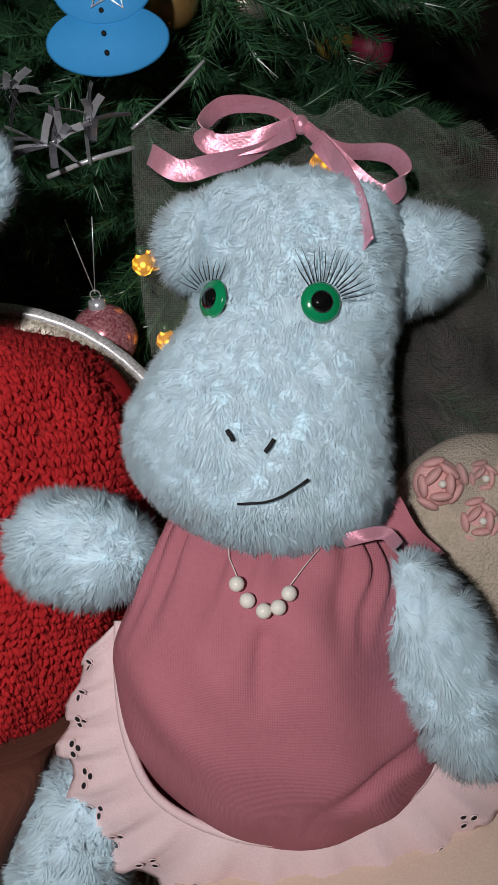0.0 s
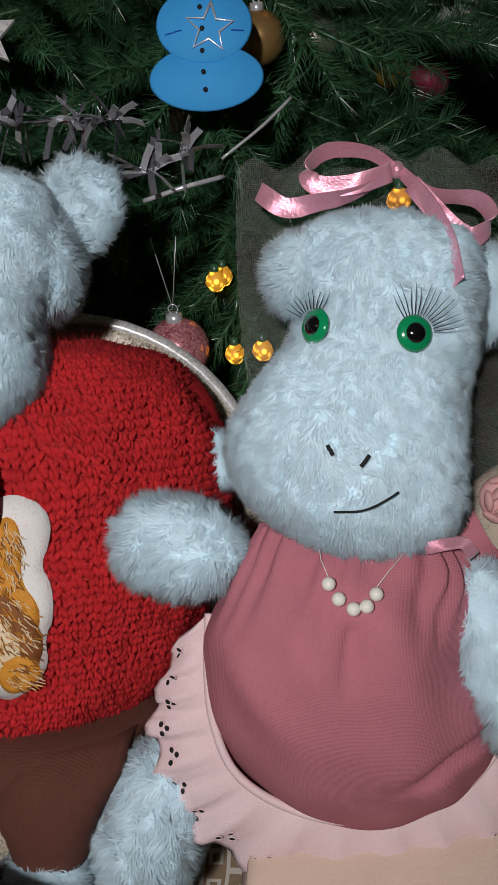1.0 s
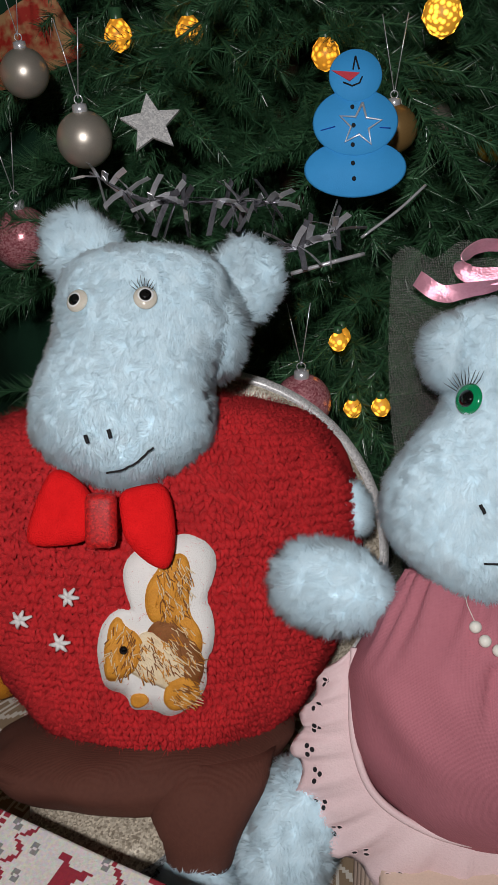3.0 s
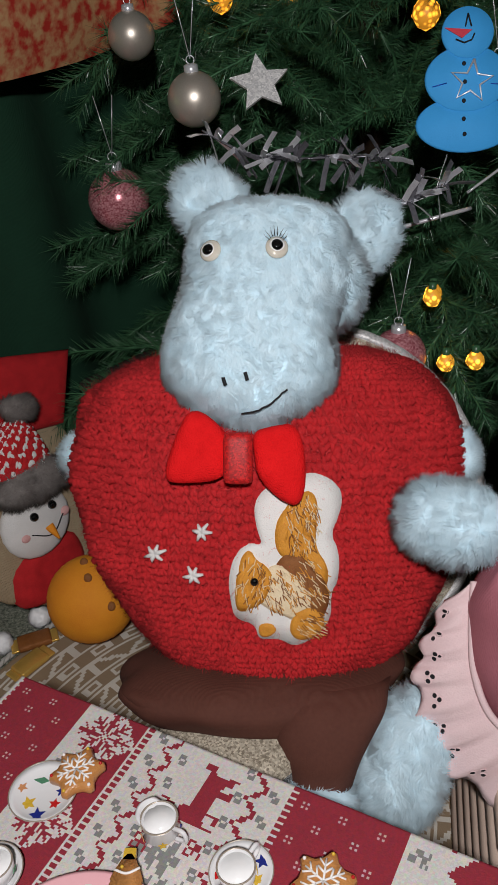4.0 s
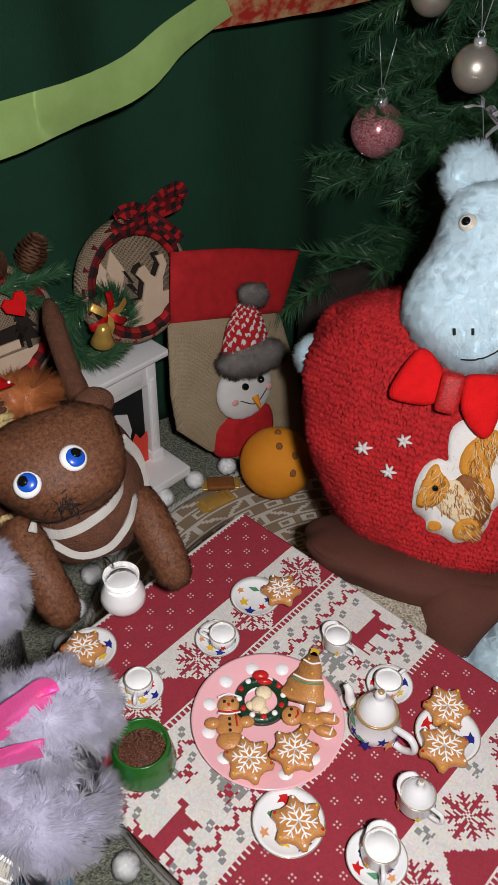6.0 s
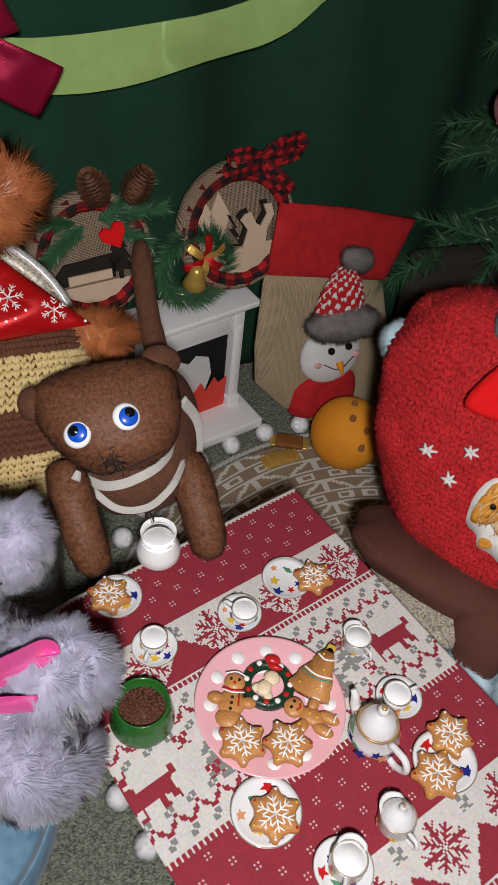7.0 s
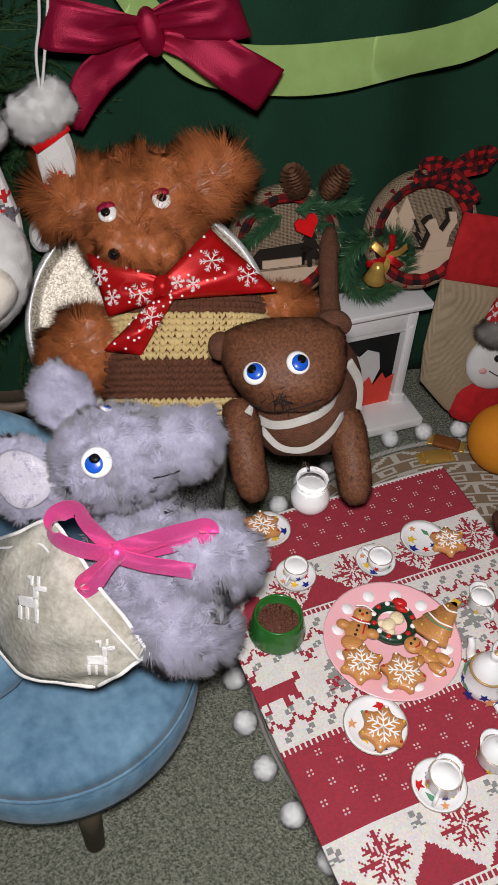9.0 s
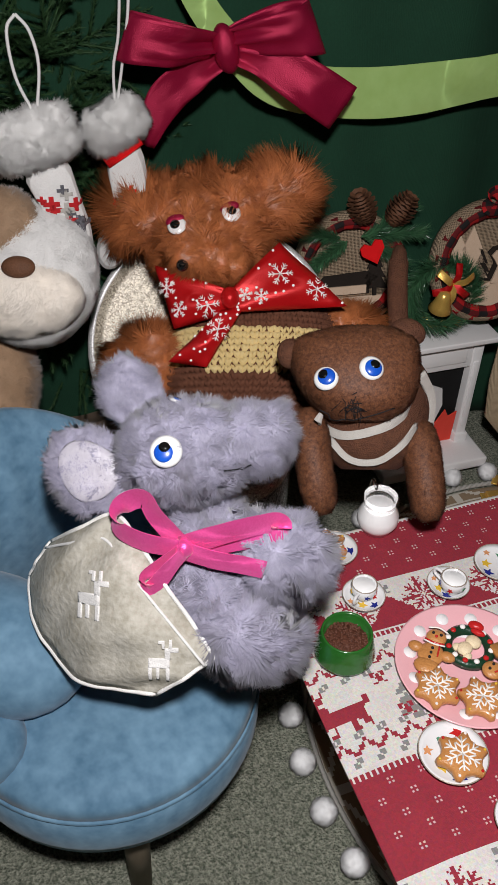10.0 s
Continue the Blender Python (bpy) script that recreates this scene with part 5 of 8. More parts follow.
    for k in range(46):
        p = Vector((-0.0190, -0.0350, -0.0100)) + Vector((rng.gauss(0, 0.005), rng.gauss(0, 0.003), 0))
        q = p + Vector((rng.gauss(0, 0.005), rng.gauss(-0.001, 0.004), 0))
        tube(bm, [onto(tree, p, 0.001), onto(tree, q, 0.0016)], 0.0004, 4)
    tagged(part("nose_stitching", bm, THREAD, t, "black stitched nose"), kind="stuff")
    stitch_line("mouth", t, [(-0.0480, -0.0380, -0.0100), (-0.0260, -0.0470, -0.0100), (0.0010, -0.0420, -0.0100), (0.0220, -0.0350, -0.0100)], 0.0006, tree, 0.001)


felt_cat()


def glitter_chair(M, centre, r, tilt_label, seat_c, seat_r):
    t = thing("doll_chair", tilt_label, "chair", M, "glitter doll chairs")
    back = lathe(bmesh.new(), [(0, -0.006), (r * 0.9, -0.006), (r, 0.0), (r * 1.01, 0.006), (r * 0.97, 0.012), (r * 0.9, 0.009), (0, 0.007)], 56, Matrix.Translation(centre))
    part("backrest", back, GLITTER_CREAM, t)
    part("rim", lathe(bmesh.new(), [(r * 0.985, -0.010), (r * 1.03, -0.007), (r * 1.035, 0.008), (r * 0.985, 0.014), (r * 0.97, 0.004), (r * 0.985, -0.010)], 56, Matrix.Translation(centre)), GLITTER_SILVER, t)
    up = (M.to_3x3().inverted() @ Vector((0, 0, 1))).to_track_quat("Z", "Y").to_matrix().to_4x4()
    up.translation = seat_c
    wz = ((M @ Vector(seat_c)).z - FLOOR) / M.to_scale().x
    part("seat", lathe(bmesh.new(), [(0, 0.004), (seat_r * 0.8, 0.003), (seat_r * 0.96, -0.004), (seat_r, -0.014)], 40, up), GLITTER_CREAM, t)
    part("base", lathe(bmesh.new(), [(seat_r, -0.014), (seat_r * 1.01, -0.03), (seat_r * 0.97, -wz + 0.012), (0, -wz + 0.012)], 40, up), GLITTER_GREY, t)


glitter_chair(REAR @ basis((0.9838, 0.1493, -0.0997), (-0.0024, 0.5663, 0.8242), (-0.2950, 0.4060, 0.4090)), (0.0770, -0.1280, -0.2400), 0.188, "round-backed cream and silver glitter doll chair under the hippo", (0.0020, -0.3010, -0.0600), 0.070)
glitter_chair(basis((0.6269, 0.7785, 0.0304), (-0.5229, 0.3915, 0.7572), (-0.7960, 0.0760, 0.3960)), (0.0050, -0.0660, -0.1300), 0.150, "round-backed cream and silver glitter doll chair under the dog", (0.0120, -0.1970, -0.0800), 0.09)


def print_snow(parent, tree, spots, mat=ICING):
    for (x, y), r, turn in spots:
        bm = bmesh.new()
        for k in range(6):
            a = turn + k * math.pi / 3
            d, s = Vector((math.cos(a), math.sin(a), 0)), Vector((-math.sin(a), math.cos(a), 0))
            o = Vector((x, y, 0))
            tube(bm, [onto(tree, o, 0.0006), onto(tree, o + d * r, 0.0006)], 0.0007, 4)
            for f in (0.45, 0.72):
                for q in (-1, 1):
                    tube(bm, [onto(tree, o + d * r * f, 0.0006), onto(tree, o + d * r * (f + 0.22) + s * q * r * 0.22, 0.0006)], 0.0006, 4)
        part("printed_snowflake", bm, mat, parent)


# the rust-coloured dog
def fluffy_dog():
    M = basis((0.6269, 0.7785, 0.0304), (-0.5229, 0.3915, 0.7572), (-0.7960, 0.0760, 0.3960)) @ Matrix.Scale(1.024, 4)
    t = thing("plush_dog", "rust-brown long-haired plush dog in a striped jumper and red snowflake bow", "plush toy", M, "plush toys")
    head = loft("head", rings_from([((-0.0360, 0.1130, -0.0400), (0.0590, 0.1230, -0.0400), -0.060, 0.025), ((-0.0580, 0.0940, -0.0400), (0.0780, 0.1010, -0.0400), -0.058, 0.045), ((-0.0630, 0.0570, -0.0300), (0.0750, 0.0660, -0.0300), -0.052, 0.052), ((-0.0550, 0.0270, -0.0200), (0.0630, 0.0330, -0.0200), -0.046, 0.052), ((-0.0440, 0.0010, -0.0100), (0.0540, 0.0060, -0.0100), -0.042, 0.045), ((-0.0200, -0.0140, -0.0100), (0.0420, -0.0130, -0.0100), -0.045, 0.028)]), RUST_FUR, 32, 4)
    tree = bvh_of(head)
    part("head", furry("head", head, 26000, 0.019, 0.0012, RUST_FUR, (0.2, -0.5, 0.2), 0.45, 60, 21, 1.7, 0.65), None, t)
    part("ear", furry("ear", ell_bm((-0.0750, 0.0720, -0.0500), (0.0316, 0.0376, 0.025), (0, 0, 20)), 8000, 0.026, 0.0014, RUST_FUR, (-0.5, -0.3, 0), 0.35, 55, 22, 1.5, 0.65), None, t)
    part("ear", furry("ear", ell_bm((0.0840, 0.0940, -0.0500), (0.0291, 0.0376, 0.025), (0, 0, -25)), 8000, 0.030, 0.0014, RUST_FUR, (0.5, 0.4, 0), 0.35, 55, 23, 1.6, 0.65), None, t)
    part("muzzle", furry("muzzle", ell_bm((0.0070, 0.0090, 0.0000), (0.0455, 0.0231, 0.022), (0, 0, -6)), 9000, 0.011, 0.0007, RUST_FUR, (0.3, -0.4, 0.2), 0.5, 90, 24, 1.4, 0.6), None, t)
    g = grid_loft(smooth_rings(rings_from([((-0.0180, -0.0180, -0.0500), (0.1040, -0.0110, -0.0500), -0.075, 0.045), ((-0.0370, -0.0500, -0.0500), (0.1450, -0.0340, -0.0500), -0.080, 0.066), ((-0.0450, -0.0880, -0.0500), (0.1510, -0.0750, -0.0500), -0.082, 0.080), ((-0.0450, -0.1330, -0.0400), (0.1410, -0.1210, -0.0400), -0.078, 0.086), ((-0.0360, -0.1710, -0.0400), (0.1220, -0.1650, -0.0400), -0.072, 0.080), ((-0.0100, -0.2030, -0.0400), (0.0970, -0.2000, -0.0400), -0.068, 0.06)]), 5), 80, 2.15)
    stripes = lambda u, v: 1 if (0.27 < u - 0.03 * math.sin(2 * math.pi * v) < 0.49) or u > 0.72 else 0
    core = g.copy()
    for k in range(len(core)):
        core[k] = core[k].mean(0) + (core[k] - core[k].mean(0)) * 0.965
    j = part("jumper", loft_mesh("jumper", core, BROWN_WOOL), None, t, "hand-knitted brown and yellow striped jumper")
    tagged(part("knit_stitches", knit("knit_stitches", g, 30, 84, 0.0075, [BROWN_WOOL, YELLOW_WOOL], stripes, loose=0.4), None, j), kind="stuff")
    part("arm", furry("arm", ell_bm((-0.0660, -0.0980, -0.0500), (0.0364, 0.0437, 0.03), (0, 0, -10)), 14000, 0.02, 0.0009, RUST_FUR, (-0.3, -0.6, 0), 0.5, 70, 25, 1.5, 0.6), None, t)
    part("arm", furry("arm", ell_bm((0.1640, -0.0470, -0.0700), (0.0291, 0.0182, 0.02), (0, 0, -10)), 8000, 0.018, 0.0009, RUST_FUR, (0.6, -0.2, 0), 0.5, 70, 26, 1.5, 0.6), None, t)
    for p, n in (((-0.0210, 0.0420, 0.0100), (-0.1, 0.2, 1)), ((0.0300, 0.0550, 0.0100), (0.2, 0.2, 0.95))):
        q = onto(tree, p, 0.011)
        button_eye(t, q, n, 0.0103, None, 0.01, 0.0055, EYE_WHITE, (0.0012, -0.001))
        part("eyelid", ell_bm((q[0] - 0.002, q[1] + 0.006, q[2] - 0.001), (0.0105, 0.006, 0.003), (0, 0, 20)), SATIN_WINE, t)
    part("nose", ell_bm((-0.0180, -0.0020, 0.0200), 0.0067, seg=16, rings=10), BLACK, t)
    bow = part("snowflake_bow", ell_bm((0.0320, -0.0350, 0.0150), (0.010, 0.012, 0.010)), RED_GLOSS, t, "red satin bow printed with white snowflakes")

    def wing(outline, name, spots):
        n = 10
        a, b, c, d = [Vector(p) for p in outline]
        verts, faces = [], []
        for i in range(n + 1):
            for k in range(n + 1):
                u, v = i / n, k / n
                p = a.lerp(b, u).lerp(d.lerp(c, u), v)
                p.z += 0.010 * math.sin(u * math.pi) * math.sin(v * math.pi) + 0.003 * math.sin(v * 9 + u * 3)
                verts.append(p)
        faces = [(i * (n + 1) + k, i * (n + 1) + k + 1, (i + 1) * (n + 1) + k + 1, (i + 1) * (n + 1) + k) for i in range(n) for k in range(n)]
        me = mesh_of(name, verts, faces, RED_GLOSS)
        ob = part(name, me, None, bow)
        s = ob.modifiers.new("thickness", "SOLIDIFY")
        s.thickness = 0.001
        tr = bvh_of(me)
        print_snow(ob, tr, spots)
        rng = random.Random(len(spots) + 8)
        for k in range(16):
            u, v = rng.random(), rng.random()
            q = a.lerp(b, u).lerp(d.lerp(c, u), v)
            part("printed_dot", ell_bm(onto(tr, q, 0.0004), (0.0016, 0.0016, 0.0006), seg=8, rings=5), ICING, ob)

    xy = lambda p: (p[0], p[1])
    wing([(-0.0500, 0.0030, 0.0000), (0.0310, -0.0260, 0.0120), (0.0310, -0.0500, 0.0120), (-0.0280, -0.0660, 0.0000)], "bow_loop", [(xy((0.0090, -0.0430, 0.0100)), 0.0125, 0.2), (xy((-0.0360, -0.0220, 0.0100)), 0.010, 0.5), (xy((-0.0220, -0.0460, 0.0100)), 0.009, 0.1)])
    wing([(0.0320, -0.0260, 0.0120), (0.0840, 0.0280, 0.0000), (0.1570, -0.0400, 0.0000), (0.0340, -0.0500, 0.0120)], "bow_loop", [(xy((0.0850, -0.0080, 0.0050)), 0.0135, 0.1), (xy((0.1240, -0.0230, 0.0050)), 0.0125, 0.4), (xy((0.0480, -0.0310, 0.0100)), 0.008, 0.2), (xy((0.0650, -0.0330, 0.0100)), 0.008, 0.5)])
    wing([(0.0230, -0.0470, 0.0120), (0.0450, -0.0470, 0.0120), (0.0080, -0.1080, 0.0150), (-0.0320, -0.1030, 0.0150)], "bow_tail", [(xy((0.0200, -0.0690, 0.0120)), 0.0125, 0.3)])


fluffy_dog()


# the lilac elephant
def elephant():
    M = basis((0.6269, 0.7785, 0.0304), (-0.5229, 0.3915, 0.7572), (-0.4700, -0.1490, 0.3730))
    t = thing("plush_elephant", "lilac plush elephant with a hot-pink bow and grey printed cape", "plush toy", M, "plush toys")
    f = lambda name, c, r, rot, n, lay, s, ln=0.011: part(name, furry(name, ell_bm(c, r, rot, 26, 16), int(n * 1.15), ln, 0.0010, LILAC_FUR, lay, 0.45, 85, s, 1.5, 0.62), None, t)
    head0 = ell_bm((-0.0210, 0.0700, -0.0400), (0.0531, 0.0407, 0.045), (0, 0, 10), 30, 18)
    ell(head0, (0.0310, 0.0810, -0.0400), (0.0354, 0.0257, 0.030), (0, 0, 5), 24, 14)
    hm = bpy.data.meshes.new("head")
    head0.to_mesh(hm)
    tree = bvh_of(hm)
    part("head", furry("head", head0, 46000, 0.009, 0.0009, LILAC_FUR, (0.4, -0.3, 0), 0.5, 90, 31, 1.3, 0.58), None, t)
    part("trunk", furry("trunk", ell_bm((0.0430, 0.0830, -0.0400), (0.0177, 0.0248, 0.022), (0, 0, -15), 20, 14), 11000, 0.012, 0.0010, LILAC_FUR, (0.6, -0.5, 0), 0.4, 90, 32, 1.4, 0.6), None, t)
    part("ear", furry("ear", pad([(-0.091, 0.133), (-0.072, 0.153), (-0.052, 0.136), (-0.038, 0.114), (-0.050, 0.092), (-0.078, 0.092), (-0.091, 0.112)], -0.055, 0.010, 0.004), 12000, 0.008, 0.0008, LILAC_FUR, (-0.2, 0.5, 0), 0.45, 90, 33, 1.3, 0.5), None, t)
    flap = [(-0.130, 0.071), (-0.113, 0.090), (-0.084, 0.086), (-0.056, 0.066), (-0.058, 0.040), (-0.082, 0.020), (-0.106, 0.020), (-0.124, 0.042)]
    part("ear", furry("ear", pad(flap, -0.030, 0.009, 0.004), 14000, 0.008, 0.0008, LILAC_FUR, (-0.5, -0.2, 0), 0.45, 90, 34, 1.3, 0.5), None, t)
    part("ear_lining", pad([(-0.094 + (x + 0.094) * 0.72, 0.055 + (y - 0.055) * 0.72) for x, y in flap], -0.0225, 0.005, 0.002), material("pale_lilac_satin", (0.50, 0.48, 0.53), (0.38, 0.36, 0.41), 0.4, 60, 0.3, 200), t, "pale grey satin ear lining")
    f("body", (-0.0020, -0.0330, -0.0700), (0.0553, 0.0664, 0.060), (0, 0, 0), 34000, (0, -0.4, 0), 35)
    f("arm", (0.0570, -0.0110, -0.0300), (0.0370, 0.0310, 0.034), (0, 0, -18), 26000, (0.5, -0.4, 0), 36, 0.012)
    f("leg", (0.0310, -0.0730, -0.0300), (0.0420, 0.0292, 0.040), (0, 0, -4), 30000, (0.5, -0.4, 0), 37, 0.012)
    q = onto(tree, (-0.0290, 0.0700, 0.0000), 0.005)
    button_eye(t, q, (0.0, 0.15, 1), 0.0124, EYE_BLUE, 0.0080, 0.0049, EYE_WHITE, (0.0010, -0.0022), True)
    button_eye(t, (-0.0250, 0.1110, -0.0300), (0.3, 0.9, 0.2), 0.0066, EYE_BLUE, 0.0044, 0.0027, EYE_WHITE)
    stitch_line("mouth", t, [(0.0100, 0.0580, 0.0000), (0.0250, 0.0610, 0.0000), (0.0330, 0.0650, 0.0000)], 0.0006, tree, 0.006)
    # cape
    a = curve_pts([(-0.1370, -0.0060, -0.0800), (-0.1010, 0.0100, -0.0300), (-0.0700, 0.0210, -0.0150), (-0.0450, -0.0060, 0.0050), (-0.0190, -0.0440, 0.0050), (0.0080, -0.0840, 0.0000)], 8)
    b = curve_pts([(-0.1630, -0.0390, -0.1100), (-0.1530, -0.0690, -0.0800), (-0.1310, -0.0940, -0.0600), (-0.1050, -0.1120, -0.0400), (-0.0680, -0.1160, -0.0250), (-0.0380, -0.1170, -0.0200), ], 8)
    n = min(len(a), len(b))
    verts, faces = [], []
    m = 15
    for i in range(n):
        for k in range(m):
            v = k / (m - 1)
            p = a[i].lerp(b[i], v)
            p.z += 0.022 * math.sin(v * math.pi) * (0.4 + 0.6 * math.sin(math.pi * i / (n - 1))) + 0.0018 * math.sin(i * 0.5 + k) + 0.004 * noise.noise(Vector((i * 0.22, k * 0.28, 4.0)))
            verts.append(p)
    faces = [(i * m + k, i * m + k + 1, (i + 1) * m + k + 1, (i + 1) * m + k) for i in range(n - 1) for k in range(m - 1)]
    CAPE = material("grey_beige_print", (0.50, 0.48, 0.42), (0.29, 0.27, 0.215), 0.85, 38, 0.5, 210, var=0.34)
    me = mesh_of("cape", verts, faces, CAPE)
    ob = part("cape", me, None, t, "grey-beige cotton cape with white printed deer and piped edge")
    s = ob.modifiers.new("thickness", "SOLIDIFY")
    s.thickness = 0.003
    ct = bvh_of(me)
    rim = [verts[i * m] for i in range(n)] + [verts[(n - 1) * m + k] for k in range(m)] + [verts[i * m + m - 1] for i in range(n - 1, -1, -1)] + [verts[k] for k in range(m - 1, -1, -1)]
    part("cape_piping", tube(bmesh.new(), rim, 0.0018, 6), PATCH_WHITE, ob)
    part("cape_piping", tube(bmesh.new(), [p.lerp(q2, 0.16) + Vector((0, 0, 0.008)) for p, q2 in zip(a, b)], 0.0012, 6), SNOW_WHITE, ob)
    q4 = lambda x0, y0, x1, y1: [(x0, y0), ((x0 + x1) / 2, y0), (x1, y0), (x1, (y0 + y1) / 2), (x1, y1), ((x0 + x1) / 2, y1), (x0, y1), (x0, (y0 + y1) / 2)]
    k = 0.0004
    for c, s in (((-0.0880, -0.0420, 0.0000), 1.0), ((-0.0330, -0.0880, 0.0000), 0.85)):
        deer = part("printed_deer", drape(bmesh.new(), q4(c[0] - 26 * k * s, c[1] - 12 * k * s, c[0] + 22 * k * s, c[1] + 10 * k * s), ct, 0.0012), SNOW_WHITE, ob)
        for x0, y0, x1, y1 in ((-26, -40, -18, -10), (-8, -38, -1, -10), (14, -40, 22, -10), (12, 8, 24, 34), (20, 26, 42, 36), (6, 34, 12, 52), (22, 36, 28, 54), (-2, 46, 8, 52)):
            part("printed_limb", drape(bmesh.new(), q4(c[0] + x0 * k * s, c[1] + y0 * k * s, c[0] + x1 * k * s, c[1] + y1 * k * s), ct, 0.0012), SNOW_WHITE, deer)
    # bow
    bow = part("neck_bow", ell_bm((-0.0150, -0.0010, 0.0100), (0.008, 0.008, 0.007)), SATIN_HOT, t, "hot-pink satin ribbon bow")
    for name, pts, w in (("loop", [(-0.0160, -0.0000, 0.0100), (-0.0350, 0.0210, 0.0160), (-0.0450, 0.0350, 0.0180), (-0.0620, 0.0290, 0.0100), (-0.0650, 0.0130, 0.0050), (-0.0460, 0.0030, 0.0100), (-0.0180, -0.0020, 0.0140)], 0.016),
                         ("loop", [(-0.0160, -0.0000, 0.0100), (0.0080, 0.0080, 0.0160), (0.0340, 0.0150, 0.0160), (0.0530, 0.0180, 0.0100), (0.0540, 0.0110, 0.0060), (0.0250, 0.0040, 0.0060), (-0.0100, -0.0020, 0.0080)], 0.018),
                         ("tail", [(-0.0160, -0.0030, 0.0120), (-0.0310, -0.0140, 0.0140), (-0.0430, -0.0250, 0.0120), (-0.0390, -0.0320, 0.0100), (-0.0250, -0.0160, 0.0160), (-0.0150, -0.0050, 0.0150)], 0.014),
                         ("tail", [(-0.0140, -0.0040, 0.0100), (0.0080, -0.0100, 0.0120), (0.0260, -0.0130, 0.0120), (0.0450, -0.0170, 0.0100)], 0.016)):
        p = curve_pts(pts, 7)
        part(name, strip(bmesh.new(), p, w, [Vector((0.15, 0.85, 0.5)) for _ in p], 0.0004), SATIN_HOT, bow)


elephant()


# the blue velvet chair
def velvet_chair():
    c = Vector((-0.568, -0.200, 0))
    t = thing("velvet_chair", "small round blue velvet chair with padded back on wooden legs", "chair", Matrix.Translation(c))
    R = 0.148
    part("seat", lathe(bmesh.new(), [(0, 0.168), (R * 0.5, 0.168), (R * 0.85, 0.165), (R * 0.96, 0.157), (R * 0.995, 0.146), (R * 0.97, 0.143)], 64), VELVET, t)
    part("seat_band", lathe(bmesh.new(), [(R * 0.97, 0.143), (R * 1.0, 0.140), (R * 1.005, 0.100), (R * 0.98, 0.086), (0, 0.086)], 64), VELVET, t)
    part("piping", lathe(bmesh.new(), [(R * 0.975, 0.1445), (R * 1.0, 0.1455), (R * 1.012, 0.1435), (R * 1.0, 0.1415), (R * 0.975, 0.1425)], 64), VELVET, t)
    for a in (-20, 70, 160, 250):
        x, y = 0.105 * math.cos(radians(a)), 0.105 * math.sin(radians(a))
        part("leg", lathe(bmesh.new(), [(0, 0.09), (0.015, 0.09), (0.011, FLOOR), (0, FLOOR)], 14, pose(x, y, 0)), LEG_WOOD, t)
    # padded back, round the side turned from the table
    verts, faces = [], []
    nu, prof = 40, 18
    for i in range(nu + 1):
        a = radians(118 + 165 * i / nu)
        f = math.sin(math.pi * i / nu) ** 0.5
        h = 0.155 + 0.205 * f
        w = 0.026
        ch = 0.006 * abs(math.sin(i * math.pi / 8))
        for k in range(prof):
            b = 2 * math.pi * k / prof
            r = R + 0.002 + w * math.cos(b) * (1.0 + 0.3 * math.sin(b)) + ch * (math.cos(b) < 0) + 0.03 * max(0, math.sin(b)) * f
            z = 0.135 + (h - 0.135) * (0.5 + 0.5 * math.copysign(abs(math.sin(b)) ** 0.7, math.sin(b)))
            verts.append((r * math.cos(a), r * math.sin(a), z))
    for i in range(nu):
        for k in range(prof):
            faces.append((i * prof + k, i * prof + (k + 1) % prof, (i + 1) * prof + (k + 1) % prof, (i + 1) * prof + k))
    faces += [tuple(range(prof)), tuple(nu * prof + k for k in range(prof))]
    part("backrest", mesh_of("backrest", verts, faces, VELVET), None, t)
    part("armrest_pad", ell_bm((-0.055, -0.085, 0.200), (0.098, 0.068, 0.058), (0, 0, 30), 28, 16), VELVET, t)
    part("armrest_pad", ell_bm((0.0, -0.135, 0.165), (0.055, 0.045, 0.035), (0, 0, 20), 24, 14), VELVET, t)


velvet_chair()


# ---- the things before the backdrop ----
FP = basis((0.346, 0.938, 0), (0, 0, 1), (-0.787, 0.495, FLOOR + 0.022))


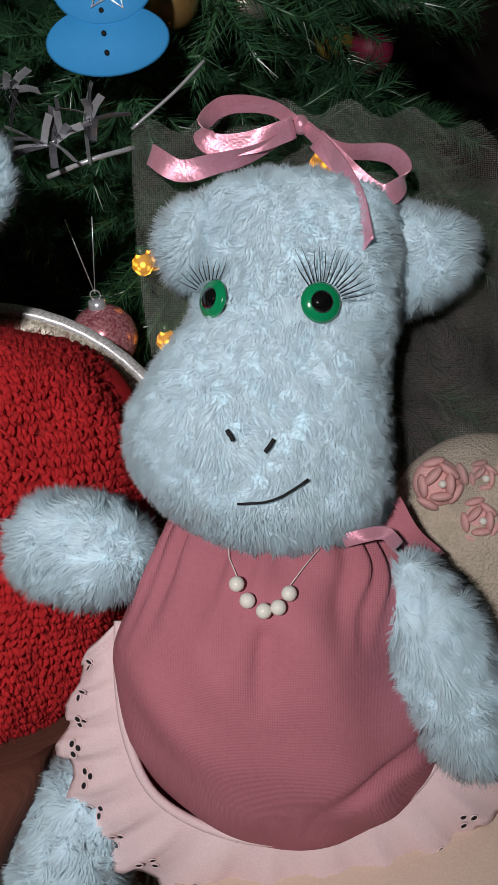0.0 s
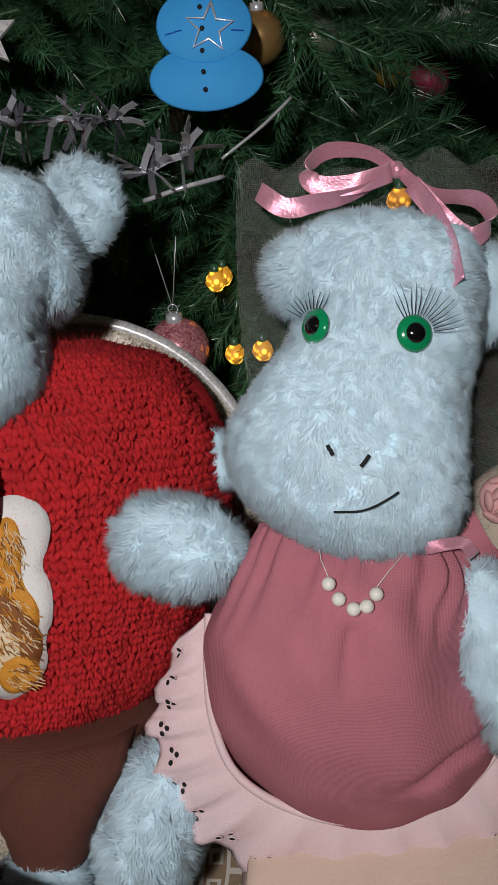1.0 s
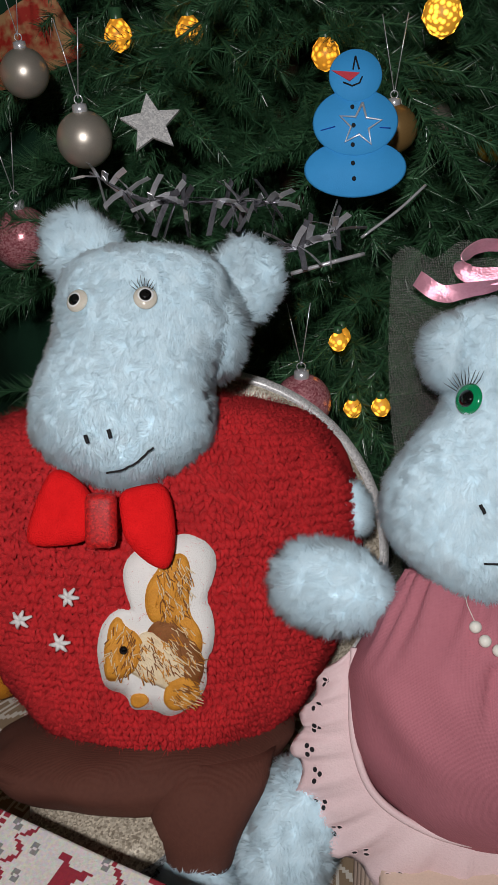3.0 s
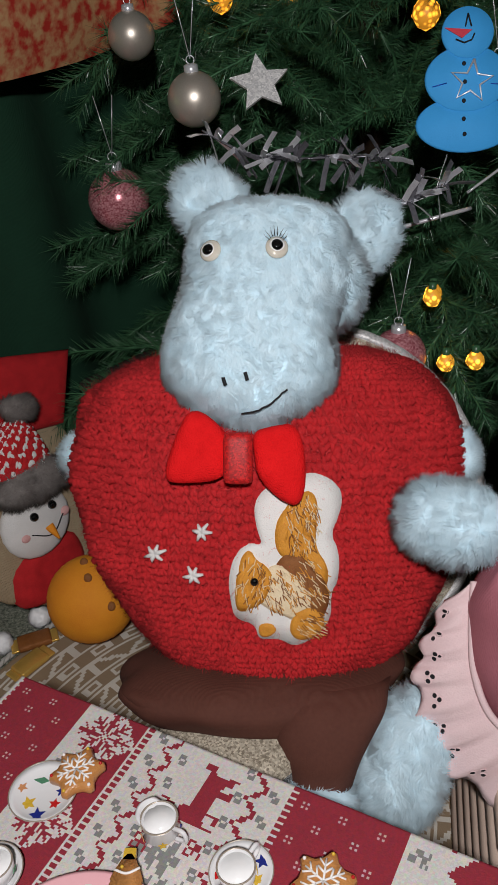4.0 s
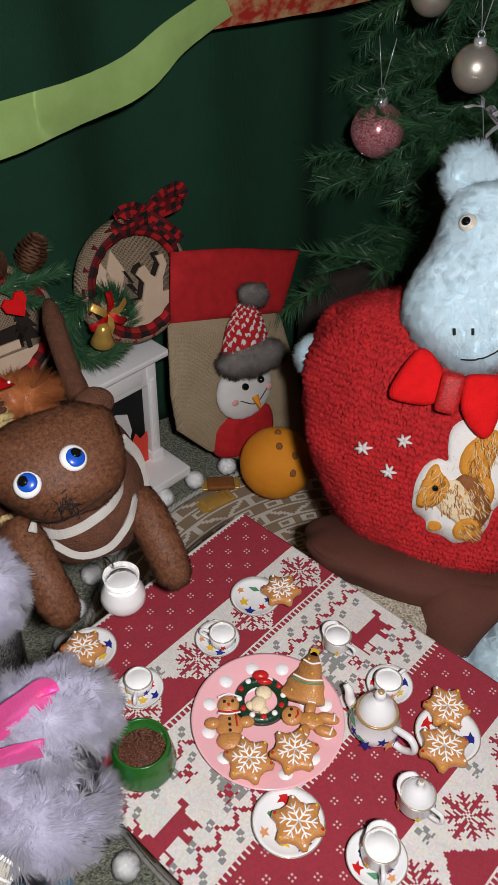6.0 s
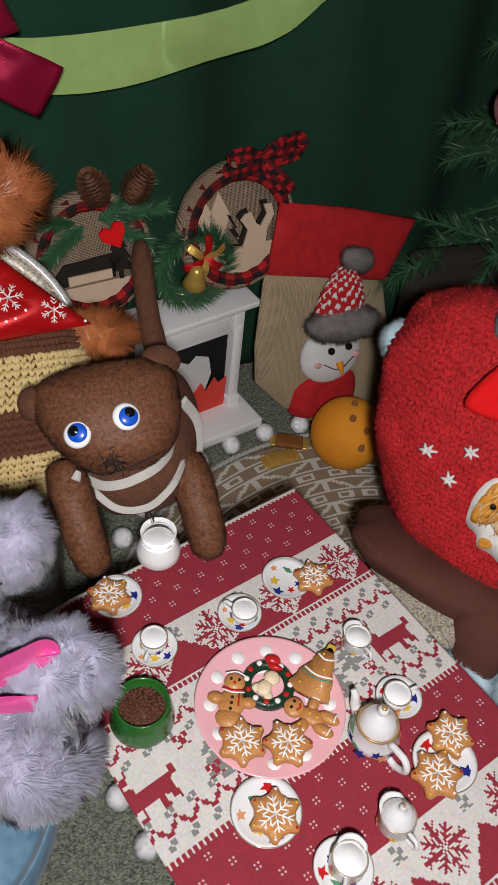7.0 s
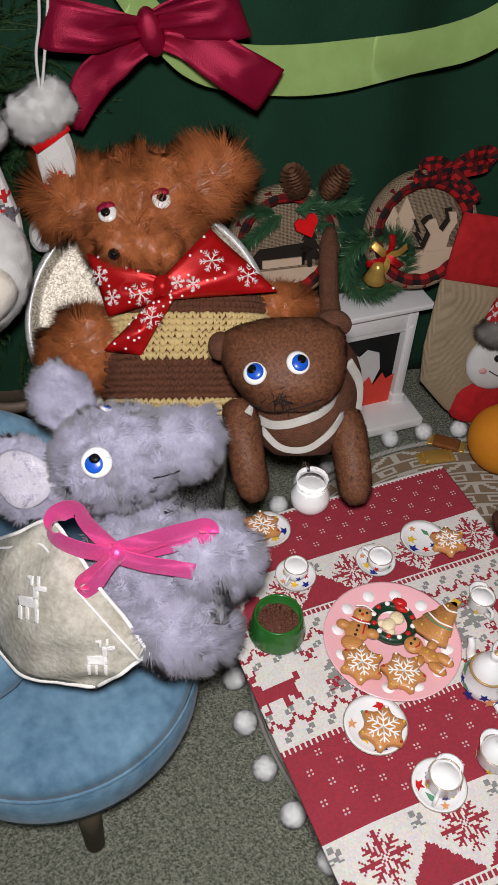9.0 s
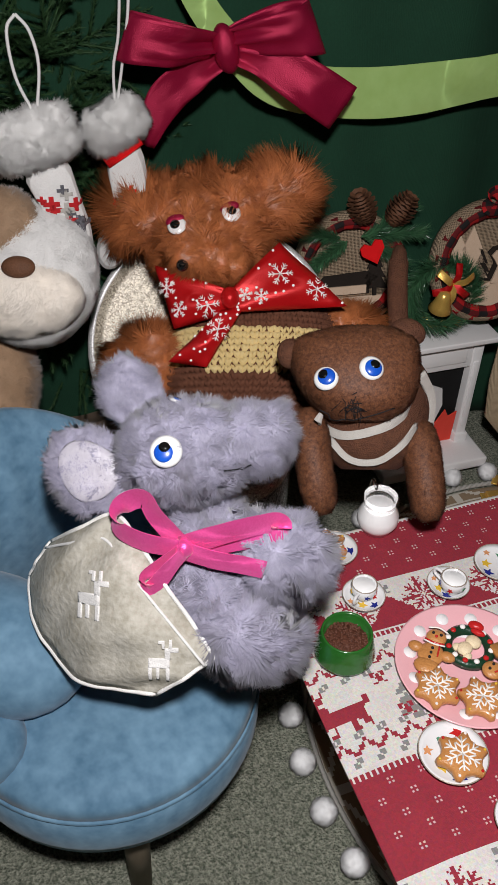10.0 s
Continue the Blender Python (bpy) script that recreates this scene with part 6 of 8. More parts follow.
def fireplace():
    t = thing("toy_fireplace", "white painted toy fireplace with card flames", "toy fireplace", FP)
    W, H = 0.078, 0.222
    M = lambda lo, hi, b=0.0015: box(bmesh.new(), lo, hi, b)
    part("hearth", M((-W - 0.012, 0, -0.03), (W + 0.016, 0.018, 0.075), 0.003), WHITE_PAINT, t)
    for s in (-1, 1):
        x0, x1 = sorted((s * W, s * (W - 0.017)))
        part("pilaster", M((x0, 0.014, -0.03), (x1, H - 0.012, 0.022)), WHITE_PAINT, t)
        part("plinth", M((x0 - 0.003, 0.014, -0.03), (x1 + 0.003, 0.034, 0.026)), WHITE_PAINT, t)
        part("panel_moulding", M((x0 + 0.0045, 0.050, 0.0215), (x1 - 0.0045, 0.175, 0.0245), 0.001), WHITE_PAINT, t)
    part("lintel", M((-W + 0.017, 0.165, -0.03), (W - 0.017, H - 0.012, 0.020)), WHITE_PAINT, t)
    part("lintel_moulding", M((-W + 0.028, 0.176, 0.0195), (W - 0.028, H - 0.019, 0.0225), 0.001), WHITE_PAINT, t)
    part("cornice", M((-W - 0.006, H - 0.012, -0.03), (W + 0.006, H - 0.006, 0.030), 0.002), WHITE_PAINT, t)
    part("mantel_shelf", M((-W - 0.014, H - 0.006, -0.03), (W + 0.014, H + 0.003, 0.040), 0.002), WHITE_PAINT, t)
    part("firebox", M((-W + 0.017, 0.014, 0.002), (W - 0.017, 0.165, 0.006), 0), SOOT, t)
    fl = [(x, 0.014 + (y - 0.014) * 1.5) for x, y in [(-0.040, 0.014), (0.040, 0.014), (0.042, 0.055), (0.028, 0.050), (0.020, 0.060), (0.006, 0.044), (-0.004, 0.058), (-0.018, 0.046), (-0.032, 0.060), (-0.040, 0.048)]]
    part("card_flame", plate_of(bmesh.new(), fl, 0.002, pose(0.016, 0, 0.014)), RED_CARD, t, "red card flames", smooth=False)
    sm = [(x, y * 1.45) for x, y in [(-0.045, 0.04), (0.012, 0.04), (0.022, 0.062), (0.016, 0.085), (-0.005, 0.092), (-0.018, 0.084), (-0.040, 0.094), (-0.052, 0.07)]]
    part("card_smoke", plate_of(bmesh.new(), sm, 0.002, pose(0.010, 0, 0.009)), GREY_CARD, t, "pale grey card smoke", smooth=False)


fireplace()


def needle_mesh(name, spine, n, length, width, mat, seed, spread=1.0, stem=0.0015, twigs=0):
    """A stem with needles all round it."""
    rng = np.random.RandomState(seed)
    sp = np.array([tuple(p) for p in spine])
    lines = [sp]
    for k in range(twigs):
        f = 0.15 + 0.75 * (k + rng.rand()) / twigs
        i = int(f * (len(sp) - 1))
        d = sp[min(i + 1, len(sp) - 1)] - sp[max(i - 1, 0)]
        d /= np.linalg.norm(d)
        s = np.cross(d, rng.randn(3) * 0.35 + np.array([0, 0, 1.0]))
        s /= np.linalg.norm(s)
        s *= 1 if k % 2 else -1
        L = np.linalg.norm(sp[-1] - sp[0]) * 0.38 * (1.1 - f) + 0.03
        lines.append(np.array([sp[i] + (d * 0.75 + s * 0.8 + np.array([0, 0, -0.12])) * L * q for q in np.linspace(0, 1, 6)]))
    bm = bmesh.new()
    for l in lines:
        tube(bm, l, [stem * (1.15 - 0.8 * i / len(l)) for i in range(len(l))], 5)
    tot = [np.linalg.norm(np.diff(l, axis=0), axis=1).sum() for l in lines]
    verts, faces = [], []
    for l, tl in zip(lines, tot):
        c = int(n * tl / sum(tot))
        f = rng.rand(c) * (len(l) - 1.001)
        i = f.astype(int)
        p = l[i] + (l[i + 1] - l[i]) * (f - i)[:, None]
        d = l[i + 1] - l[i]
        d /= np.linalg.norm(d, axis=1, keepdims=True) + 1e-9
        r = rng.randn(c, 3)
        r -= d * (r * d).sum(1, keepdims=True)
        r /= np.linalg.norm(r, axis=1, keepdims=True)
        w = d * 0.75 + r * spread * (0.6 + 0.4 * rng.rand(c, 1))
        w /= np.linalg.norm(w, axis=1, keepdims=True)
        s = np.cross(w, rng.randn(c, 3))
        s /= np.linalg.norm(s, axis=1, keepdims=True)
        ln = length * (0.65 + 0.5 * rng.rand(c, 1))
        base = len(verts)
        vs = np.stack([p - s * width / 2, p + s * width / 2, p + w * ln], 1).reshape(-1, 3)
        verts += list(vs)
        faces += [(base + 3 * k, base + 3 * k + 1, base + 3 * k + 2) for k in range(c)]
    me = bpy.data.meshes.new(name)
    bm.to_mesh(me)
    bm.free()
    v0 = [tuple(v.co) for v in me.vertices]
    f0 = [tuple(q.vertices) for q in me.polygons]
    return mesh_of(name, v0 + verts, f0 + [tuple(i + len(v0) for i in q) for q in faces], mat)


def round_sign(m, r, label, left):
    """A round burlap hoop with plaid ribbon and wooden cut-outs, local z to the viewer."""
    t = thing("round_sign", label, "christmas decoration", m, "round burlap signs")
    part("rope_rim", lathe(bmesh.new(), [(r * 0.84, 0.012), (r * 0.90, 0.020), (r * 0.98, 0.014), (r, 0.0), (r * 0.96, -0.010), (r * 0.86, -0.006)], 60), BURLAP, t)
    part("board", lathe(bmesh.new(), [(0, 0.004), (r * 0.85, 0.004), (r * 0.85, -0.006), (0, -0.006)], 48), BURLAP, t)
    n = 64
    verts, faces, cols = [], [], []
    for i in range(n + 1):
        a = 2 * math.pi * i / n
        for k in range(7):
            rr = r * (0.72 + 0.24 * k / 6)
            verts.append((rr * math.cos(a), rr * math.sin(a), 0.0215 - 0.008 * abs(k - 3) / 3 + 0.0015 * math.sin(i * 1.7)))
    for i in range(n):
        for k in range(6):
            faces.append((i * 7 + k, (i + 1) * 7 + k, (i + 1) * 7 + k + 1, i * 7 + k + 1))
            q = ((i // 2) % 2) + ((k // 2) % 2)
            cols += [*((0.45, 0.012, 0.014), (0.12, 0.006, 0.008), (0.012, 0.010, 0.010))[q], 1.0] * 4
    me = mesh_of("plaid_ribbon", verts, faces, PATTERN)
    me.color_attributes.new("pattern", "FLOAT_COLOR", "CORNER").data.foreach_set("color", cols)
    ob = part("plaid_ribbon", me, None, t, "red and black plaid ribbon")
    s = ob.modifiers.new("thickness", "SOLIDIFY")
    s.thickness = 0.001
    sh = lambda name, ol, z, mat, sc=r: part(name, plate_of(bmesh.new(), [(x * sc, y * sc) for x, y in ol], 0.003, pose(0, 0, z)), mat, t, smooth=False)
    tree_ol = lambda x, y, s: [(x + s * u, y + s * v) for u, v in ((-0.05, 0), (0.05, 0), (0.05, 0.2), (0.34, 0.15), (0.16, 0.45), (0.28, 0.42), (0.12, 0.7), (0.2, 0.68), (0, 1.1), (-0.2, 0.68), (-0.12, 0.7), (-0.28, 0.42), (-0.16, 0.45), (-0.34, 0.15), (-0.05, 0.2))]
    if left:
        ground = [(-0.7, -0.45), (0.7, -0.45), (0.55, -0.66), (0, -0.82), (-0.55, -0.66)]
        sh("wood_ground", ground, 0.004, WOOD)
        house = [(-0.5, -0.4), (0.35, -0.4), (0.35, -0.28), (0.5, -0.12), (0.3, -0.02), (-0.45, -0.06), (-0.6, -0.22)]
        sh("wood_cabin", house, 0.006, CHAR)
        sh("wood_cabin_front", [(-0.42, -0.38), (0.28, -0.38), (0.28, -0.24), (-0.42, -0.24)], 0.010, WOOD)
        sh("wood_fir", tree_ol(0.45, -0.45, 0.7), 0.006, CHAR)
    else:
        ground = [(-0.75, -0.3), (-0.2, -0.42), (0.2, -0.30), (0.74, -0.35), (0.5, -0.68), (0, -0.83), (-0.5, -0.68)]
        sh("wood_ground", ground, 0.004, WOOD)
        for x, y, s in ((-0.52, -0.35, 0.75), (-0.3, -0.4, 0.9), (-0.12, -0.4, 0.55)):
            sh("wood_fir", tree_ol(x, y, s), 0.006, WOOD if s > 0.7 else CHAR)
        sq = [(0.05, -0.35), (0.45, -0.35), (0.5, -0.1), (0.62, 0.1), (0.58, 0.28), (0.45, 0.28), (0.5, 0.12), (0.38, -0.05), (0.3, 0.02), (0.22, 0.2), (0.12, 0.18), (0.04, 0.1), (0.1, 0.02), (0.16, -0.08)]
        # a shifted black copy under the squirrel stands in for its cast shadow
        sh("squirrel_cast_shadow", [(x - 0.05, y + 0.05) for x, y in sq], 0.004, CHAR)
        sh("wood_squirrel", sq, 0.009, WOOD)
    return t


def sign_pose(c, lean):
    return basis((0.431, 0.902, 0), Vector((-0.902 * lean, 0.431 * lean, 1)), c)


SIGN_A, SIGN_B = Vector((-0.8520, 0.3620, 0.2830)), Vector((-0.7645, 0.5508, 0.2786))
ta = round_sign(sign_pose(SIGN_A, 0.25), 0.082, "round burlap sign with cabin cut-out, pine cones and fir sprig", True)
tb = round_sign(sign_pose(SIGN_B, 0.25), 0.088, "round burlap sign with squirrel and fir cut-outs and plaid bow", False)


def cone(bm_parent, c, axis, size, name="pine_cone"):
    q = Vector(axis).to_track_quat("Z", "Y").to_matrix().to_4x4()
    q.translation = c
    bm = bmesh.new()
    lathe(bm, [(0, 0), (size * 0.22, size * 0.15), (size * 0.26, size * 0.5), (size * 0.1, size), (0, size * 1.02)], 12)
    for k in range(11):
        z = size * (0.05 + 0.088 * k)
        rr = size * 0.40 * math.sin(math.pi * (0.22 + 0.66 * k / 11))
        for i in range(8):
            a = 2 * math.pi * (i + 0.5 * (k % 2)) / 8
            d = Vector((math.cos(a), math.sin(a), 0))
            s = Vector((-math.sin(a), math.cos(a), 0)) * size * 0.11
            o = Vector((0, 0, z))
            v = [bm.verts.new(o + d * rr * 0.4 - s), bm.verts.new(o + d * rr * 0.4 + s), bm.verts.new(o + d * rr + s * 0.8 + Vector((0, 0, size * 0.10))), bm.verts.new(o + d * rr * 1.08 + Vector((0, 0, size * 0.13))), bm.verts.new(o + d * rr - s * 0.8 + Vector((0, 0, size * 0.10)))]
            bm.faces.new(v)
    return part(name, bm, CONE, bm_parent, m=q)


for c, ax in (((0.018, 0.066, 0.024), (-0.4, 0.9, 0.3)), ((0.048, 0.062, 0.024), (0.5, 0.8, 0.3))):
    cone(ta, c, ax, 0.048)
for k, (a, b) in enumerate((((-0.02, 0.05, 0.024), (-0.085, 0.062, 0.026)), ((0.01, 0.05, 0.024), (0.095, 0.05, 0.03)), ((-0.01, 0.045, 0.024), (-0.06, 0.015, 0.03)), ((0.02, 0.05, 0.026), (0.08, 0.085, 0.02)), ((0.02, 0.045, 0.026), (0.07, 0.01, 0.034)))):
    a, b = Vector(a), Vector(b)
    part("fir_sprig", needle_mesh("fir_sprig", [a.lerp(b, i / 6) for i in range(7)], 1000, 0.020, 0.0011, NEEDLE, 60 + k, 0.9), None, ta)
heart = [(0, -0.018), (0.016, 0.0), (0.016, 0.010), (0.008, 0.014), (0, 0.008), (-0.008, 0.014), (-0.016, 0.010), (-0.016, 0.0)]
part("felt_heart", plate_of(bmesh.new(), heart, 0.004, pose(0.022, 0.032, 0.036, 0, 0, 20)), RED_FELT, ta, "red felt heart", smooth=False)


def plaid_bow(parent, c):
    for name, pts in (("bow_loop", [(0, 0, 0), (-0.025, 0.016, 0.012), (-0.045, 0.012, 0.008), (-0.042, -0.006, 0.006), (0, 0, 0.004)]), ("bow_loop", [(0, 0, 0), (0.022, 0.020, 0.012), (0.050, 0.024, 0.010), (0.052, 0.006, 0.006), (0, 0, 0.004)]), ("bow_tail", [(0, 0, 0), (0.022, -0.022, 0.010), (0.040, -0.045, 0.006)])):
        pts = [Vector(c) + Vector(p) for p in curve_pts(pts, 6)]
        me = bpy.data.meshes.new(name)
        bm = strip(bmesh.new(), pts, 0.022, (0.1, 1, 0.4))
        bm.to_mesh(me)
        bm.free()
        me.materials.append(PATTERN)
        lay = me.color_attributes.new("pattern", "FLOAT_COLOR", "CORNER")
        cols = []
        for p in me.polygons:
            q = (int(p.center.x * 130 + 50) % 2) + (int(p.center.y * 130 + 50) % 2)
            cols += [*((0.45, 0.012, 0.014), (0.12, 0.006, 0.008), (0.012, 0.010, 0.010))[q], 1.0] * p.loop_total
        lay.data.foreach_set("color", cols)
        part(name, me, None, parent, "red and black plaid bow")


plaid_bow(tb, (0.028, 0.085, 0.026))


def bell_wreath():
    m = sign_pose(Vector((-0.7780, 0.4830, 0.2380)), 0.1) @ Matrix.Scale(1.05, 4)
    t = thing("small_wreath", "small green tinsel wreath with gold bell and red bow", "wreath", m)
    R = 0.045
    ring = [(R * math.cos(a), R * math.sin(a), 0) for a in [2 * math.pi * i / 30 for i in range(31)]]
    part("garland", needle_mesh("garland", ring, 5200, 0.024, 0.0014, NEEDLE, 71, 1.3), None, t)
    part("gold_tinsel", needle_mesh("gold_tinsel", ring[17:29], 160, 0.017, 0.0010, GOLD, 72, 1.3), None, t)
    part("bell", lathe(bmesh.new(), [(0, 0.020), (0.007, 0.018), (0.010, 0.008), (0.012, -0.002), (0.0165, -0.010), (0.015, -0.011), (0.010, -0.002), (0, 0.004)], 24, pose(-0.010, 0.000, 0.024, -70, 0, 0)), GOLD, t)
    for k in range(6):
        a = radians(20 + 60 * k)
        d = Vector((math.cos(a), math.sin(a), 0))
        o = Vector((0.004, 0.024, 0.020))
        pts = curve_pts([o, o + d * 0.014 + Vector((0, 0, 0.008)), o + d * 0.030 + Vector((0, 0, 0.001))], 5)
        part("ribbon_petal", strip(bmesh.new(), pts, 0.010, Vector((-d.y, d.x, 0.2)), 0.0005), RED_GLOSS if k % 2 else GOLD, t)


bell_wreath()


def stocking():
    m = basis((0.431, 0.902, 0), Vector((-0.25, 0.12, 1)), (-0.6229, 0.6339, 0.0949))
    inv = m.inverted()
    t = thing("christmas_stocking", "jute stocking with red cuff and fleece snowman, leaning upright", "stocking", Matrix.Translation((-0.015, 0.022, -0.014)) @ m @ Matrix.Scale(1.025, 4))
    L = lambda p: (inv @ Vector(p)).to_tuple()
    P = lambda pts: [L(p)[:2] for p in pts]
    body = P([(-0.6964, 0.5473, 0.2274), (-0.6122, 0.7258, 0.1743), (-0.5820, 0.7311, 0.0764), (-0.5470, 0.7277, -0.0671), (-0.5672, 0.6576, -0.0890), (-0.6343, 0.5428, 0.0139), (-0.6620, 0.5056, 0.0694), (-0.6745, 0.5143, 0.1243)])
    cuff = P([(-0.7132, 0.5818, 0.3149), (-0.6680, 0.6763, 0.2886), (-0.6122, 0.7860, 0.2485), (-0.6103, 0.7275, 0.1693), (-0.6552, 0.6312, 0.1990), (-0.6956, 0.5466, 0.2246)])

    def pillow(ol, h, z):
        bm = bmesh.new()
        cx, cy = sum(p[0] for p in ol) / len(ol), sum(p[1] for p in ol) / len(ol)
        prev = None
        for f, q in ((1.0, -0.004), (1.0, 0.0), (0.95, 0.5 * h), (0.8, 0.85 * h), (0.5, h), (0.2, h)):
            row = [bm.verts.new((cx + (x - cx) * f, cy + (y - cy) * f, z + q)) for x, y in ol]
            if prev:
                for i in range(len(row)):
                    bm.faces.new((prev[i], prev[(i + 1) % len(row)], row[(i + 1) % len(row)], row[i]))
            else:
                bm.faces.new(row[::-1])
            prev = row
        bm.faces.new(prev)
        return bm

    part("jute_leg", pillow(body, 0.012, 0.0), JUTE, t)
    part("cuff", pillow(cuff, 0.010, 0.006), RED_WOOL, t, "deep red plush cuff")
    s = 0.00080
    c = Vector(L((-0.6087, 0.6056, 0.0993)))
    part("snowman_face", ell_bm(c, (0.052, 0.046, 0.018)), SNOW_WHITE, t)
    part("hat_brim", furry("hat_brim", ell_bm(Vector(L((-0.6169, 0.6231, 0.1477))) + Vector((0, 0, 0.016)), (0.056, 0.019, 0.020), (0, 0, -8)), 9000, 0.012, 0.0010, GREY_FUR, (0, -0.4, 0.2), 0.4, 60, 41), None, t)
    g = grid_loft(smooth_rings([(c.x + dx, c.y + y, c.z + 0.004, rx, rz) for dx, y, rx, rz in ((0.010, 0.050, 0.040, 0.018), (0.014, 0.080, 0.036, 0.018), (0.020, 0.110, 0.024, 0.013), (0.026, 0.130, 0.010, 0.008))], 4), 30)
    hat = part("hat", loft_mesh("hat", g, RED_WOOL), None, t)
    tagged(part("knit_stitches", knit("knit_stitches", g, 13, 26, 0.004, [RED_WOOL, SNOW_WHITE], lambda u, v: 1 if (int(u * 13) + int(v * 26)) % 3 == 0 else 0), None, hat), kind="stuff")
    part("hat_tassel", furry("hat_tassel", ell_bm((c.x + 0.036, c.y + 0.140, c.z + 0.01), (0.022, 0.012, 0.010), (0, 0, -25)), 3000, 0.010, 0.001, GREY_FUR, (0.4, -0.2, 0), 0.4, 60, 42), None, t)
    part("scarf", pillow(round_outline([(c.x - 0.052, c.y - 0.035), (c.x + 0.05, c.y - 0.035), (c.x + 0.062, c.y - 0.075), (c.x + 0.045, c.y - 0.120), (c.x - 0.045, c.y - 0.110), (c.x - 0.066, c.y - 0.085)], 2), 0.016, 0.004), RED_WOOL, t)
    for dx in (-0.010, 0.020):
        part("bead_eye", ell_bm((c.x + dx, c.y + 0.013, c.z + 0.018), 0.0058, seg=14, rings=9), BLACK, t)
    part("nose", lathe(bmesh.new(), [(0.006, 0), (0.005, 0.006), (0.0015, 0.020), (0, 0.021)], 12, pose(c.x + 0.004, c.y - 0.008, c.z + 0.018, 60, 0, 0)), ORANGE, t)
    for dx in (-0.028, 0.036):
        part("cheek", ell_bm((c.x + dx, c.y - 0.006, c.z + 0.013), (0.008, 0.006, 0.003)), ROSE, t)
    part("smile", tube(bmesh.new(), curve_pts([(c.x - 0.022, c.y - 0.006, c.z + 0.017), (c.x + 0.004, c.y - 0.020, c.z + 0.0185), (c.x + 0.030, c.y - 0.006, c.z + 0.017)], 5), 0.0008, 5), THREAD, t)


stocking()


def orange_toy():
    m = Matrix.Translation((-0.545, 0.575, 0.005)) @ (Vector((0.25, -0.75, 0.65)).to_track_quat("Z", "Y").to_matrix().to_4x4())
    t = thing("felt_orange", "stuffed orange felt mandarin with brown spot eyes", "soft toy", m)
    part("body", ell_bm((0, 0, 0), (0.056, 0.056, 0.048), (0, 0, 0), 32, 20), ORANGE, t)
    for x, y in ((0.004, 0.026), (0.028, 0.014), (0.027, -0.012), (0.0, 0.046)):
        z = 0.048 * math.sqrt(max(0.05, 1 - (x * x + y * y) / 0.00314))
        part("spot", ell_bm((x, y, z), (0.0052, 0.006, 0.003)), EMB_BROWN, t)


orange_toy()


# ---- ribbon and bow over the backdrop ----
def green_ribbon():
    pts = curve_pts([(-0.9407, 0.1588, 0.6471), (-0.9185, 0.1823, 0.5982), (-0.8934, 0.2348, 0.5412), (-0.8638, 0.2966, 0.5217), (-0.8243, 0.3794, 0.5171), (-0.7749, 0.4826, 0.5289), (-0.7391, 0.5577, 0.5453), (-0.7055, 0.6278, 0.5850), (-0.6232, 0.8002, 0.6500)], 8)
    n = len(pts)
    w = [0.034 + 0.024 * min(1, max(0, (i - 10) / 12)) * (1 - 0.75 * max(0, (i - n + 30) / 30)) for i in range(n)]
    acr = [Vector((0.25 * math.sin(i * 0.35), 0.2 * math.sin(i * 0.35), 1)) for i in range(n)]
    ob = part("green_ribbon", strip(bmesh.new(), pts, w, acr, 0.0005), SATIN_GREEN, m=Matrix.Translation((0, 0, 0.008)))
    tagged(ob, "wide apple-green satin ribbon swagged across the backdrop", "ribbon")


green_ribbon()


def satin_panel(pts, width, across, pinch, seed):
    """A sheet of ribbon along pts, pleated where it runs into the knot."""
    verts, faces, k = [], [], 11
    n = len(pts)
    for i, p in enumerate(pts):
        d = (pts[min(i + 1, n - 1)] - pts[max(i - 1, 0)]).normalized()
        a = Vector(across) if across else Vector((-d.y, d.x, 0))
        a = a.normalized()
        if a.y < 0:
            a = -a
        for j in range(k):
            f = j / (k - 1) * 2 - 1
            pleat = pinch[i] * (0.007 * math.cos(f * 5.2 + seed) + 0.004 * math.sin(f * 9 + seed * 2))
            soft = 0.005 * noise.noise(Vector((i * 0.16, f * 1.1, seed * 3.7)))
            verts.append(p + a * (width[i] / 2 * f) + Vector((0, 0, pleat + soft)))
        if i:
            for j in range(k - 1):
                q = (i - 1) * k + j
                faces.append((q, q + 1, q + k + 1, q + k))
    return verts, faces


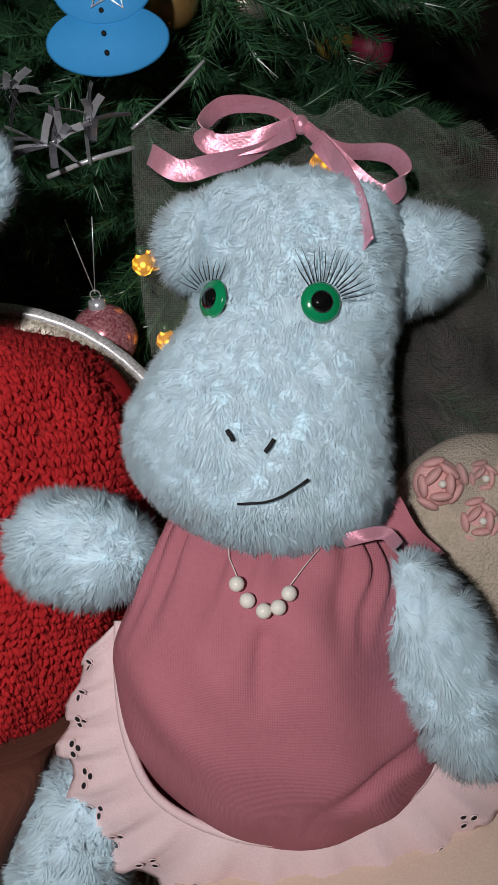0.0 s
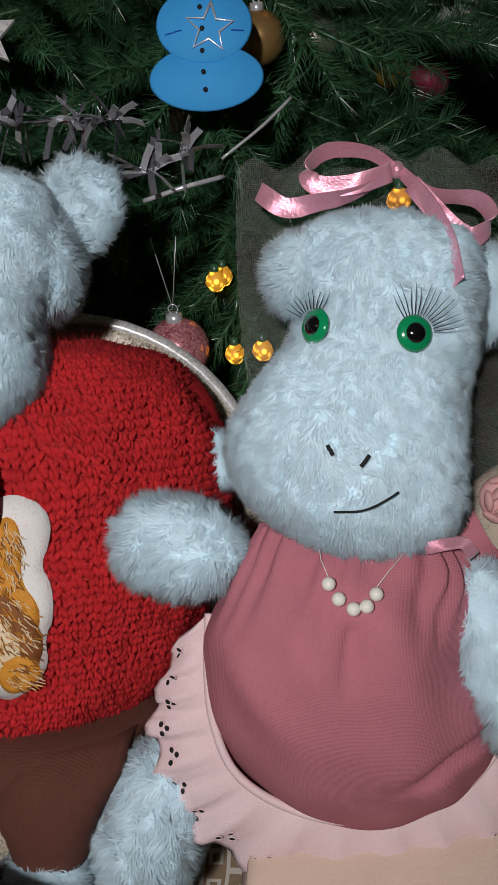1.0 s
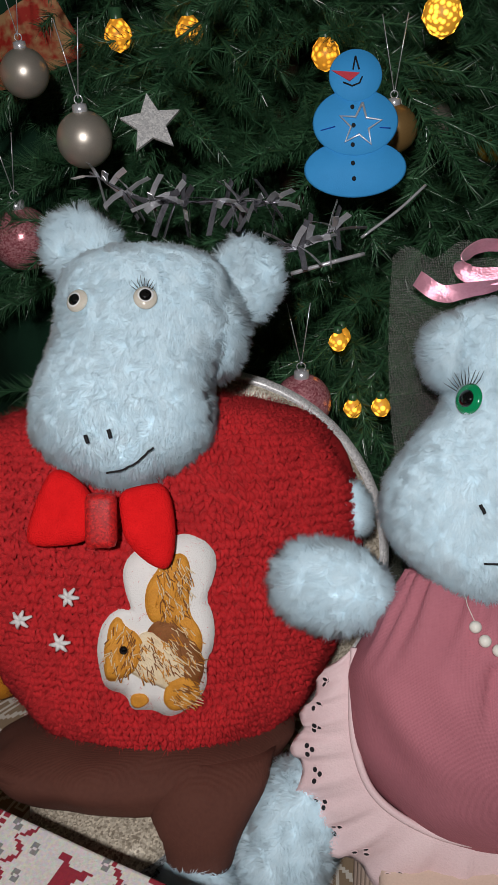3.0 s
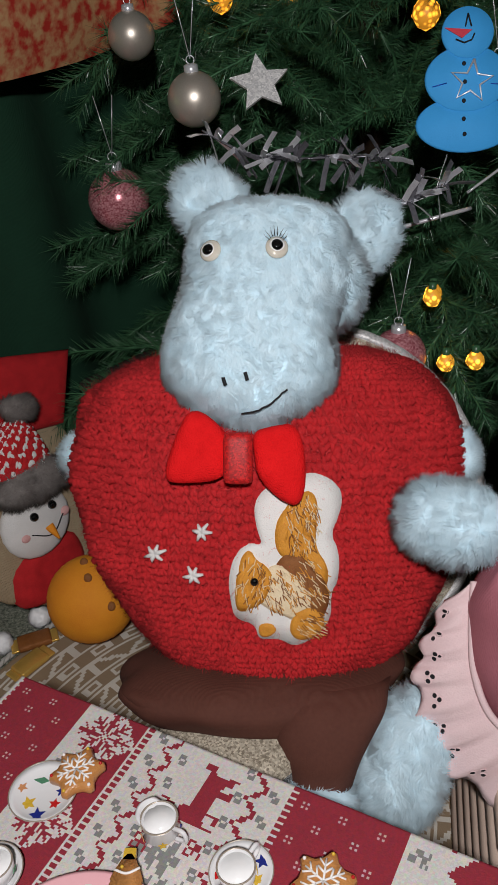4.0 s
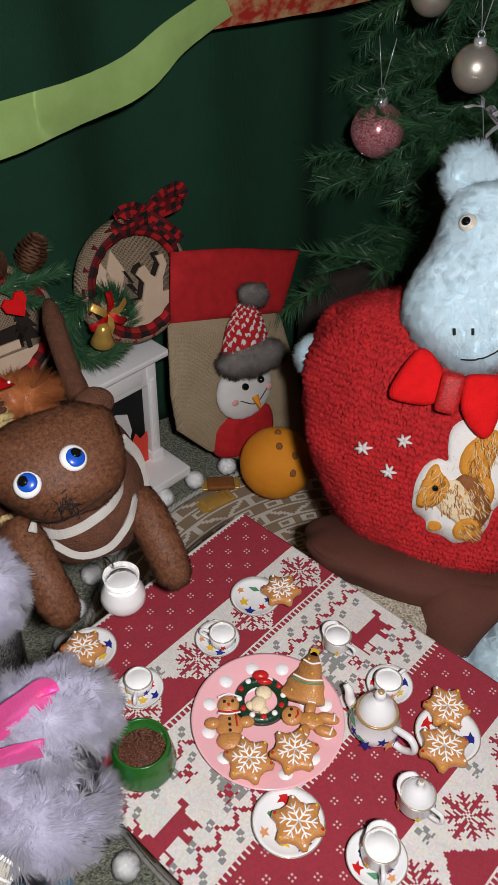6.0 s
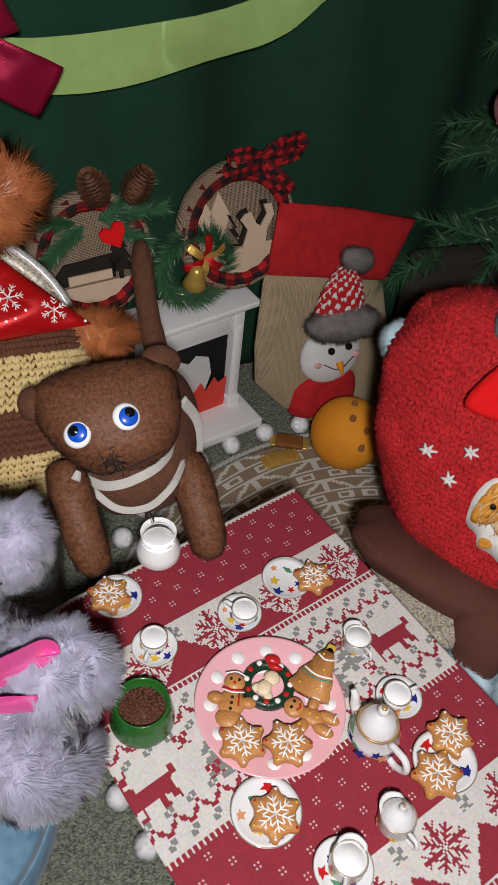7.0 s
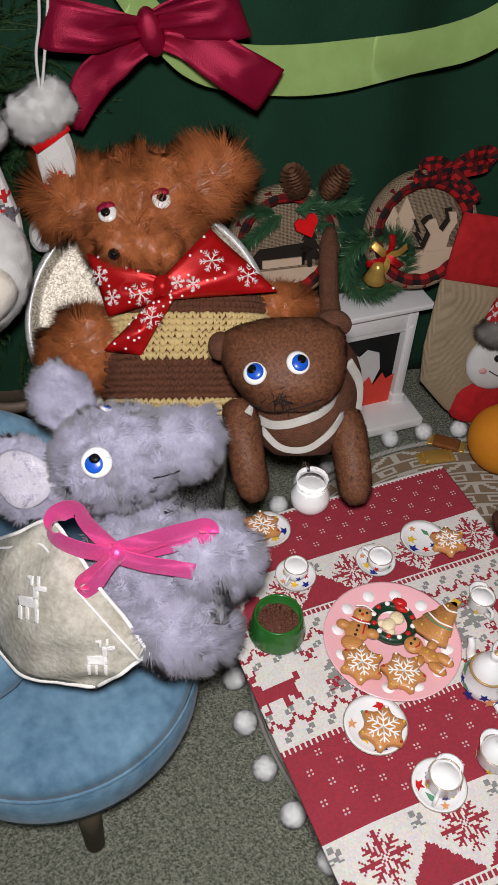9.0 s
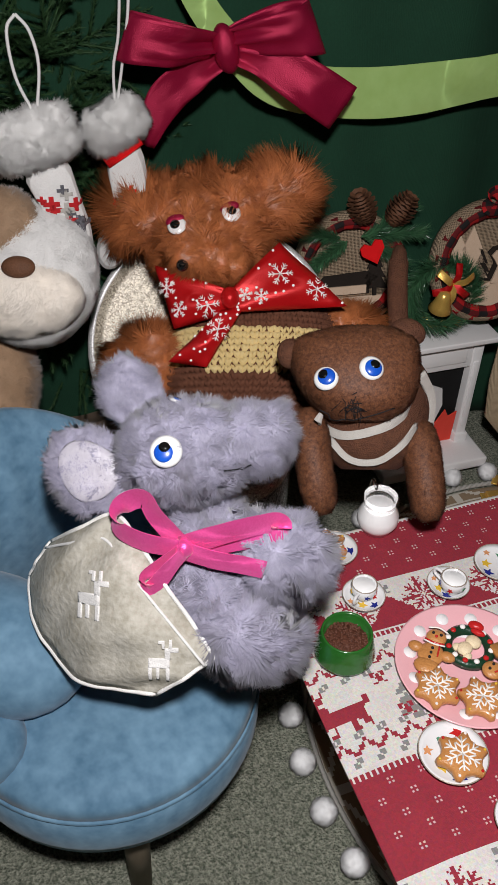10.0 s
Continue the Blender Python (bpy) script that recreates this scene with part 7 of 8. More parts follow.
def wine_bow():
    c = Vector((-0.8899, 0.1840, 0.5845))
    m = basis((0.431, 0.902, 0), (0, 0, 1), c)
    hung = Matrix.Translation((-0.004, -0.008, 0.007)) @ m
    inv = m.inverted()
    t = thing("satin_bow", "large wine-red satin bow pinned over the green ribbon", "bow", hung)
    L = lambda p, z: Vector((*(inv @ Vector(p))[:2], z))
    u = (L((-0.8764, 0.2123, 0.5833), 0) - L((-0.9033, 0.1561, 0.5858), 0)).length / 100
    part("knot", ell_bm((0, 0, 0.020), (u * 22, u * 42, 0.014), (0, 0, 14), 24, 16), SATIN_WINE, t)
    rows = (("loop", [L((-0.8888, 0.1863, 0.5908), 0.018), L((-0.8725, 0.2205, 0.6010), 0.044), L((-0.8562, 0.2545, 0.6054), 0.046), L((-0.8486, 0.2705, 0.6060), 0.030), L((-0.8576, 0.2517, 0.6032), 0.014), L((-0.8738, 0.2178, 0.5976), 0.010), L((-0.8888, 0.1863, 0.5885), 0.010)], [42, 66, 84, 90, 84, 66, 42], (-0.42, 1, 0), (0, 6)),
            ("loop", [L((-0.8939, 0.1756, 0.5878), 0.018), L((-0.9124, 0.1371, 0.5941), 0.044), L((-0.9303, 0.0995, 0.6013), 0.046), L((-0.9371, 0.0852, 0.6030), 0.030), L((-0.9304, 0.0993, 0.5968), 0.014), L((-0.9125, 0.1368, 0.5872), 0.010), L((-0.8939, 0.1756, 0.5843), 0.010)], [42, 68, 76, 78, 80, 72, 42], (0.38, 1, 0), (0, 6)),
            ("tail", [L((-0.8921, 0.1795, 0.5735), 0.012), L((-0.9062, 0.1499, 0.5583), 0.020), L((-0.9197, 0.1217, 0.5304), 0.018), L((-0.9279, 0.1044, 0.4816), 0.010)], [42, 62, 62, 26], None, (0, 0)),
            ("tail", [L((-0.8845, 0.1953, 0.5823), 0.020), L((-0.8708, 0.2240, 0.5750), 0.034), L((-0.8537, 0.2598, 0.5538), 0.052), L((-0.8350, 0.2989, 0.5252), 0.046)], [42, 66, 80, 84], None, (0, 0)))
    for s, (name, pts, w, across, ends) in enumerate(rows):
        sp = smooth_rings([(*p, q * u) for p, q in zip(pts, w)], 8)
        p3 = [Vector(r[:3]) for r in sp]
        n = len(p3)
        pinch = [max(0, 1 - i / n * 3) + (max(0, 1 - (n - 1 - i) / n * 3) if across else 0) for i in range(n)]
        ob = part(name, mesh_of(name, *satin_panel(p3, [float(r[3]) for r in sp], across, pinch, s * 1.7 + 0.6), SATIN_WINE), None, t)
        mod = ob.modifiers.new("thickness", "SOLIDIFY")
        mod.thickness = 0.0008


wine_bow()


def printed_band():
    t = curve_pts([(-0.7040, 0.6500, 0.6190), (-0.6200, 0.7600, 0.6250), (-0.5600, 0.8700, 0.6270), (-0.5200, 0.9400, 0.6350), (-0.4530, 0.9500, 0.6600)], 6)
    m = material("printed_paper", (0.52, 0.30, 0.14), (0.42, 0.03, 0.02), 0.6, 38, 0.1, 90, var=0.16)
    ob = part("paper_band", strip(bmesh.new(), t, 0.085, (0.2, -0.3, 1), 0.001), m)
    tagged(ob, "wide tan paper ribbon printed with red motifs behind the tree", "ribbon")


printed_band()


def chocolate(p, turn, mat, label):
    t = thing("wrapped_chocolate", label, "chocolate", pose(p[0], p[1], FLOOR + 0.009, 0, 0, turn), "wrapped chocolates")
    part("wrapper", box(bmesh.new(), (-0.022, -0.013, 0), (0.022, 0.013, 0.009), 0.003), mat, t)
    for s in (-1, 1):
        part("wrapper_end", box(bmesh.new(), (s * 0.026 - 0.005, -0.012, 0.002), (s * 0.026 + 0.005, 0.012, 0.005), 0.001), GOLD, t)


chocolate((-0.6350, 0.5660, -0.0700), 30, EMB_BROWN, "small brown wrapped chocolate on the rug")
chocolate((-0.6250, 0.5270, -0.0700), 60, GOLD, "small gold wrapped chocolate on the rug")


# ---- what stands on the table ----
TOP = TABLE_TOP + 0.0015
FLOWER = [material("blue_paint", (0.02, 0.03, 0.22), None, 0.2), material("red_paint", (0.55, 0.02, 0.02), None, 0.2), material("leaf_paint", (0.10, 0.28, 0.16), None, 0.2), material("peach_paint", (0.70, 0.32, 0.14), None, 0.2), material("yellow_paint", (0.72, 0.46, 0.05), None, 0.2)]


def on_table(p, turn=0.0, lift=0.0):
    return pose(p[0], p[1], TOP + lift, 0, 0, turn)


def flower(parent, p, n, size, col, seed=0):
    q = Vector(n).to_track_quat("Z", "Y").to_matrix().to_4x4()
    q.translation = Vector(p) + Vector(n).normalized() * 0.0002
    bm = bmesh.new()
    if col == 2:
        plate_of(bm, [(-size, 0), (-0.2 * size, 0.45 * size), (size, 0), (-0.2 * size, -0.45 * size)], 0.0004)
    else:
        plate_of(bm, star_outline(5, size, size * 0.45, seed), 0.0004)
    part("painted_flower", bm, FLOWER[col], parent, m=q, smooth=False)


def saucer(p, r=0.0235, turn=0.0, label="small white porcelain saucer with painted flowers and gilt rim"):
    r *= 0.93
    t = thing("saucer", label, "saucer", on_table(p, turn), "doll tea set")
    part("dish", lathe(bmesh.new(), [(0, 0.0035), (r * 0.55, 0.0035), (r * 0.85, 0.006), (r, 0.0085), (r * 0.99, 0.0072), (r * 0.6, 0.0012), (0, 0.0)], 36), PORCELAIN, t)
    part("rim", lathe(bmesh.new(), [(r * 0.975, 0.0086), (r * 1.0, 0.0092), (r * 1.012, 0.0084), (r * 0.99, 0.0076)], 36), SILVER_RIM, t)
    for k in range(7):
        a = k * 0.9 + turn
        rr = r * (0.72 if k % 2 else 0.5)
        flower(t, (rr * math.cos(a), rr * math.sin(a), 0.0052 if k % 2 else 0.0037), (0, 0, 1), r * (0.25 if k % 3 else 0.18), k % 5, k)
    return t


def cup(p, turn=0.0, lift=0.0045, s=1.0):
    t = thing("teacup", "tiny white porcelain teacup filled with milk, gilt rim", "cup", on_table(p, turn, lift), "doll tea set")
    R, H = 0.0125 * s, 0.0180 * s
    part("bowl", lathe(bmesh.new(), [(0, 0.0), (R * 0.6, 0.0), (R * 0.62, 0.002), (R * 0.92, H * 0.4), (R, H), (R * 0.93, H), (R * 0.85, H * 0.42), (0, H * 0.3)], 30), PORCELAIN, t)
    part("rim", lathe(bmesh.new(), [(R * 0.92, H), (R * 0.97, H + 0.0006), (R * 1.02, H), (R * 0.98, H - 0.001)], 30), SILVER_RIM, t)
    part("milk", lathe(bmesh.new(), [(0, H * 0.86), (R * 0.9, H * 0.85), (R * 0.9, H * 0.7), (0, H * 0.7)], 24), MILK, t)
    part("handle", tube(bmesh.new(), curve_pts([(R * 0.95, 0, H * 0.85), (R * 1.55, 0, H * 0.9), (R * 1.65, 0, H * 0.55), (R * 0.9, 0, H * 0.25)], 5), 0.0016 * s, 8), PORCELAIN, t)
    for k in range(5):
        a = 0.7 + k * 1.2
        flower(t, (R * 0.985 * math.cos(a), R * 0.985 * math.sin(a), H * 0.6), (math.cos(a), math.sin(a), 0.1), 0.0032, k % 5, k)


def creamer(p, turn, lift, s=1.0, lid=False):
    t = thing("sugar_bowl" if lid else "milk_jug", "tiny white porcelain sugar bowl with lid and gilt edge" if lid else "tiny white porcelain jug filled with milk, gilt lip", "jug", on_table(p, turn, lift), "doll tea set")
    R, H = 0.0140 * s, 0.0205 * s
    body = lathe(bmesh.new(), [(0, 0), (R * 0.62, 0), (R * 0.66, 0.002), (R, H * 0.42), (R * 0.88, H * 0.85), (R * 0.98, H), (R * 0.88, H), (R * 0.78, H * 0.85), (0, H * 0.5)], 30)
    for v in body.verts:
        if v.co.z > H * 0.8 and v.co.x < -R * 0.6:
            v.co.x *= 1.28
            v.co.z += 0.003 * s
    part("body", body, PORCELAIN, t)
    part("rim", lathe(bmesh.new(), [(R * 0.88, H * 0.99), (R * 0.93, H + 0.0009), (R * 0.99, H)], 30), SILVER_RIM, t)
    if lid:
        part("lid", lathe(bmesh.new(), [(R * 0.9, H), (R * 0.8, H + 0.005), (R * 0.4, H + 0.0105), (R * 0.12, H + 0.012), (R * 0.2, H + 0.016), (R * 0.14, H + 0.019), (0, H + 0.020)], 26), PORCELAIN, t)
        part("knob_gilding", ell_bm((0, 0, H + 0.0195), 0.0015, seg=10, rings=6), GOLD_RIM, t)
    else:
        part("milk", lathe(bmesh.new(), [(0, H * 0.92), (R * 0.86, H * 0.91), (R * 0.8, H * 0.8), (0, H * 0.8)], 24), MILK, t)
    part("handle", tube(bmesh.new(), curve_pts([(R * 0.88, 0, H * 0.9), (R * 1.55, 0, H * 1.0), (R * 1.65, 0, H * 0.6), (R * 0.95, 0, H * 0.35)], 5), 0.0017 * s, 8), PORCELAIN, t)
    for k in range(5):
        a = 0.5 + k * 1.25
        flower(t, (R * math.cos(a), R * math.sin(a), H * 0.45), (math.cos(a), math.sin(a), 0), 0.0035, k % 5, k)


def teapot(p, turn):
    t = thing("teapot", "white porcelain doll teapot with painted flowers and gilt knob", "teapot", on_table(p, turn), "doll tea set")
    R, H = 0.0222, 0.0315
    part("body", lathe(bmesh.new(), [(0, 0), (R * 0.72, 0), (R * 0.75, 0.002), (R, H * 0.38), (R * 0.97, H * 0.6), (R * 0.78, H * 0.92), (R * 0.82, H), (R * 0.7, H), (R * 0.68, H * 0.9), (0, H * 0.85)], 36), PORCELAIN, t)
    part("rim", lathe(bmesh.new(), [(R * 0.70, H), (R * 0.78, H + 0.0011), (R * 0.85, H), (R * 0.80, H - 0.001)], 36), GOLD_RIM, t)
    part("lid", lathe(bmesh.new(), [(R * 0.74, H), (R * 0.72, H + 0.003), (R * 0.52, H + 0.012), (R * 0.2, H + 0.0165), (R * 0.14, H + 0.018), (R * 0.24, H + 0.023), (R * 0.16, H + 0.027), (0, H + 0.028)], 32), PORCELAIN, t)
    part("knob_gilding", ell_bm((0, 0, H + 0.0272), (0.003, 0.003, 0.0018), seg=12, rings=7), GOLD_RIM, t)
    part("handle", tube(bmesh.new(), curve_pts([(R * 0.85, 0, H * 0.85), (R * 1.6, 0, H * 0.95), (R * 1.85, 0, H * 0.6), (R * 1.4, 0, H * 0.25), (R * 0.9, 0, H * 0.22)], 6), 0.0032, 10), PORCELAIN, t)
    part("spout", tube(bmesh.new(), curve_pts([(-R * 0.85, 0, H * 0.3), (-R * 1.25, 0, H * 0.5), (-R * 1.4, 0, H * 0.85), (-R * 1.6, 0, H * 1.0)], 5), [0.006 - 0.00022 * i for i in range(16)], 12), PORCELAIN, t)
    for k in range(18):
        a, z = k * 2.39, H * (0.20 + 0.42 * ((k * 7) % 10) / 10)
        z += 0.14 * H
        rr = R * (1.01 - 0.13 * (z / H - 0.38) if z < 0.6 * H else 0.985 - 0.59 * (z / H - 0.6))
        flower(t, (rr * math.cos(a), rr * math.sin(a), z), (math.cos(a), math.sin(a), 0.12 if z < 0.6 * H else 0.55), (0.0045, 0.0065, 0.0052)[k % 3], k % 5, k)


def star_cookie(p, turn, lift, size=0.028, tilt=(0, 0)):
    t = thing("star_cookie", "brown gingerbread star cookie with white snowflake icing", "cookie", pose(p[0], p[1], TOP + lift, tilt[0], tilt[1], turn), "gingerbread cookies")
    size *= 0.93
    ol = round_outline(star_outline(6, size, size * 0.60), 1)
    bm = bmesh.new()
    prev = None
    for f, z in ((0.96, 0.0), (1.0, 0.002), (1.0, 0.005), (0.92, 0.0075), (0.6, 0.0082), (0.2, 0.0082)):
        row = [bm.verts.new((x * f, y * f, z)) for x, y in ol]
        if prev:
            for i in range(len(row)):
                bm.faces.new((prev[i], prev[(i + 1) % len(row)], row[(i + 1) % len(row)], row[i]))
        else:
            bm.faces.new(row[::-1])
        prev = row
    bm.faces.new(prev)
    part("biscuit", bm, GINGER, t)
    bm = bmesh.new()
    r = size * 0.60
    for k in range(6):
        a = k * math.pi / 3 + 0.2
        d, s = Vector((math.cos(a), math.sin(a), 0)), Vector((-math.sin(a), math.cos(a), 0))
        o = Vector((0, 0, 0.0085))
        tube(bm, [o, o + d * r], 0.0008, 5)
        for q in (-1, 1):
            tube(bm, [o + d * r * 0.35, o + d * r * 0.62 + s * q * r * 0.32], 0.0008, 5)
            tube(bm, [o + d * r * 0.65, o + d * r * 0.95 + s * q * r * 0.28], 0.0007, 5)
    tagged(part("icing_snowflake", bm, ICING, t), kind="stuff")
    for k in range(6):
        a = k * math.pi / 3
        part("sugar_bead", ell_bm((size * 0.78 * math.cos(a), size * 0.78 * math.sin(a), 0.0078), 0.0013, seg=8, rings=6), (FLOWER[1], FLOWER[4], ICING)[k % 3], t)


def shape_cookie(name, p, turn, lift, parts_xy, label, extras):
    t = thing(name, label, "cookie", pose(p[0], p[1], TOP + lift, 0, 0, turn) @ Matrix.Scale(0.90, 4), "gingerbread cookies")
    bm = bmesh.new()
    for x, y, rx, ry in parts_xy:
        ell(bm, (x, y, 0.004), (rx, ry, 0.0048), seg=18, rings=10)
    part("biscuit", bm, GINGER, t)
    for kind, pts, mat in extras:
        if kind == "line":
            part("icing_line", tube(bmesh.new(), curve_pts(pts, 4), 0.0009, 6), mat, t)
        else:
            part("sugar_bead", ell_bm(pts, 0.0016, seg=10, rings=7), mat, t)
    return t


def table_things():
    plate = Vector((-0.3410, 0.0470, 0.2000))
    t = thing("pink_plate", "round pale pink plate with white polka dots on the rim", "plate", on_table(plate), "")
    R = 0.0665
    part("dish", lathe(bmesh.new(), [(0, 0.004), (R * 0.52, 0.004), (R * 0.60, 0.0065), (R * 0.97, 0.0115), (R, 0.0118), (R * 0.99, 0.0100), (R * 0.62, 0.0035), (R * 0.5, 0.0), (0, 0.0)], 64), PINK_PLATE, t)
    part("well_ring", lathe(bmesh.new(), [(R * 0.50, 0.0042), (R * 0.53, 0.0050), (R * 0.56, 0.0056), (R * 0.53, 0.0046)], 64), WHITE_DOT, t)
    for k in range(12):
        a = 2 * math.pi * (k + 0.3) / 12
        part("polka_dot", lathe(bmesh.new(), [(0, 0.0004), (0.0058, 0.0004), (0.006, 0)], 18, pose(R * 0.79 * math.cos(a), R * 0.79 * math.sin(a), 0.0091) @ Euler((0, 0, a)).to_matrix().to_4x4() @ Euler((0, radians(-11), 0)).to_matrix().to_4x4()), WHITE_DOT, t)
    star_cookie((-0.3390, 0.0020, 0.2100), 10, 0.011, 0.026)
    star_cookie((-0.3080, 0.0250, 0.2100), 35, 0.011, 0.026)
    # wreath biscuit
    w = thing("wreath_biscuit", "iced biscuit wreath in dark green with red and white dots", "cookie", on_table((-0.3540, 0.0620, 0.2050), 0, 0.005))
    part("ring", lathe(bmesh.new(), [(0.0145, 0.002), (0.0155, 0.0062), (0.019, 0.0082), (0.0235, 0.0062), (0.0245, 0.001), (0.019, 0)], 40), material("dark_green_icing", (0.010, 0.045, 0.022), (0.006, 0.03, 0.014), 0.35, coat=0.3), w)
    part("gingerbread_figure", ell(ell(ell(ell_bm((0.000, 0.006, 0.006), (0.0075, 0.007, 0.004)), (0, -0.006, 0.006), (0.0068, 0.008, 0.004)), (-0.006, -0.010, 0.005), (0.004, 0.0045, 0.003)), (0.007, -0.010, 0.005), (0.004, 0.0045, 0.003)), EMB_CREAM, w)
    for k in range(12):
        a = 2 * math.pi * k / 12
        part("icing_dot", ell_bm((0.0195 * math.cos(a), 0.0195 * math.sin(a), 0.0082), (0.0027, 0.0027, 0.0018), seg=12, rings=8), (FLOWER[1], ICING)[k % 2], w)
    part("red_hat", ell(ell_bm((-0.009, 0.019, 0.010), (0.0075, 0.005, 0.004), (0, 0, 25)), (-0.003, 0.0145, 0.010), (0.007, 0.003, 0.003), (0, 0, 20)), FLOWER[1], w)
    # snowman biscuit
    shape_cookie("snowman_biscuit", (-0.3690, 0.0280, 0.2100), 28, 0.010, [(0, 0.018, 0.0105, 0.010), (0, -0.004, 0.0135, 0.014), (0, -0.020, 0.013, 0.010), (-0.016, -0.001, 0.008, 0.006), (0.016, -0.001, 0.008, 0.006)], "gingerbread snowman biscuit with iced hat and scarf",
                 [("line", [(-0.010, 0.024, 0.0085), (0, 0.0275, 0.0085), (0.010, 0.024, 0.0085)], ICING), ("line", [(-0.010, 0.009, 0.0085), (0, 0.007, 0.0092), (0.010, 0.009, 0.0085)], FLOWER[1]), ("line", [(-0.011, 0.007, 0.0085), (0, 0.005, 0.0092), (0.011, 0.007, 0.0085)], ICING), ("line", [(0.006, 0.005, 0.0088), (0.007, -0.008, 0.0088)], FLOWER[1]), ("bead", (0, 0.0, 0.009), THREAD), ("bead", (0, -0.006, 0.009), THREAD), ("bead", (0, -0.012, 0.009), THREAD), ("bead", (-0.004, 0.019, 0.009), THREAD), ("bead", (0.004, 0.019, 0.009), THREAD), ("bead", (0, 0.0155, 0.0092), FLOWER[1])])
    # tree biscuit
    tree = thing("tree_biscuit", "gingerbread fir tree biscuit with iced garlands", "cookie", pose(*(-0.3230, 0.0950, 0.2100)[:2], TOP + 0.010, 0, 0, 8) @ Matrix.Scale(0.9, 4), "gingerbread cookies")
    ol = round_outline([(-0.024, -0.026), (0.024, -0.026), (0.017, -0.008), (0.019, -0.006), (0.010, 0.012), (0.012, 0.014), (0.003, 0.032), (-0.003, 0.032), (-0.012, 0.014), (-0.010, 0.012), (-0.019, -0.006), (-0.017, -0.008)], 1)
    part("biscuit", plate_of(bmesh.new(), ol, 0.008), GINGER, tree)
    for y, w2 in ((0.018, 0.009), (-0.002, 0.015), (-0.006, 0.016)):
        part("icing_line", tube(bmesh.new(), curve_pts([(-w2, y + 0.002, 0.0084), (0, y - 0.001, 0.0086), (w2, y + 0.003, 0.0084)], 5), 0.001, 6), ICING if y != -0.006 else FLOWER[2], tree)
    part("yellow_star", plate_of(bmesh.new(), star_outline(4, 0.006, 0.0045, 0.785), 0.004, pose(0, 0.032, 0.004)), FLOWER[4], tree, smooth=False)
    for x, y in ((-0.012, -0.018), (0.006, -0.016), (0.012, -0.021), (0.003, 0.006), (-0.004, 0.022)):
        part("sugar_bead", ell_bm((x, y, 0.0085), 0.0014, seg=8, rings=6), FLOWER[4], tree)
    shape_cookie("gingerbread_figure", (-0.3070, 0.0580, 0.2100), 98, 0.010, [(0, 0.017, 0.0105, 0.0105), (0, -0.002, 0.009, 0.013), (-0.013, 0.002, 0.0085, 0.0055), (0.013, 0.002, 0.0085, 0.0055), (-0.007, -0.017, 0.006, 0.011), (0.007, -0.017, 0.006, 0.011)], "gingerbread figure biscuit with iced cuffs and yellow buttons",
                 [("line", [(-0.018, -0.002, 0.0075), (-0.017, 0.006, 0.0078)], ICING), ("line", [(0.018, -0.002, 0.0075), (0.017, 0.006, 0.0078)], ICING), ("line", [(-0.012, -0.022, 0.0075), (-0.003, -0.023, 0.0078)], ICING), ("line", [(0.012, -0.022, 0.0075), (0.003, -0.023, 0.0078)], ICING), ("line", [(-0.004, 0.013, 0.0092), (0, 0.0115, 0.0094), (0.004, 0.013, 0.0092)], FLOWER[1]), ("bead", (0, 0.001, 0.0088), FLOWER[4]), ("bead", (0, -0.007, 0.0088), FLOWER[4]), ("bead", (-0.0035, 0.019, 0.0092), THREAD), ("bead", (0.0035, 0.019, 0.0092), THREAD)])
    # saucers with cookies
    saucer((-0.4060, 0.1680, 0.2030), 0.0265, 0.3)
    star_cookie((-0.3840, 0.1820, 0.2100), 20, 0.0085, 0.0245, (0, -4))
    saucer((-0.2910, -0.0290, 0.2030), 0.031, 1.2)
    star_cookie((-0.2830, -0.0290, 0.2100), 5, 0.0085, 0.027)
    saucer((-0.1950, 0.0990, 0.2030), 0.030, 2.0)
    star_cookie((-0.2020, 0.1210, 0.2100), 15, 0.0085, 0.0255, (4, 0))
    star_cookie((-0.1950, 0.0820, 0.2100), 40, 0.0085, 0.0275)
    saucer((-0.5200, 0.0460, 0.2030), 0.026, 2.6)
    star_cookie((-0.5240, 0.0400, 0.2100), 25, 0.0085, 0.026)
    # cups
    saucer((-0.4180, 0.1060, 0.2030), 0.0225, 0.8)
    cup((-0.4120, 0.1040, 0.2100), 190, 0.0045)
    saucer((-0.4570, 0.0280, 0.2030), 0.0225, 1.8)
    cup((-0.4580, 0.0280, 0.2100), 290, 0.0045)
    saucer((-0.2550, 0.1260, 0.2030), 0.0225, 2.4)
    cup((-0.2560, 0.1200, 0.2100), 60, 0.0045)
    creamer((-0.3140, 0.1490, 0.2080), -25, 0.0, 0.95)
    teapot((-0.2550, 0.0800, 0.2100), -22)
    creamer((-0.2040, 0.0280, 0.2100), -25, 0.0, 1.08, True)
    saucer((-0.2190, -0.0270, 0.2030), 0.0255, 3.0)
    creamer((-0.2180, -0.0250, 0.2100), -70, 0.0045, 1.05)
    # glass jug of milk
    j = thing("glass_jug", "round clear glass jug of milk", "jug", on_table((-0.5210, 0.1080, 0.2070), 150))
    R = 0.0220
    gl = part("glass", lathe(bmesh.new(), [(R * 0.74, 0.0335), (R * 0.73, 0.036), (R * 0.80, 0.046), (R * 0.77, 0.046), (R * 0.69, 0.036), (R * 0.70, 0.0335)], 36), GLASS, j)
    gl.visible_shadow = False
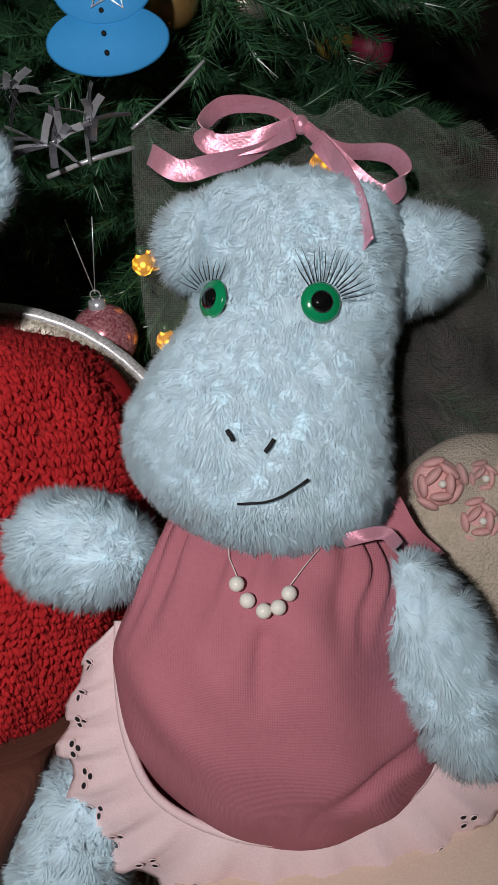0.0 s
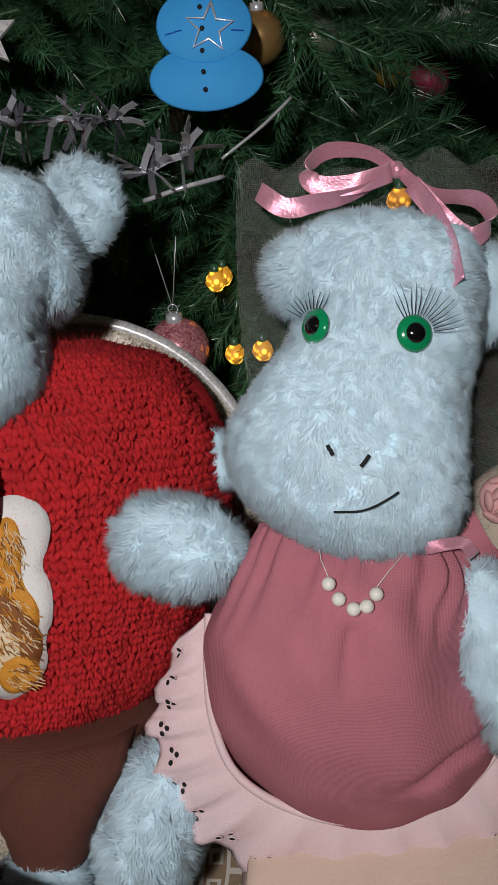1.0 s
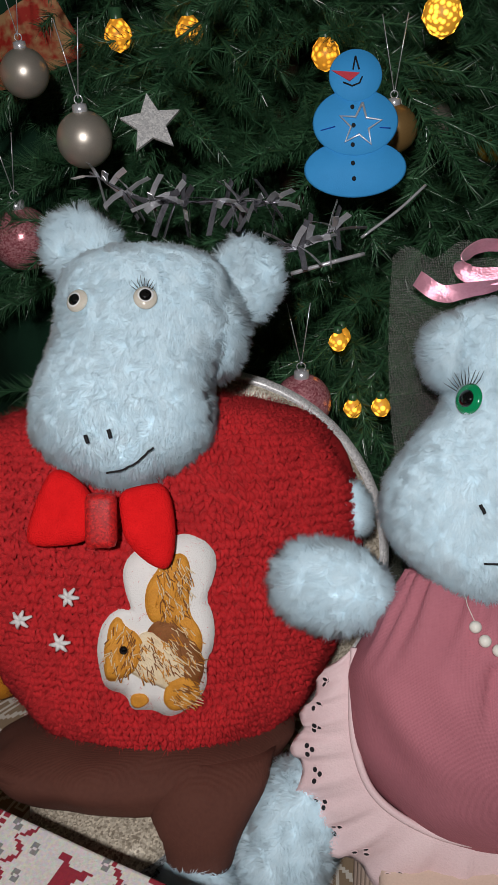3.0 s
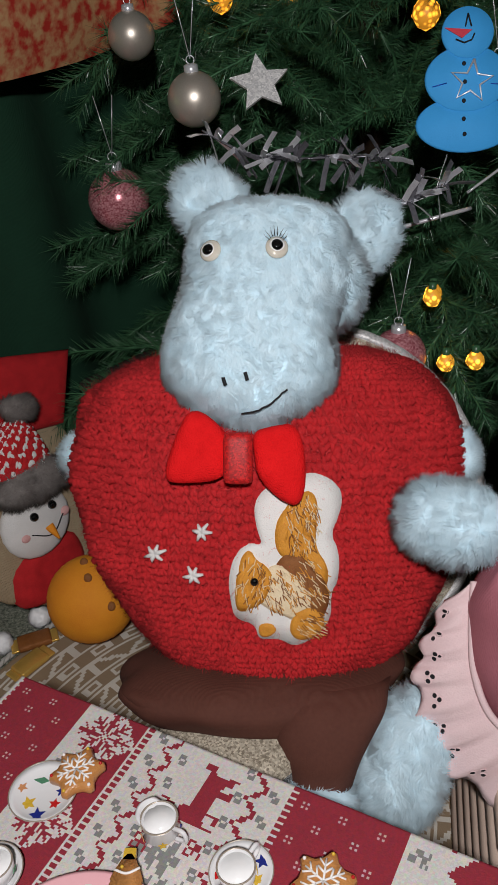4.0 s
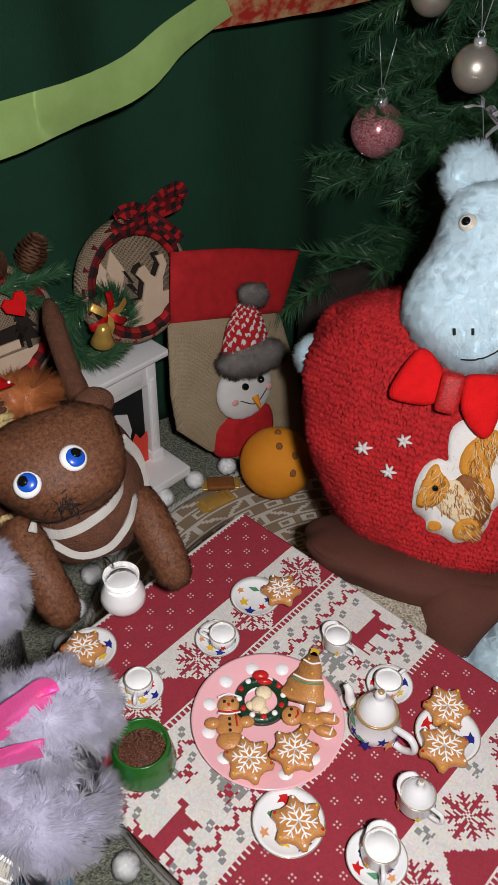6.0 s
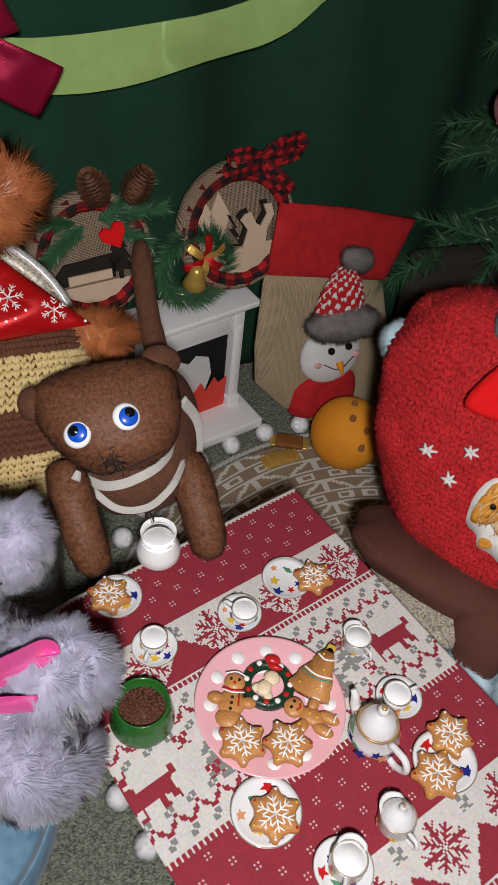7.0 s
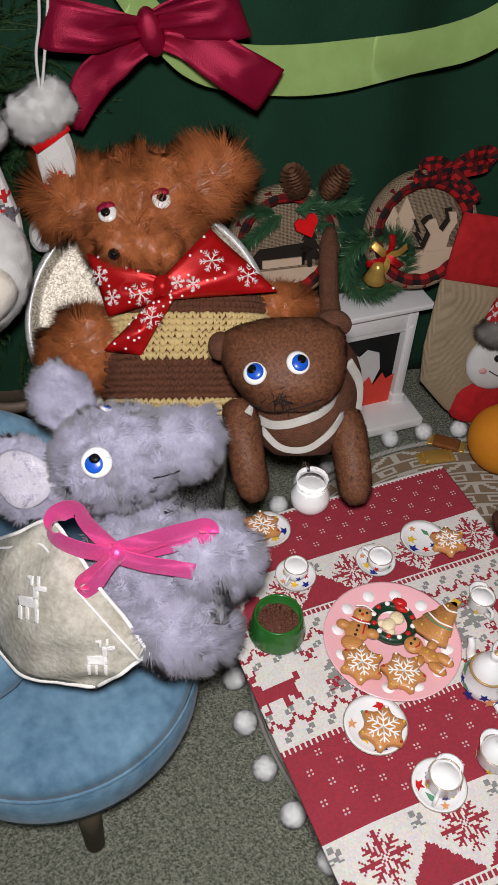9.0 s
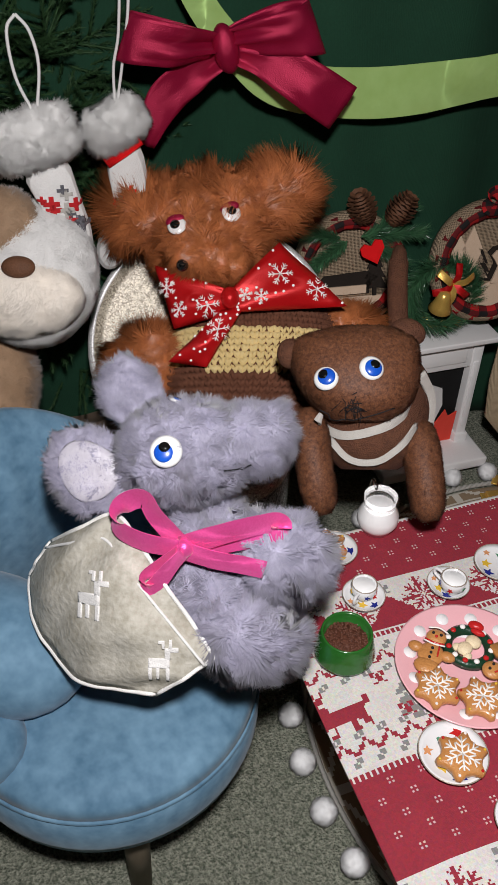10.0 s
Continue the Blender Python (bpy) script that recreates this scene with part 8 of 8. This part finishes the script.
    part("milk", lathe(bmesh.new(), [(0, 0.0), (R * 0.7, 0.0), (R, 0.013), (R * 0.98, 0.022), (R * 0.76, 0.032), (R * 0.72, 0.0335), (0, 0.0335)], 32), MILK, j)
    part("handle", tube(bmesh.new(), curve_pts([(R * 0.75, 0, 0.041), (R * 1.5, 0, 0.040), (R * 1.55, 0, 0.026), (R * 0.98, 0, 0.016)], 5), 0.0018, 8), GLASS, j)
    # green bowl
    b = thing("green_bowl", "dark green glazed bowl filled with brown crumbs", "bowl", on_table((-0.4230, -0.0280, 0.2100), 0))
    R = 0.0275
    part("bowl", lathe(bmesh.new(), [(0, 0), (R * 1.02, 0), (R * 1.03, 0.003), (R * 0.86, 0.027), (R * 0.82, 0.029), (R * 0.76, 0.027), (R * 0.72, 0.016), (0, 0.015)], 44), GREEN_GLAZE, b)
    rng = random.Random(5)
    bm = lathe(bmesh.new(), [(0, 0.0172), (R * 0.73, 0.0168), (R * 0.73, 0.0150)], 24)
    for k in range(420):
        a, rr = rng.uniform(0, 6.28), R * 0.72 * math.sqrt(rng.random())
        ell(bm, (rr * math.cos(a), rr * math.sin(a), 0.0172 + 0.004 * rng.random() * (1 - rr / R)), (rng.uniform(0.0009, 0.0018), rng.uniform(0.0009, 0.0016), 0.0010), (rng.uniform(0, 90), 0, rng.uniform(0, 180)), 5, 4)
    tagged(part("crumb_filling", bm, material("brown_crumbs", (0.16, 0.060, 0.035), (0.05, 0.016, 0.010), 0.5, 300, 0.2, 900), b), kind="stuff")


table_things()


# ---- the Christmas tree ----
TREE = Vector((-0.22, 1.12, FLOOR))


def christmas_tree():
    t = thing("christmas_tree", "dark green artificial Christmas tree with long needles", "christmas tree", Matrix.Translation(TREE))
    part("trunk", tube(bmesh.new(), [(0, 0, 0), (0.004, 0, 0.5), (0, 0, 1.5)], [0.022, 0.018, 0.006], 12), BARK, t)
    kinds = []
    for k in range(7):
        L = 0.40
        sp = [Vector((L * f, 0.02 * math.sin(f * 4 + k), 0.05 * math.sin(f * 2.4) - 0.09 * f * f)) for f in np.linspace(0, 1, 14)]
        kinds.append(needle_mesh("branch", sp, 4600, 0.026, 0.0011, NEEDLE, 80 + k, 0.95, 0.0022, 12))
    rng = random.Random(2)
    for lev in range(13):
        z = 0.20 + 0.085 * lev
        n = 13
        for i in range(n):
            a = 360 * (i + 0.5 * (lev % 2)) / n + rng.uniform(-10, 10)
            s = (1.32 - 0.055 * lev) * rng.uniform(0.85, 1.12)
            ob = part("branch", kinds[(i * 3 + lev * 2) % 7], None, t, m=pose(0, 0, z, rng.uniform(-25, 25), rng.uniform(-14, 8), a))
            ob.scale = (s, s, s)


christmas_tree()


def bauble(p, r, mat, label, cap=True):
    t = thing("bauble", label, "bauble", Matrix.Translation(p), "tree baubles")
    part("ball", ell_bm((0, 0, 0), r, seg=32, rings=20), mat, t)
    if cap:
        part("cap", lathe(bmesh.new(), [(r * 0.26, r * 0.94), (r * 0.27, r * 1.02), (r * 0.25, r * 1.2), (r * 0.1, r * 1.24), (0, r * 1.24)], 18), TINSEL, t)
        part("hanging_loop", tube(bmesh.new(), [(0.15 * r * math.cos(a), 0, r * 1.36 + 0.15 * r * math.sin(a)) for a in [6.283 * i / 14 for i in range(15)]], 0.0006, 5), TINSEL, t)
        part("thread", tube(bmesh.new(), [(0, 0, r * 1.4), (0.012, 0.0, r * 1.4 + 0.07)], 0.0005, 4), TINSEL, t)
        part("thread", tube(bmesh.new(), [(0, 0, r * 1.4), (-0.012, 0.0, r * 1.4 + 0.07)], 0.0005, 4), TINSEL, t)


SIL = "matt silver-grey bauble hanging on the fir branch"
ROS = "rose-pink glittered bauble hanging on the fir branch"
bauble(rear((-0.3825, 0.7700, 0.5260)), 0.0275, SILVER_MATT, SIL)
bauble(rear((-0.4680, 0.8600, 0.5740)), 0.0255, SILVER_MATT, SIL)
bauble((-0.0300, 1.0000, 0.5200), 0.028, SILVER_MATT, SIL)
bauble(rear((-0.0670, 0.8200, 0.5050)), 0.0235, material("dull_gold_ball", (0.34, 0.21, 0.08), (0.26, 0.15, 0.05), 0.35, 30, 0.0, metal=0.4), "gold bauble behind the blue snowman")
bauble((-0.5200, 0.8480, 0.4310), 0.0385, ROSE_BALL, ROS)
bauble(rear((-0.1660, 0.7000, 0.2450)), 0.031, ROSE_BALL, ROS)
bauble(rear((0.1610, 1.1500, 0.4200)), 0.03, SNOW_WHITE, "white bauble in the shade of the tree", False)
bauble(rear((0.1260, 1.2000, 0.3410)), 0.03, material("magenta_ball", (0.35, 0.03, 0.09), None, 0.4), "magenta bauble in the shade of the tree", False)
bauble(rear((0.0810, 1.2000, 0.3590)), 0.026, material("yellow_ball", (0.40, 0.25, 0.03), None, 0.4), "yellow bauble in the shade of the tree", False)


def light_bulb(p, r, bright=False):
    t = thing("fairy_light", "glowing warm yellow pine-cone fairy light on the tree", "fairy light", Matrix.Translation(p), "fairy lights")
    bm = lathe(bmesh.new(), [(0, -r * 1.2), (r * 0.6, -r * 0.9), (r, -r * 0.2), (r * 0.85, r * 0.4), (r * 0.4, r), (0, r * 1.05)], 28)
    part("bulb", bm, BULB_BRIGHT if bright else BULB, t)
    part("socket", lathe(bmesh.new(), [(r * 0.42, r * 0.9), (r * 0.42, r * 1.7), (0, r * 1.7)], 12), NEEDLE, t)


for px in ((-0.3730, 0.9200, 0.5950), (-0.2960, 0.9400, 0.5890), (-0.1400, 0.9000, 0.5650)):
    light_bulb(rear(px), 0.0155)
for px in ((-0.1260, 0.8000, 0.2720), (-0.1110, 0.7200, 0.2230), (-0.1280, 0.7600, 0.2880), (-0.0790, 0.7000, 0.2390)):
    light_bulb(rear(px), 0.0105, True)
light_bulb(rear((-0.0190, 0.8800, 0.6000)), 0.02, True)
light_bulb(rear((0.0530, 0.6600, 0.4090)), 0.010)


def blue_snowman():
    m = basis((0.99, 0.1, -0.05), (0.02, 0.55, 0.83), (-0.1050, 0.7200, 0.5290))
    t = thing("snowman_ornament", "flat bright blue felt snowman ornament with silver star", "christmas ornament", REAR @ m)
    inv = m.inverted()
    L = lambda p: (inv @ Vector(p)).to_tuple()
    blob = lambda name, c, rx, ry, z: part(name, lathe(bmesh.new(), [(0, 0.004), (0.96, 0.004), (1, 0.002), (0.98, 0), (0, 0)], 40, Matrix.Translation((*L(c)[:2], z)) @ Matrix.Diagonal((rx, ry, 1, 1))), SNOW_BLUE, t)
    k = 0.000535
    blob("lower_body", (-0.1050, 0.7200, 0.4950), 89 * k, 50 * k, 0)
    blob("middle_body", (-0.1020, 0.7200, 0.5450), 74 * k, 58 * k, 0.0012)
    blob("head", (-0.0990, 0.7200, 0.5950), 46 * k, 45 * k, 0.0024)
    o = Vector((*L((-0.0980, 0.7200, 0.5410))[:2], 0.0062))
    st = star_outline(5, 38 * k, 16 * k, 1.45)
    part("silver_star", tube(bmesh.new(), [o + Vector((x, y, 0)) for x, y in st + st[:1]], 0.0012, 6), TINSEL, t)
    for p in ((-0.1040, 0.7200, 0.5610), (-0.1040, 0.7200, 0.5410), (-0.1060, 0.7200, 0.5200), (-0.1070, 0.7200, 0.5000), (-0.1070, 0.7200, 0.4830)):
        part("button", ell_bm((*L(p)[:2], 0.0055), (0.002, 0.0022, 0.001), seg=10, rings=6), THREAD, t)
    nose = [L(p)[:2] for p in ((-0.1210, 0.7200, 0.6000), (-0.0950, 0.7200, 0.5970), (-0.1050, 0.7200, 0.5880))]
    part("nose", plate_of(bmesh.new(), nose, 0.001, pose(0, 0, 0.0065)), material("coral_red", (0.70, 0.05, 0.08), None, 0.6), t, smooth=False)
    part("mouth", tube(bmesh.new(), [(*L(p)[:2], 0.0072) for p in ((-0.1110, 0.7200, 0.5870), (-0.1030, 0.7200, 0.5830), (-0.0960, 0.7200, 0.5860), (-0.0930, 0.7200, 0.5930))], 0.0008, 5), THREAD, t)
    for x in (735, 742):
        part("hair", tube(bmesh.new(), [(*L((-0.0980, 0.7200, 0.6150))[:2], 0.007), (*(Vector(L((-0.0980, 0.7200, 0.6150))[:2]) + Vector(((x - 738) * 0.0008, -0.012))), 0.007)], 0.0008, 5), THREAD, t)
    for a, b in (((-0.1210, 0.7200, 0.5400), (-0.1350, 0.7200, 0.5360)), ((-0.0800, 0.7200, 0.5380), (-0.0700, 0.7200, 0.5370))):
        part("arm_line", tube(bmesh.new(), [(*L(a)[:2], 0.0056), (*L(b)[:2], 0.0056)], 0.0006, 5), EYE_BLUE, t)


blue_snowman()


def silver_star():
    c = Vector((-0.3090, 0.7270, 0.5760))
    t = thing("star_ornament", "silver glitter star ornament on the tree", "christmas ornament", basis((0.98, 0.15, -0.1), (-0.18, 0.56, 0.82), c))
    part("star", plate_of(bmesh.new(), star_outline(5, 0.031, 0.0145, 1.75), 0.004), GLITTER_SILVER, t, smooth=False)


silver_star()


def tinsel(points, seed, label):
    t = thing("tinsel_garland", label, "tinsel", REAR, "tinsel garlands")
    pts = curve_pts(points, 8)
    part("cord", tube(bmesh.new(), pts, 0.0012, 5), TINSEL_DARK, t)
    rng = random.Random(seed)
    dark, bright = bmesh.new(), bmesh.new()
    for i in range(0, len(pts) - 1):
        if rng.random() < 0.35:
            continue
        for k in range(3):
            p = pts[i].lerp(pts[i + 1], rng.random())
            d = Vector((rng.gauss(0.1, 0.5), rng.gauss(-0.5, 0.4), rng.gauss(0.25, 0.6))).normalized()
            # glinting and dull strips of the same foil are told apart by colour
            strip(dark if rng.random() < 0.45 else bright, [p, p + d * 0.018, p + d * 0.034 + Vector((0, 0, -0.003))], 0.0058, d.cross(Vector((rng.random(), rng.random(), rng.random()))), 0.0001)
    tagged(part("dark_tinsel", dark, TINSEL_DARK, t, smooth=False), kind="stuff")
    tagged(part("bright_tinsel", bright, TINSEL, t, smooth=False), kind="stuff")


tinsel([(-0.3660, 0.7200, 0.5090), (-0.3180, 0.7000, 0.4900), (-0.2660, 0.6900, 0.4860), (-0.2100, 0.6800, 0.4890), (-0.1680, 0.6800, 0.4840)], 3, "silver tinsel strand lying on the branches, glints and dark strips coloured in")
tinsel([(-0.1690, 0.6600, 0.4430), (-0.1420, 0.6700, 0.4510), (-0.1160, 0.6800, 0.4600)], 4, "silver tinsel tuft on the branches")
cordt = thing("bead_garland", "thin silver bead string on the tree", "garland", REAR)
part("string", tube(bmesh.new(), curve_pts([(-0.1640, 0.6600, 0.4220), (-0.1270, 0.6600, 0.4320), (-0.0950, 0.6800, 0.4310)], 6), 0.0022, 6), TINSEL, cordt)
part("string", tube(bmesh.new(), curve_pts([(-0.0980, 0.7000, 0.4390), (-0.0630, 0.7200, 0.4570), (-0.0360, 0.7400, 0.4740)], 6), 0.0015, 6), TINSEL, cordt)


# ---- cushion, lace and cloth beside the hippos ----
def side_cloths():
    t = thing("lace_cushion", "beige lace cushion with blush fabric roses behind the hippo", "cushion", REAR @ basis((0.9903, 0.0455, -0.1313), (0.0758, 0.6150, 0.7849), (-0.0100, 0.3670, 0.3750)))
    part("cushion", ell_bm((0.1850, -0.0720, -0.1400), (0.075, 0.078, 0.035), (0, 0, 10), 30, 18), LACE, t)
    for p, s in (((0.1440, -0.0280, -0.1150), 0.017), ((0.1720, -0.0530, -0.1150), 0.015), ((0.1760, -0.0250, -0.1200), 0.012)):
        rose = part("fabric_rose", ell_bm(p, (s, s, s * 0.6)), ROSE, t)
        for k in range(9):
            a = k * 2.4
            d = Vector((math.cos(a), math.sin(a), 0))
            rr = s * (0.35 + 0.085 * k)
            q = Vector(p) + d * rr + Vector((0, 0, s * (0.75 - 0.07 * k)))
            part("petal", ell_bm(q, (s * 0.5, s * 0.2, s * 0.35), (0, 0, math.degrees(a) + 90), 12, 8), ROSE, rose)
        part("pearl", ell_bm(Vector(p) + Vector((0, 0, s * 0.95)), 0.0028, seg=12, rings=8), PEARL, rose)
    # folded beige cloth on which the hippo sits
    c = thing("folded_cloth", "folded beige cotton cloth under the hippo", "cloth", Matrix.Translation((-0.005, 0.275, FLOOR)))
    for k in range(7):
        bm = bmesh.new()
        box(bm, (-0.10 + 0.004 * k, -0.085 + 0.006 * k, 0.006 + 0.026 * k), (0.17, 0.13, 0.0325 + 0.026 * k), 0.009)
        for v in bm.verts:
            v.co.z += 0.004 * noise.noise(v.co * 18)
        part("fold", bm, BEIGE, c)


side_cloths()


def brown_cushion():
    m = basis((0.60, 0.80, 0), (0, 0, 1), (-0.5489, 0.8165, 0.1282))
    t = thing("brown_cushion", "dark brown cloth cushion leaning beside the tree", "cushion", m)
    bm = box(bmesh.new(), (-0.055, -0.16, -0.03), (0.11, 0.075, 0.01), 0.014)
    part("cushion", bm, material("dark_brown_cloth", (0.040, 0.030, 0.026), (0.025, 0.018, 0.016), 0.9, 60, 0.4), t)


brown_cushion()


# ---- the potted cypress with its stockings ----
def cypress():
    c = Vector((-1.0900, 0.0400, 0.4221))
    base = Vector((c.x, c.y, FLOOR))
    t = thing("potted_cypress", "small potted cypress with feathery green sprays", "plant", Matrix.Translation(base))
    part("trunk", tube(bmesh.new(), [(0, 0, 0.10), (0.005, 0, 0.5), (0, 0, 0.95)], [0.012, 0.009, 0.003], 10), BARK, t)
    kinds = []
    for k in range(5):
        L = 0.17
        sp = [Vector((L * f, 0.01 * math.sin(f * 5 + k), 0.05 * f)) for f in np.linspace(0, 1, 10)]
        kinds.append(needle_mesh("spray", sp, 3000, 0.009, 0.0012, CYPRESS, 120 + k, 0.6, 0.0014, 16))
    rng = random.Random(12)
    for i in range(120):
        z = 0.20 + 0.8 * rng.random()
        s = (1.25 - 0.55 * z) * rng.uniform(0.75, 1.15)
        ob = part("spray", kinds[i % 5], None, t, m=pose(0, 0, z, rng.uniform(-40, 40), rng.uniform(-50, 0), rng.uniform(0, 360)))
        ob.scale = (s, s, s)
    p = thing("plant_pot", "brown soil-filled plastic plant pot", "plant pot", Matrix.Translation((base.x + 0.02, base.y - 0.01, FLOOR)))
    part("pot", lathe(bmesh.new(), [(0, 0), (0.06, 0), (0.085, 0.15), (0.090, 0.15), (0.090, 0.165), (0.080, 0.165), (0.078, 0.14), (0, 0.138)], 36), material("taupe_plastic", (0.22, 0.16, 0.12), None, 0.5), p)
    return base


cypress()


def hung_stocking(pts, cuff_c, cuff_r, body, stripe, label, loops, turn=0):
    m = basis((0.431, 0.902, 0), (0, 0, 1), cuff_c)
    inv = m.inverted()
    L = lambda p: (inv @ Vector(p)).to_tuple()
    t = thing("small_stocking", label, "stocking", m, "small hanging stockings")
    ol = round_outline([L(p)[:2] for p in pts], 2)
    bm = bmesh.new()
    cx, cy = sum(p[0] for p in ol) / len(ol), sum(p[1] for p in ol) / len(ol)
    prev = None
    for f, z in ((1.0, -0.006), (1.0, 0.002), (0.9, 0.009), (0.6, 0.012), (0.2, 0.012)):
        row = [bm.verts.new((cx + (x - cx) * f, cy + (y - cy) * f, z)) for x, y in ol]
        if prev:
            for i in range(len(row)):
                bm.faces.new((prev[i], prev[(i + 1) % len(row)], row[(i + 1) % len(row)], row[i]))
        else:
            bm.faces.new(row[::-1])
        prev = row
    bm.faces.new(prev)
    me = bpy.data.meshes.new("foot")
    bm.to_mesh(me)
    bm.free()
    me.materials.append(SNOW_WHITE)
    tree = bvh_of(me)
    part("sock", me, None, t, "white printed knit sock")
    rng = random.Random(len(label))
    for k in range(16):
        a, b = rng.choice(ol), rng.choice(ol)
        q = Vector((cx, cy, 0)).lerp(Vector((*a, 0)), rng.uniform(0.1, 0.75))
        s = rng.uniform(0.004, 0.009)
        o2 = [(q.x + s * x, q.y + s * y) for x, y in ((-1, -0.3), (-0.3, -0.3), (-0.3, -1), (0.3, -1), (0.3, -0.3), (1, -0.3), (1, 0.3), (0.3, 0.3), (0.3, 1), (-0.3, 1), (-0.3, 0.3), (-1, 0.3))]
        part("knit_motif", drape(bmesh.new(), o2, tree, 0.0008), (RED_WOOL, GREY_FELT if not stripe else RED_FELT, TINSEL_DARK)[k % 3 if not stripe else 1], t)
    if stripe:
        part("red_band", strip(bmesh.new(), [L(stripe[0])[:2] + (0.013,), Vector(L(stripe[0])[:2] + (0.014,)).lerp(Vector(L(stripe[1])[:2] + (0.014,)), 0.5), L(stripe[1])[:2] + (0.013,)], 0.012, (0, 1, 0)), RED_FELT, t)
    ca, sa = math.cos(radians(turn)), math.sin(radians(turn))
    part("fur_cuff", furry("fur_cuff", pad([(x * cuff_r[0] * ca - y * cuff_r[1] * sa, x * cuff_r[0] * sa + y * cuff_r[1] * ca) for x, y in ((-0.95, -0.7), (0, -0.8), (0.95, -0.7), (1.0, 0.1), (0.9, 1.0), (0, 1.0), (-0.9, 1.0), (-1.0, 0.1))], 0.006, 0.020), 16000, 0.007, 0.0009, SNOW_WHITE, (0, -0.2, 0), 0.4, 110, 51, 1.2, 0.5), None, t)
    for l in loops:
        part("hanging_cord", tube(bmesh.new(), curve_pts([L(p) for p in l], 6), 0.0016, 6), SNOW_WHITE, t)


hung_stocking([(-0.9312, 0.0397, 0.4902), (-0.9133, 0.0771, 0.5129), (-0.9090, 0.0862, 0.4345), (-0.9258, 0.0509, 0.3519), (-0.9361, 0.0294, 0.3465), (-0.9399, 0.0214, 0.3768), (-0.9265, 0.0494, 0.4237)], (-0.9242, 0.0543, 0.5191), (0.036, 0.026), None, ((-0.9301, 0.0419, 0.4824), (-0.9134, 0.0768, 0.5067)), "small white stocking with fur cuff, red band and print", [[(-0.9148, 0.0507, 0.5445), (-0.9142, 0.0520, 0.5815), (-0.9110, 0.0587, 0.6140), (-0.9085, 0.0639, 0.6751)], [(-0.9138, 0.0529, 0.5443), (-0.9101, 0.0607, 0.5867), (-0.9063, 0.0686, 0.6347), (-0.9052, 0.0708, 0.6750)]], 25)
hung_stocking([(-0.8965, -0.0731, 0.5079), (-0.8765, -0.0314, 0.5254), (-0.8716, -0.0211, 0.4682), (-0.8675, -0.0125, 0.4293), (-0.8714, -0.0208, 0.4069), (-0.8787, -0.0361, 0.4183), (-0.8913, -0.0622, 0.4713)], (-0.8902, -0.0600, 0.5356), (0.048, 0.030), None, None, "small white stocking with fur cuff and grey reindeer print", [[(-0.8779, -0.0576, 0.5633), (-0.8834, -0.0690, 0.5977), (-0.8843, -0.0709, 0.6371), (-0.8803, -0.0625, 0.6511)], [(-0.8770, -0.0557, 0.5632), (-0.8738, -0.0490, 0.6070), (-0.8757, -0.0530, 0.6366), (-0.8803, -0.0625, 0.6511)]], 15)


def puppy():
    m = basis((0.6269, 0.7785, 0.0304), (-0.5229, 0.3915, 0.7572), (-0.7840, 0.0600, 0.4110))
    m.translation = Vector((-0.8690, -0.0930, 0.4140))
    t = thing("plush_puppy", "white and tan plush puppy with a brown nose", "plush toy", m, "plush toys")
    TAN = material("tan_plush", (0.36, 0.24, 0.15), (0.26, 0.16, 0.09), 0.7, 40, 0.0, sheen=0.3)
    CRE = material("cream_plush", (0.80, 0.74, 0.66), (0.70, 0.63, 0.54), 0.7, 40, 0.0, sheen=0.3)
    part("head", furry("head", ell_bm((0, 0, -0.02), (0.070, 0.078, 0.055), (0, 0, 0), 28, 18), 34000, 0.0035, 0.0007, SNOW_WHITE, (0, -0.5, 0), 0.5, 70, 61), None, t)
    part("muzzle", furry("muzzle", ell_bm((-0.005, -0.030, 0.008), (0.066, 0.042, 0.035), (0, 0, 0), 24, 16), 22000, 0.0032, 0.0007, CRE, (0, -0.5, 0), 0.5, 70, 62), None, t)
    part("tan_patch", furry("tan_patch", ell_bm((-0.028, 0.040, 0.012), (0.044, 0.042, 0.026), (0, 0, 0), 24, 16), 12000, 0.006, 0.0009, TAN, (0, -0.5, 0), 0.5, 70, 63), None, t)
    part("nose", ell_bm((0.004, -0.008, 0.045), (0.017, 0.011, 0.008)), CONE, t)
    part("body", furry("body", ell_bm((-0.06, -0.11, -0.08), (0.050, 0.075, 0.05)), 12000, 0.006, 0.001, TAN, (0, -0.5, 0), 0.5), None, t)


puppy()
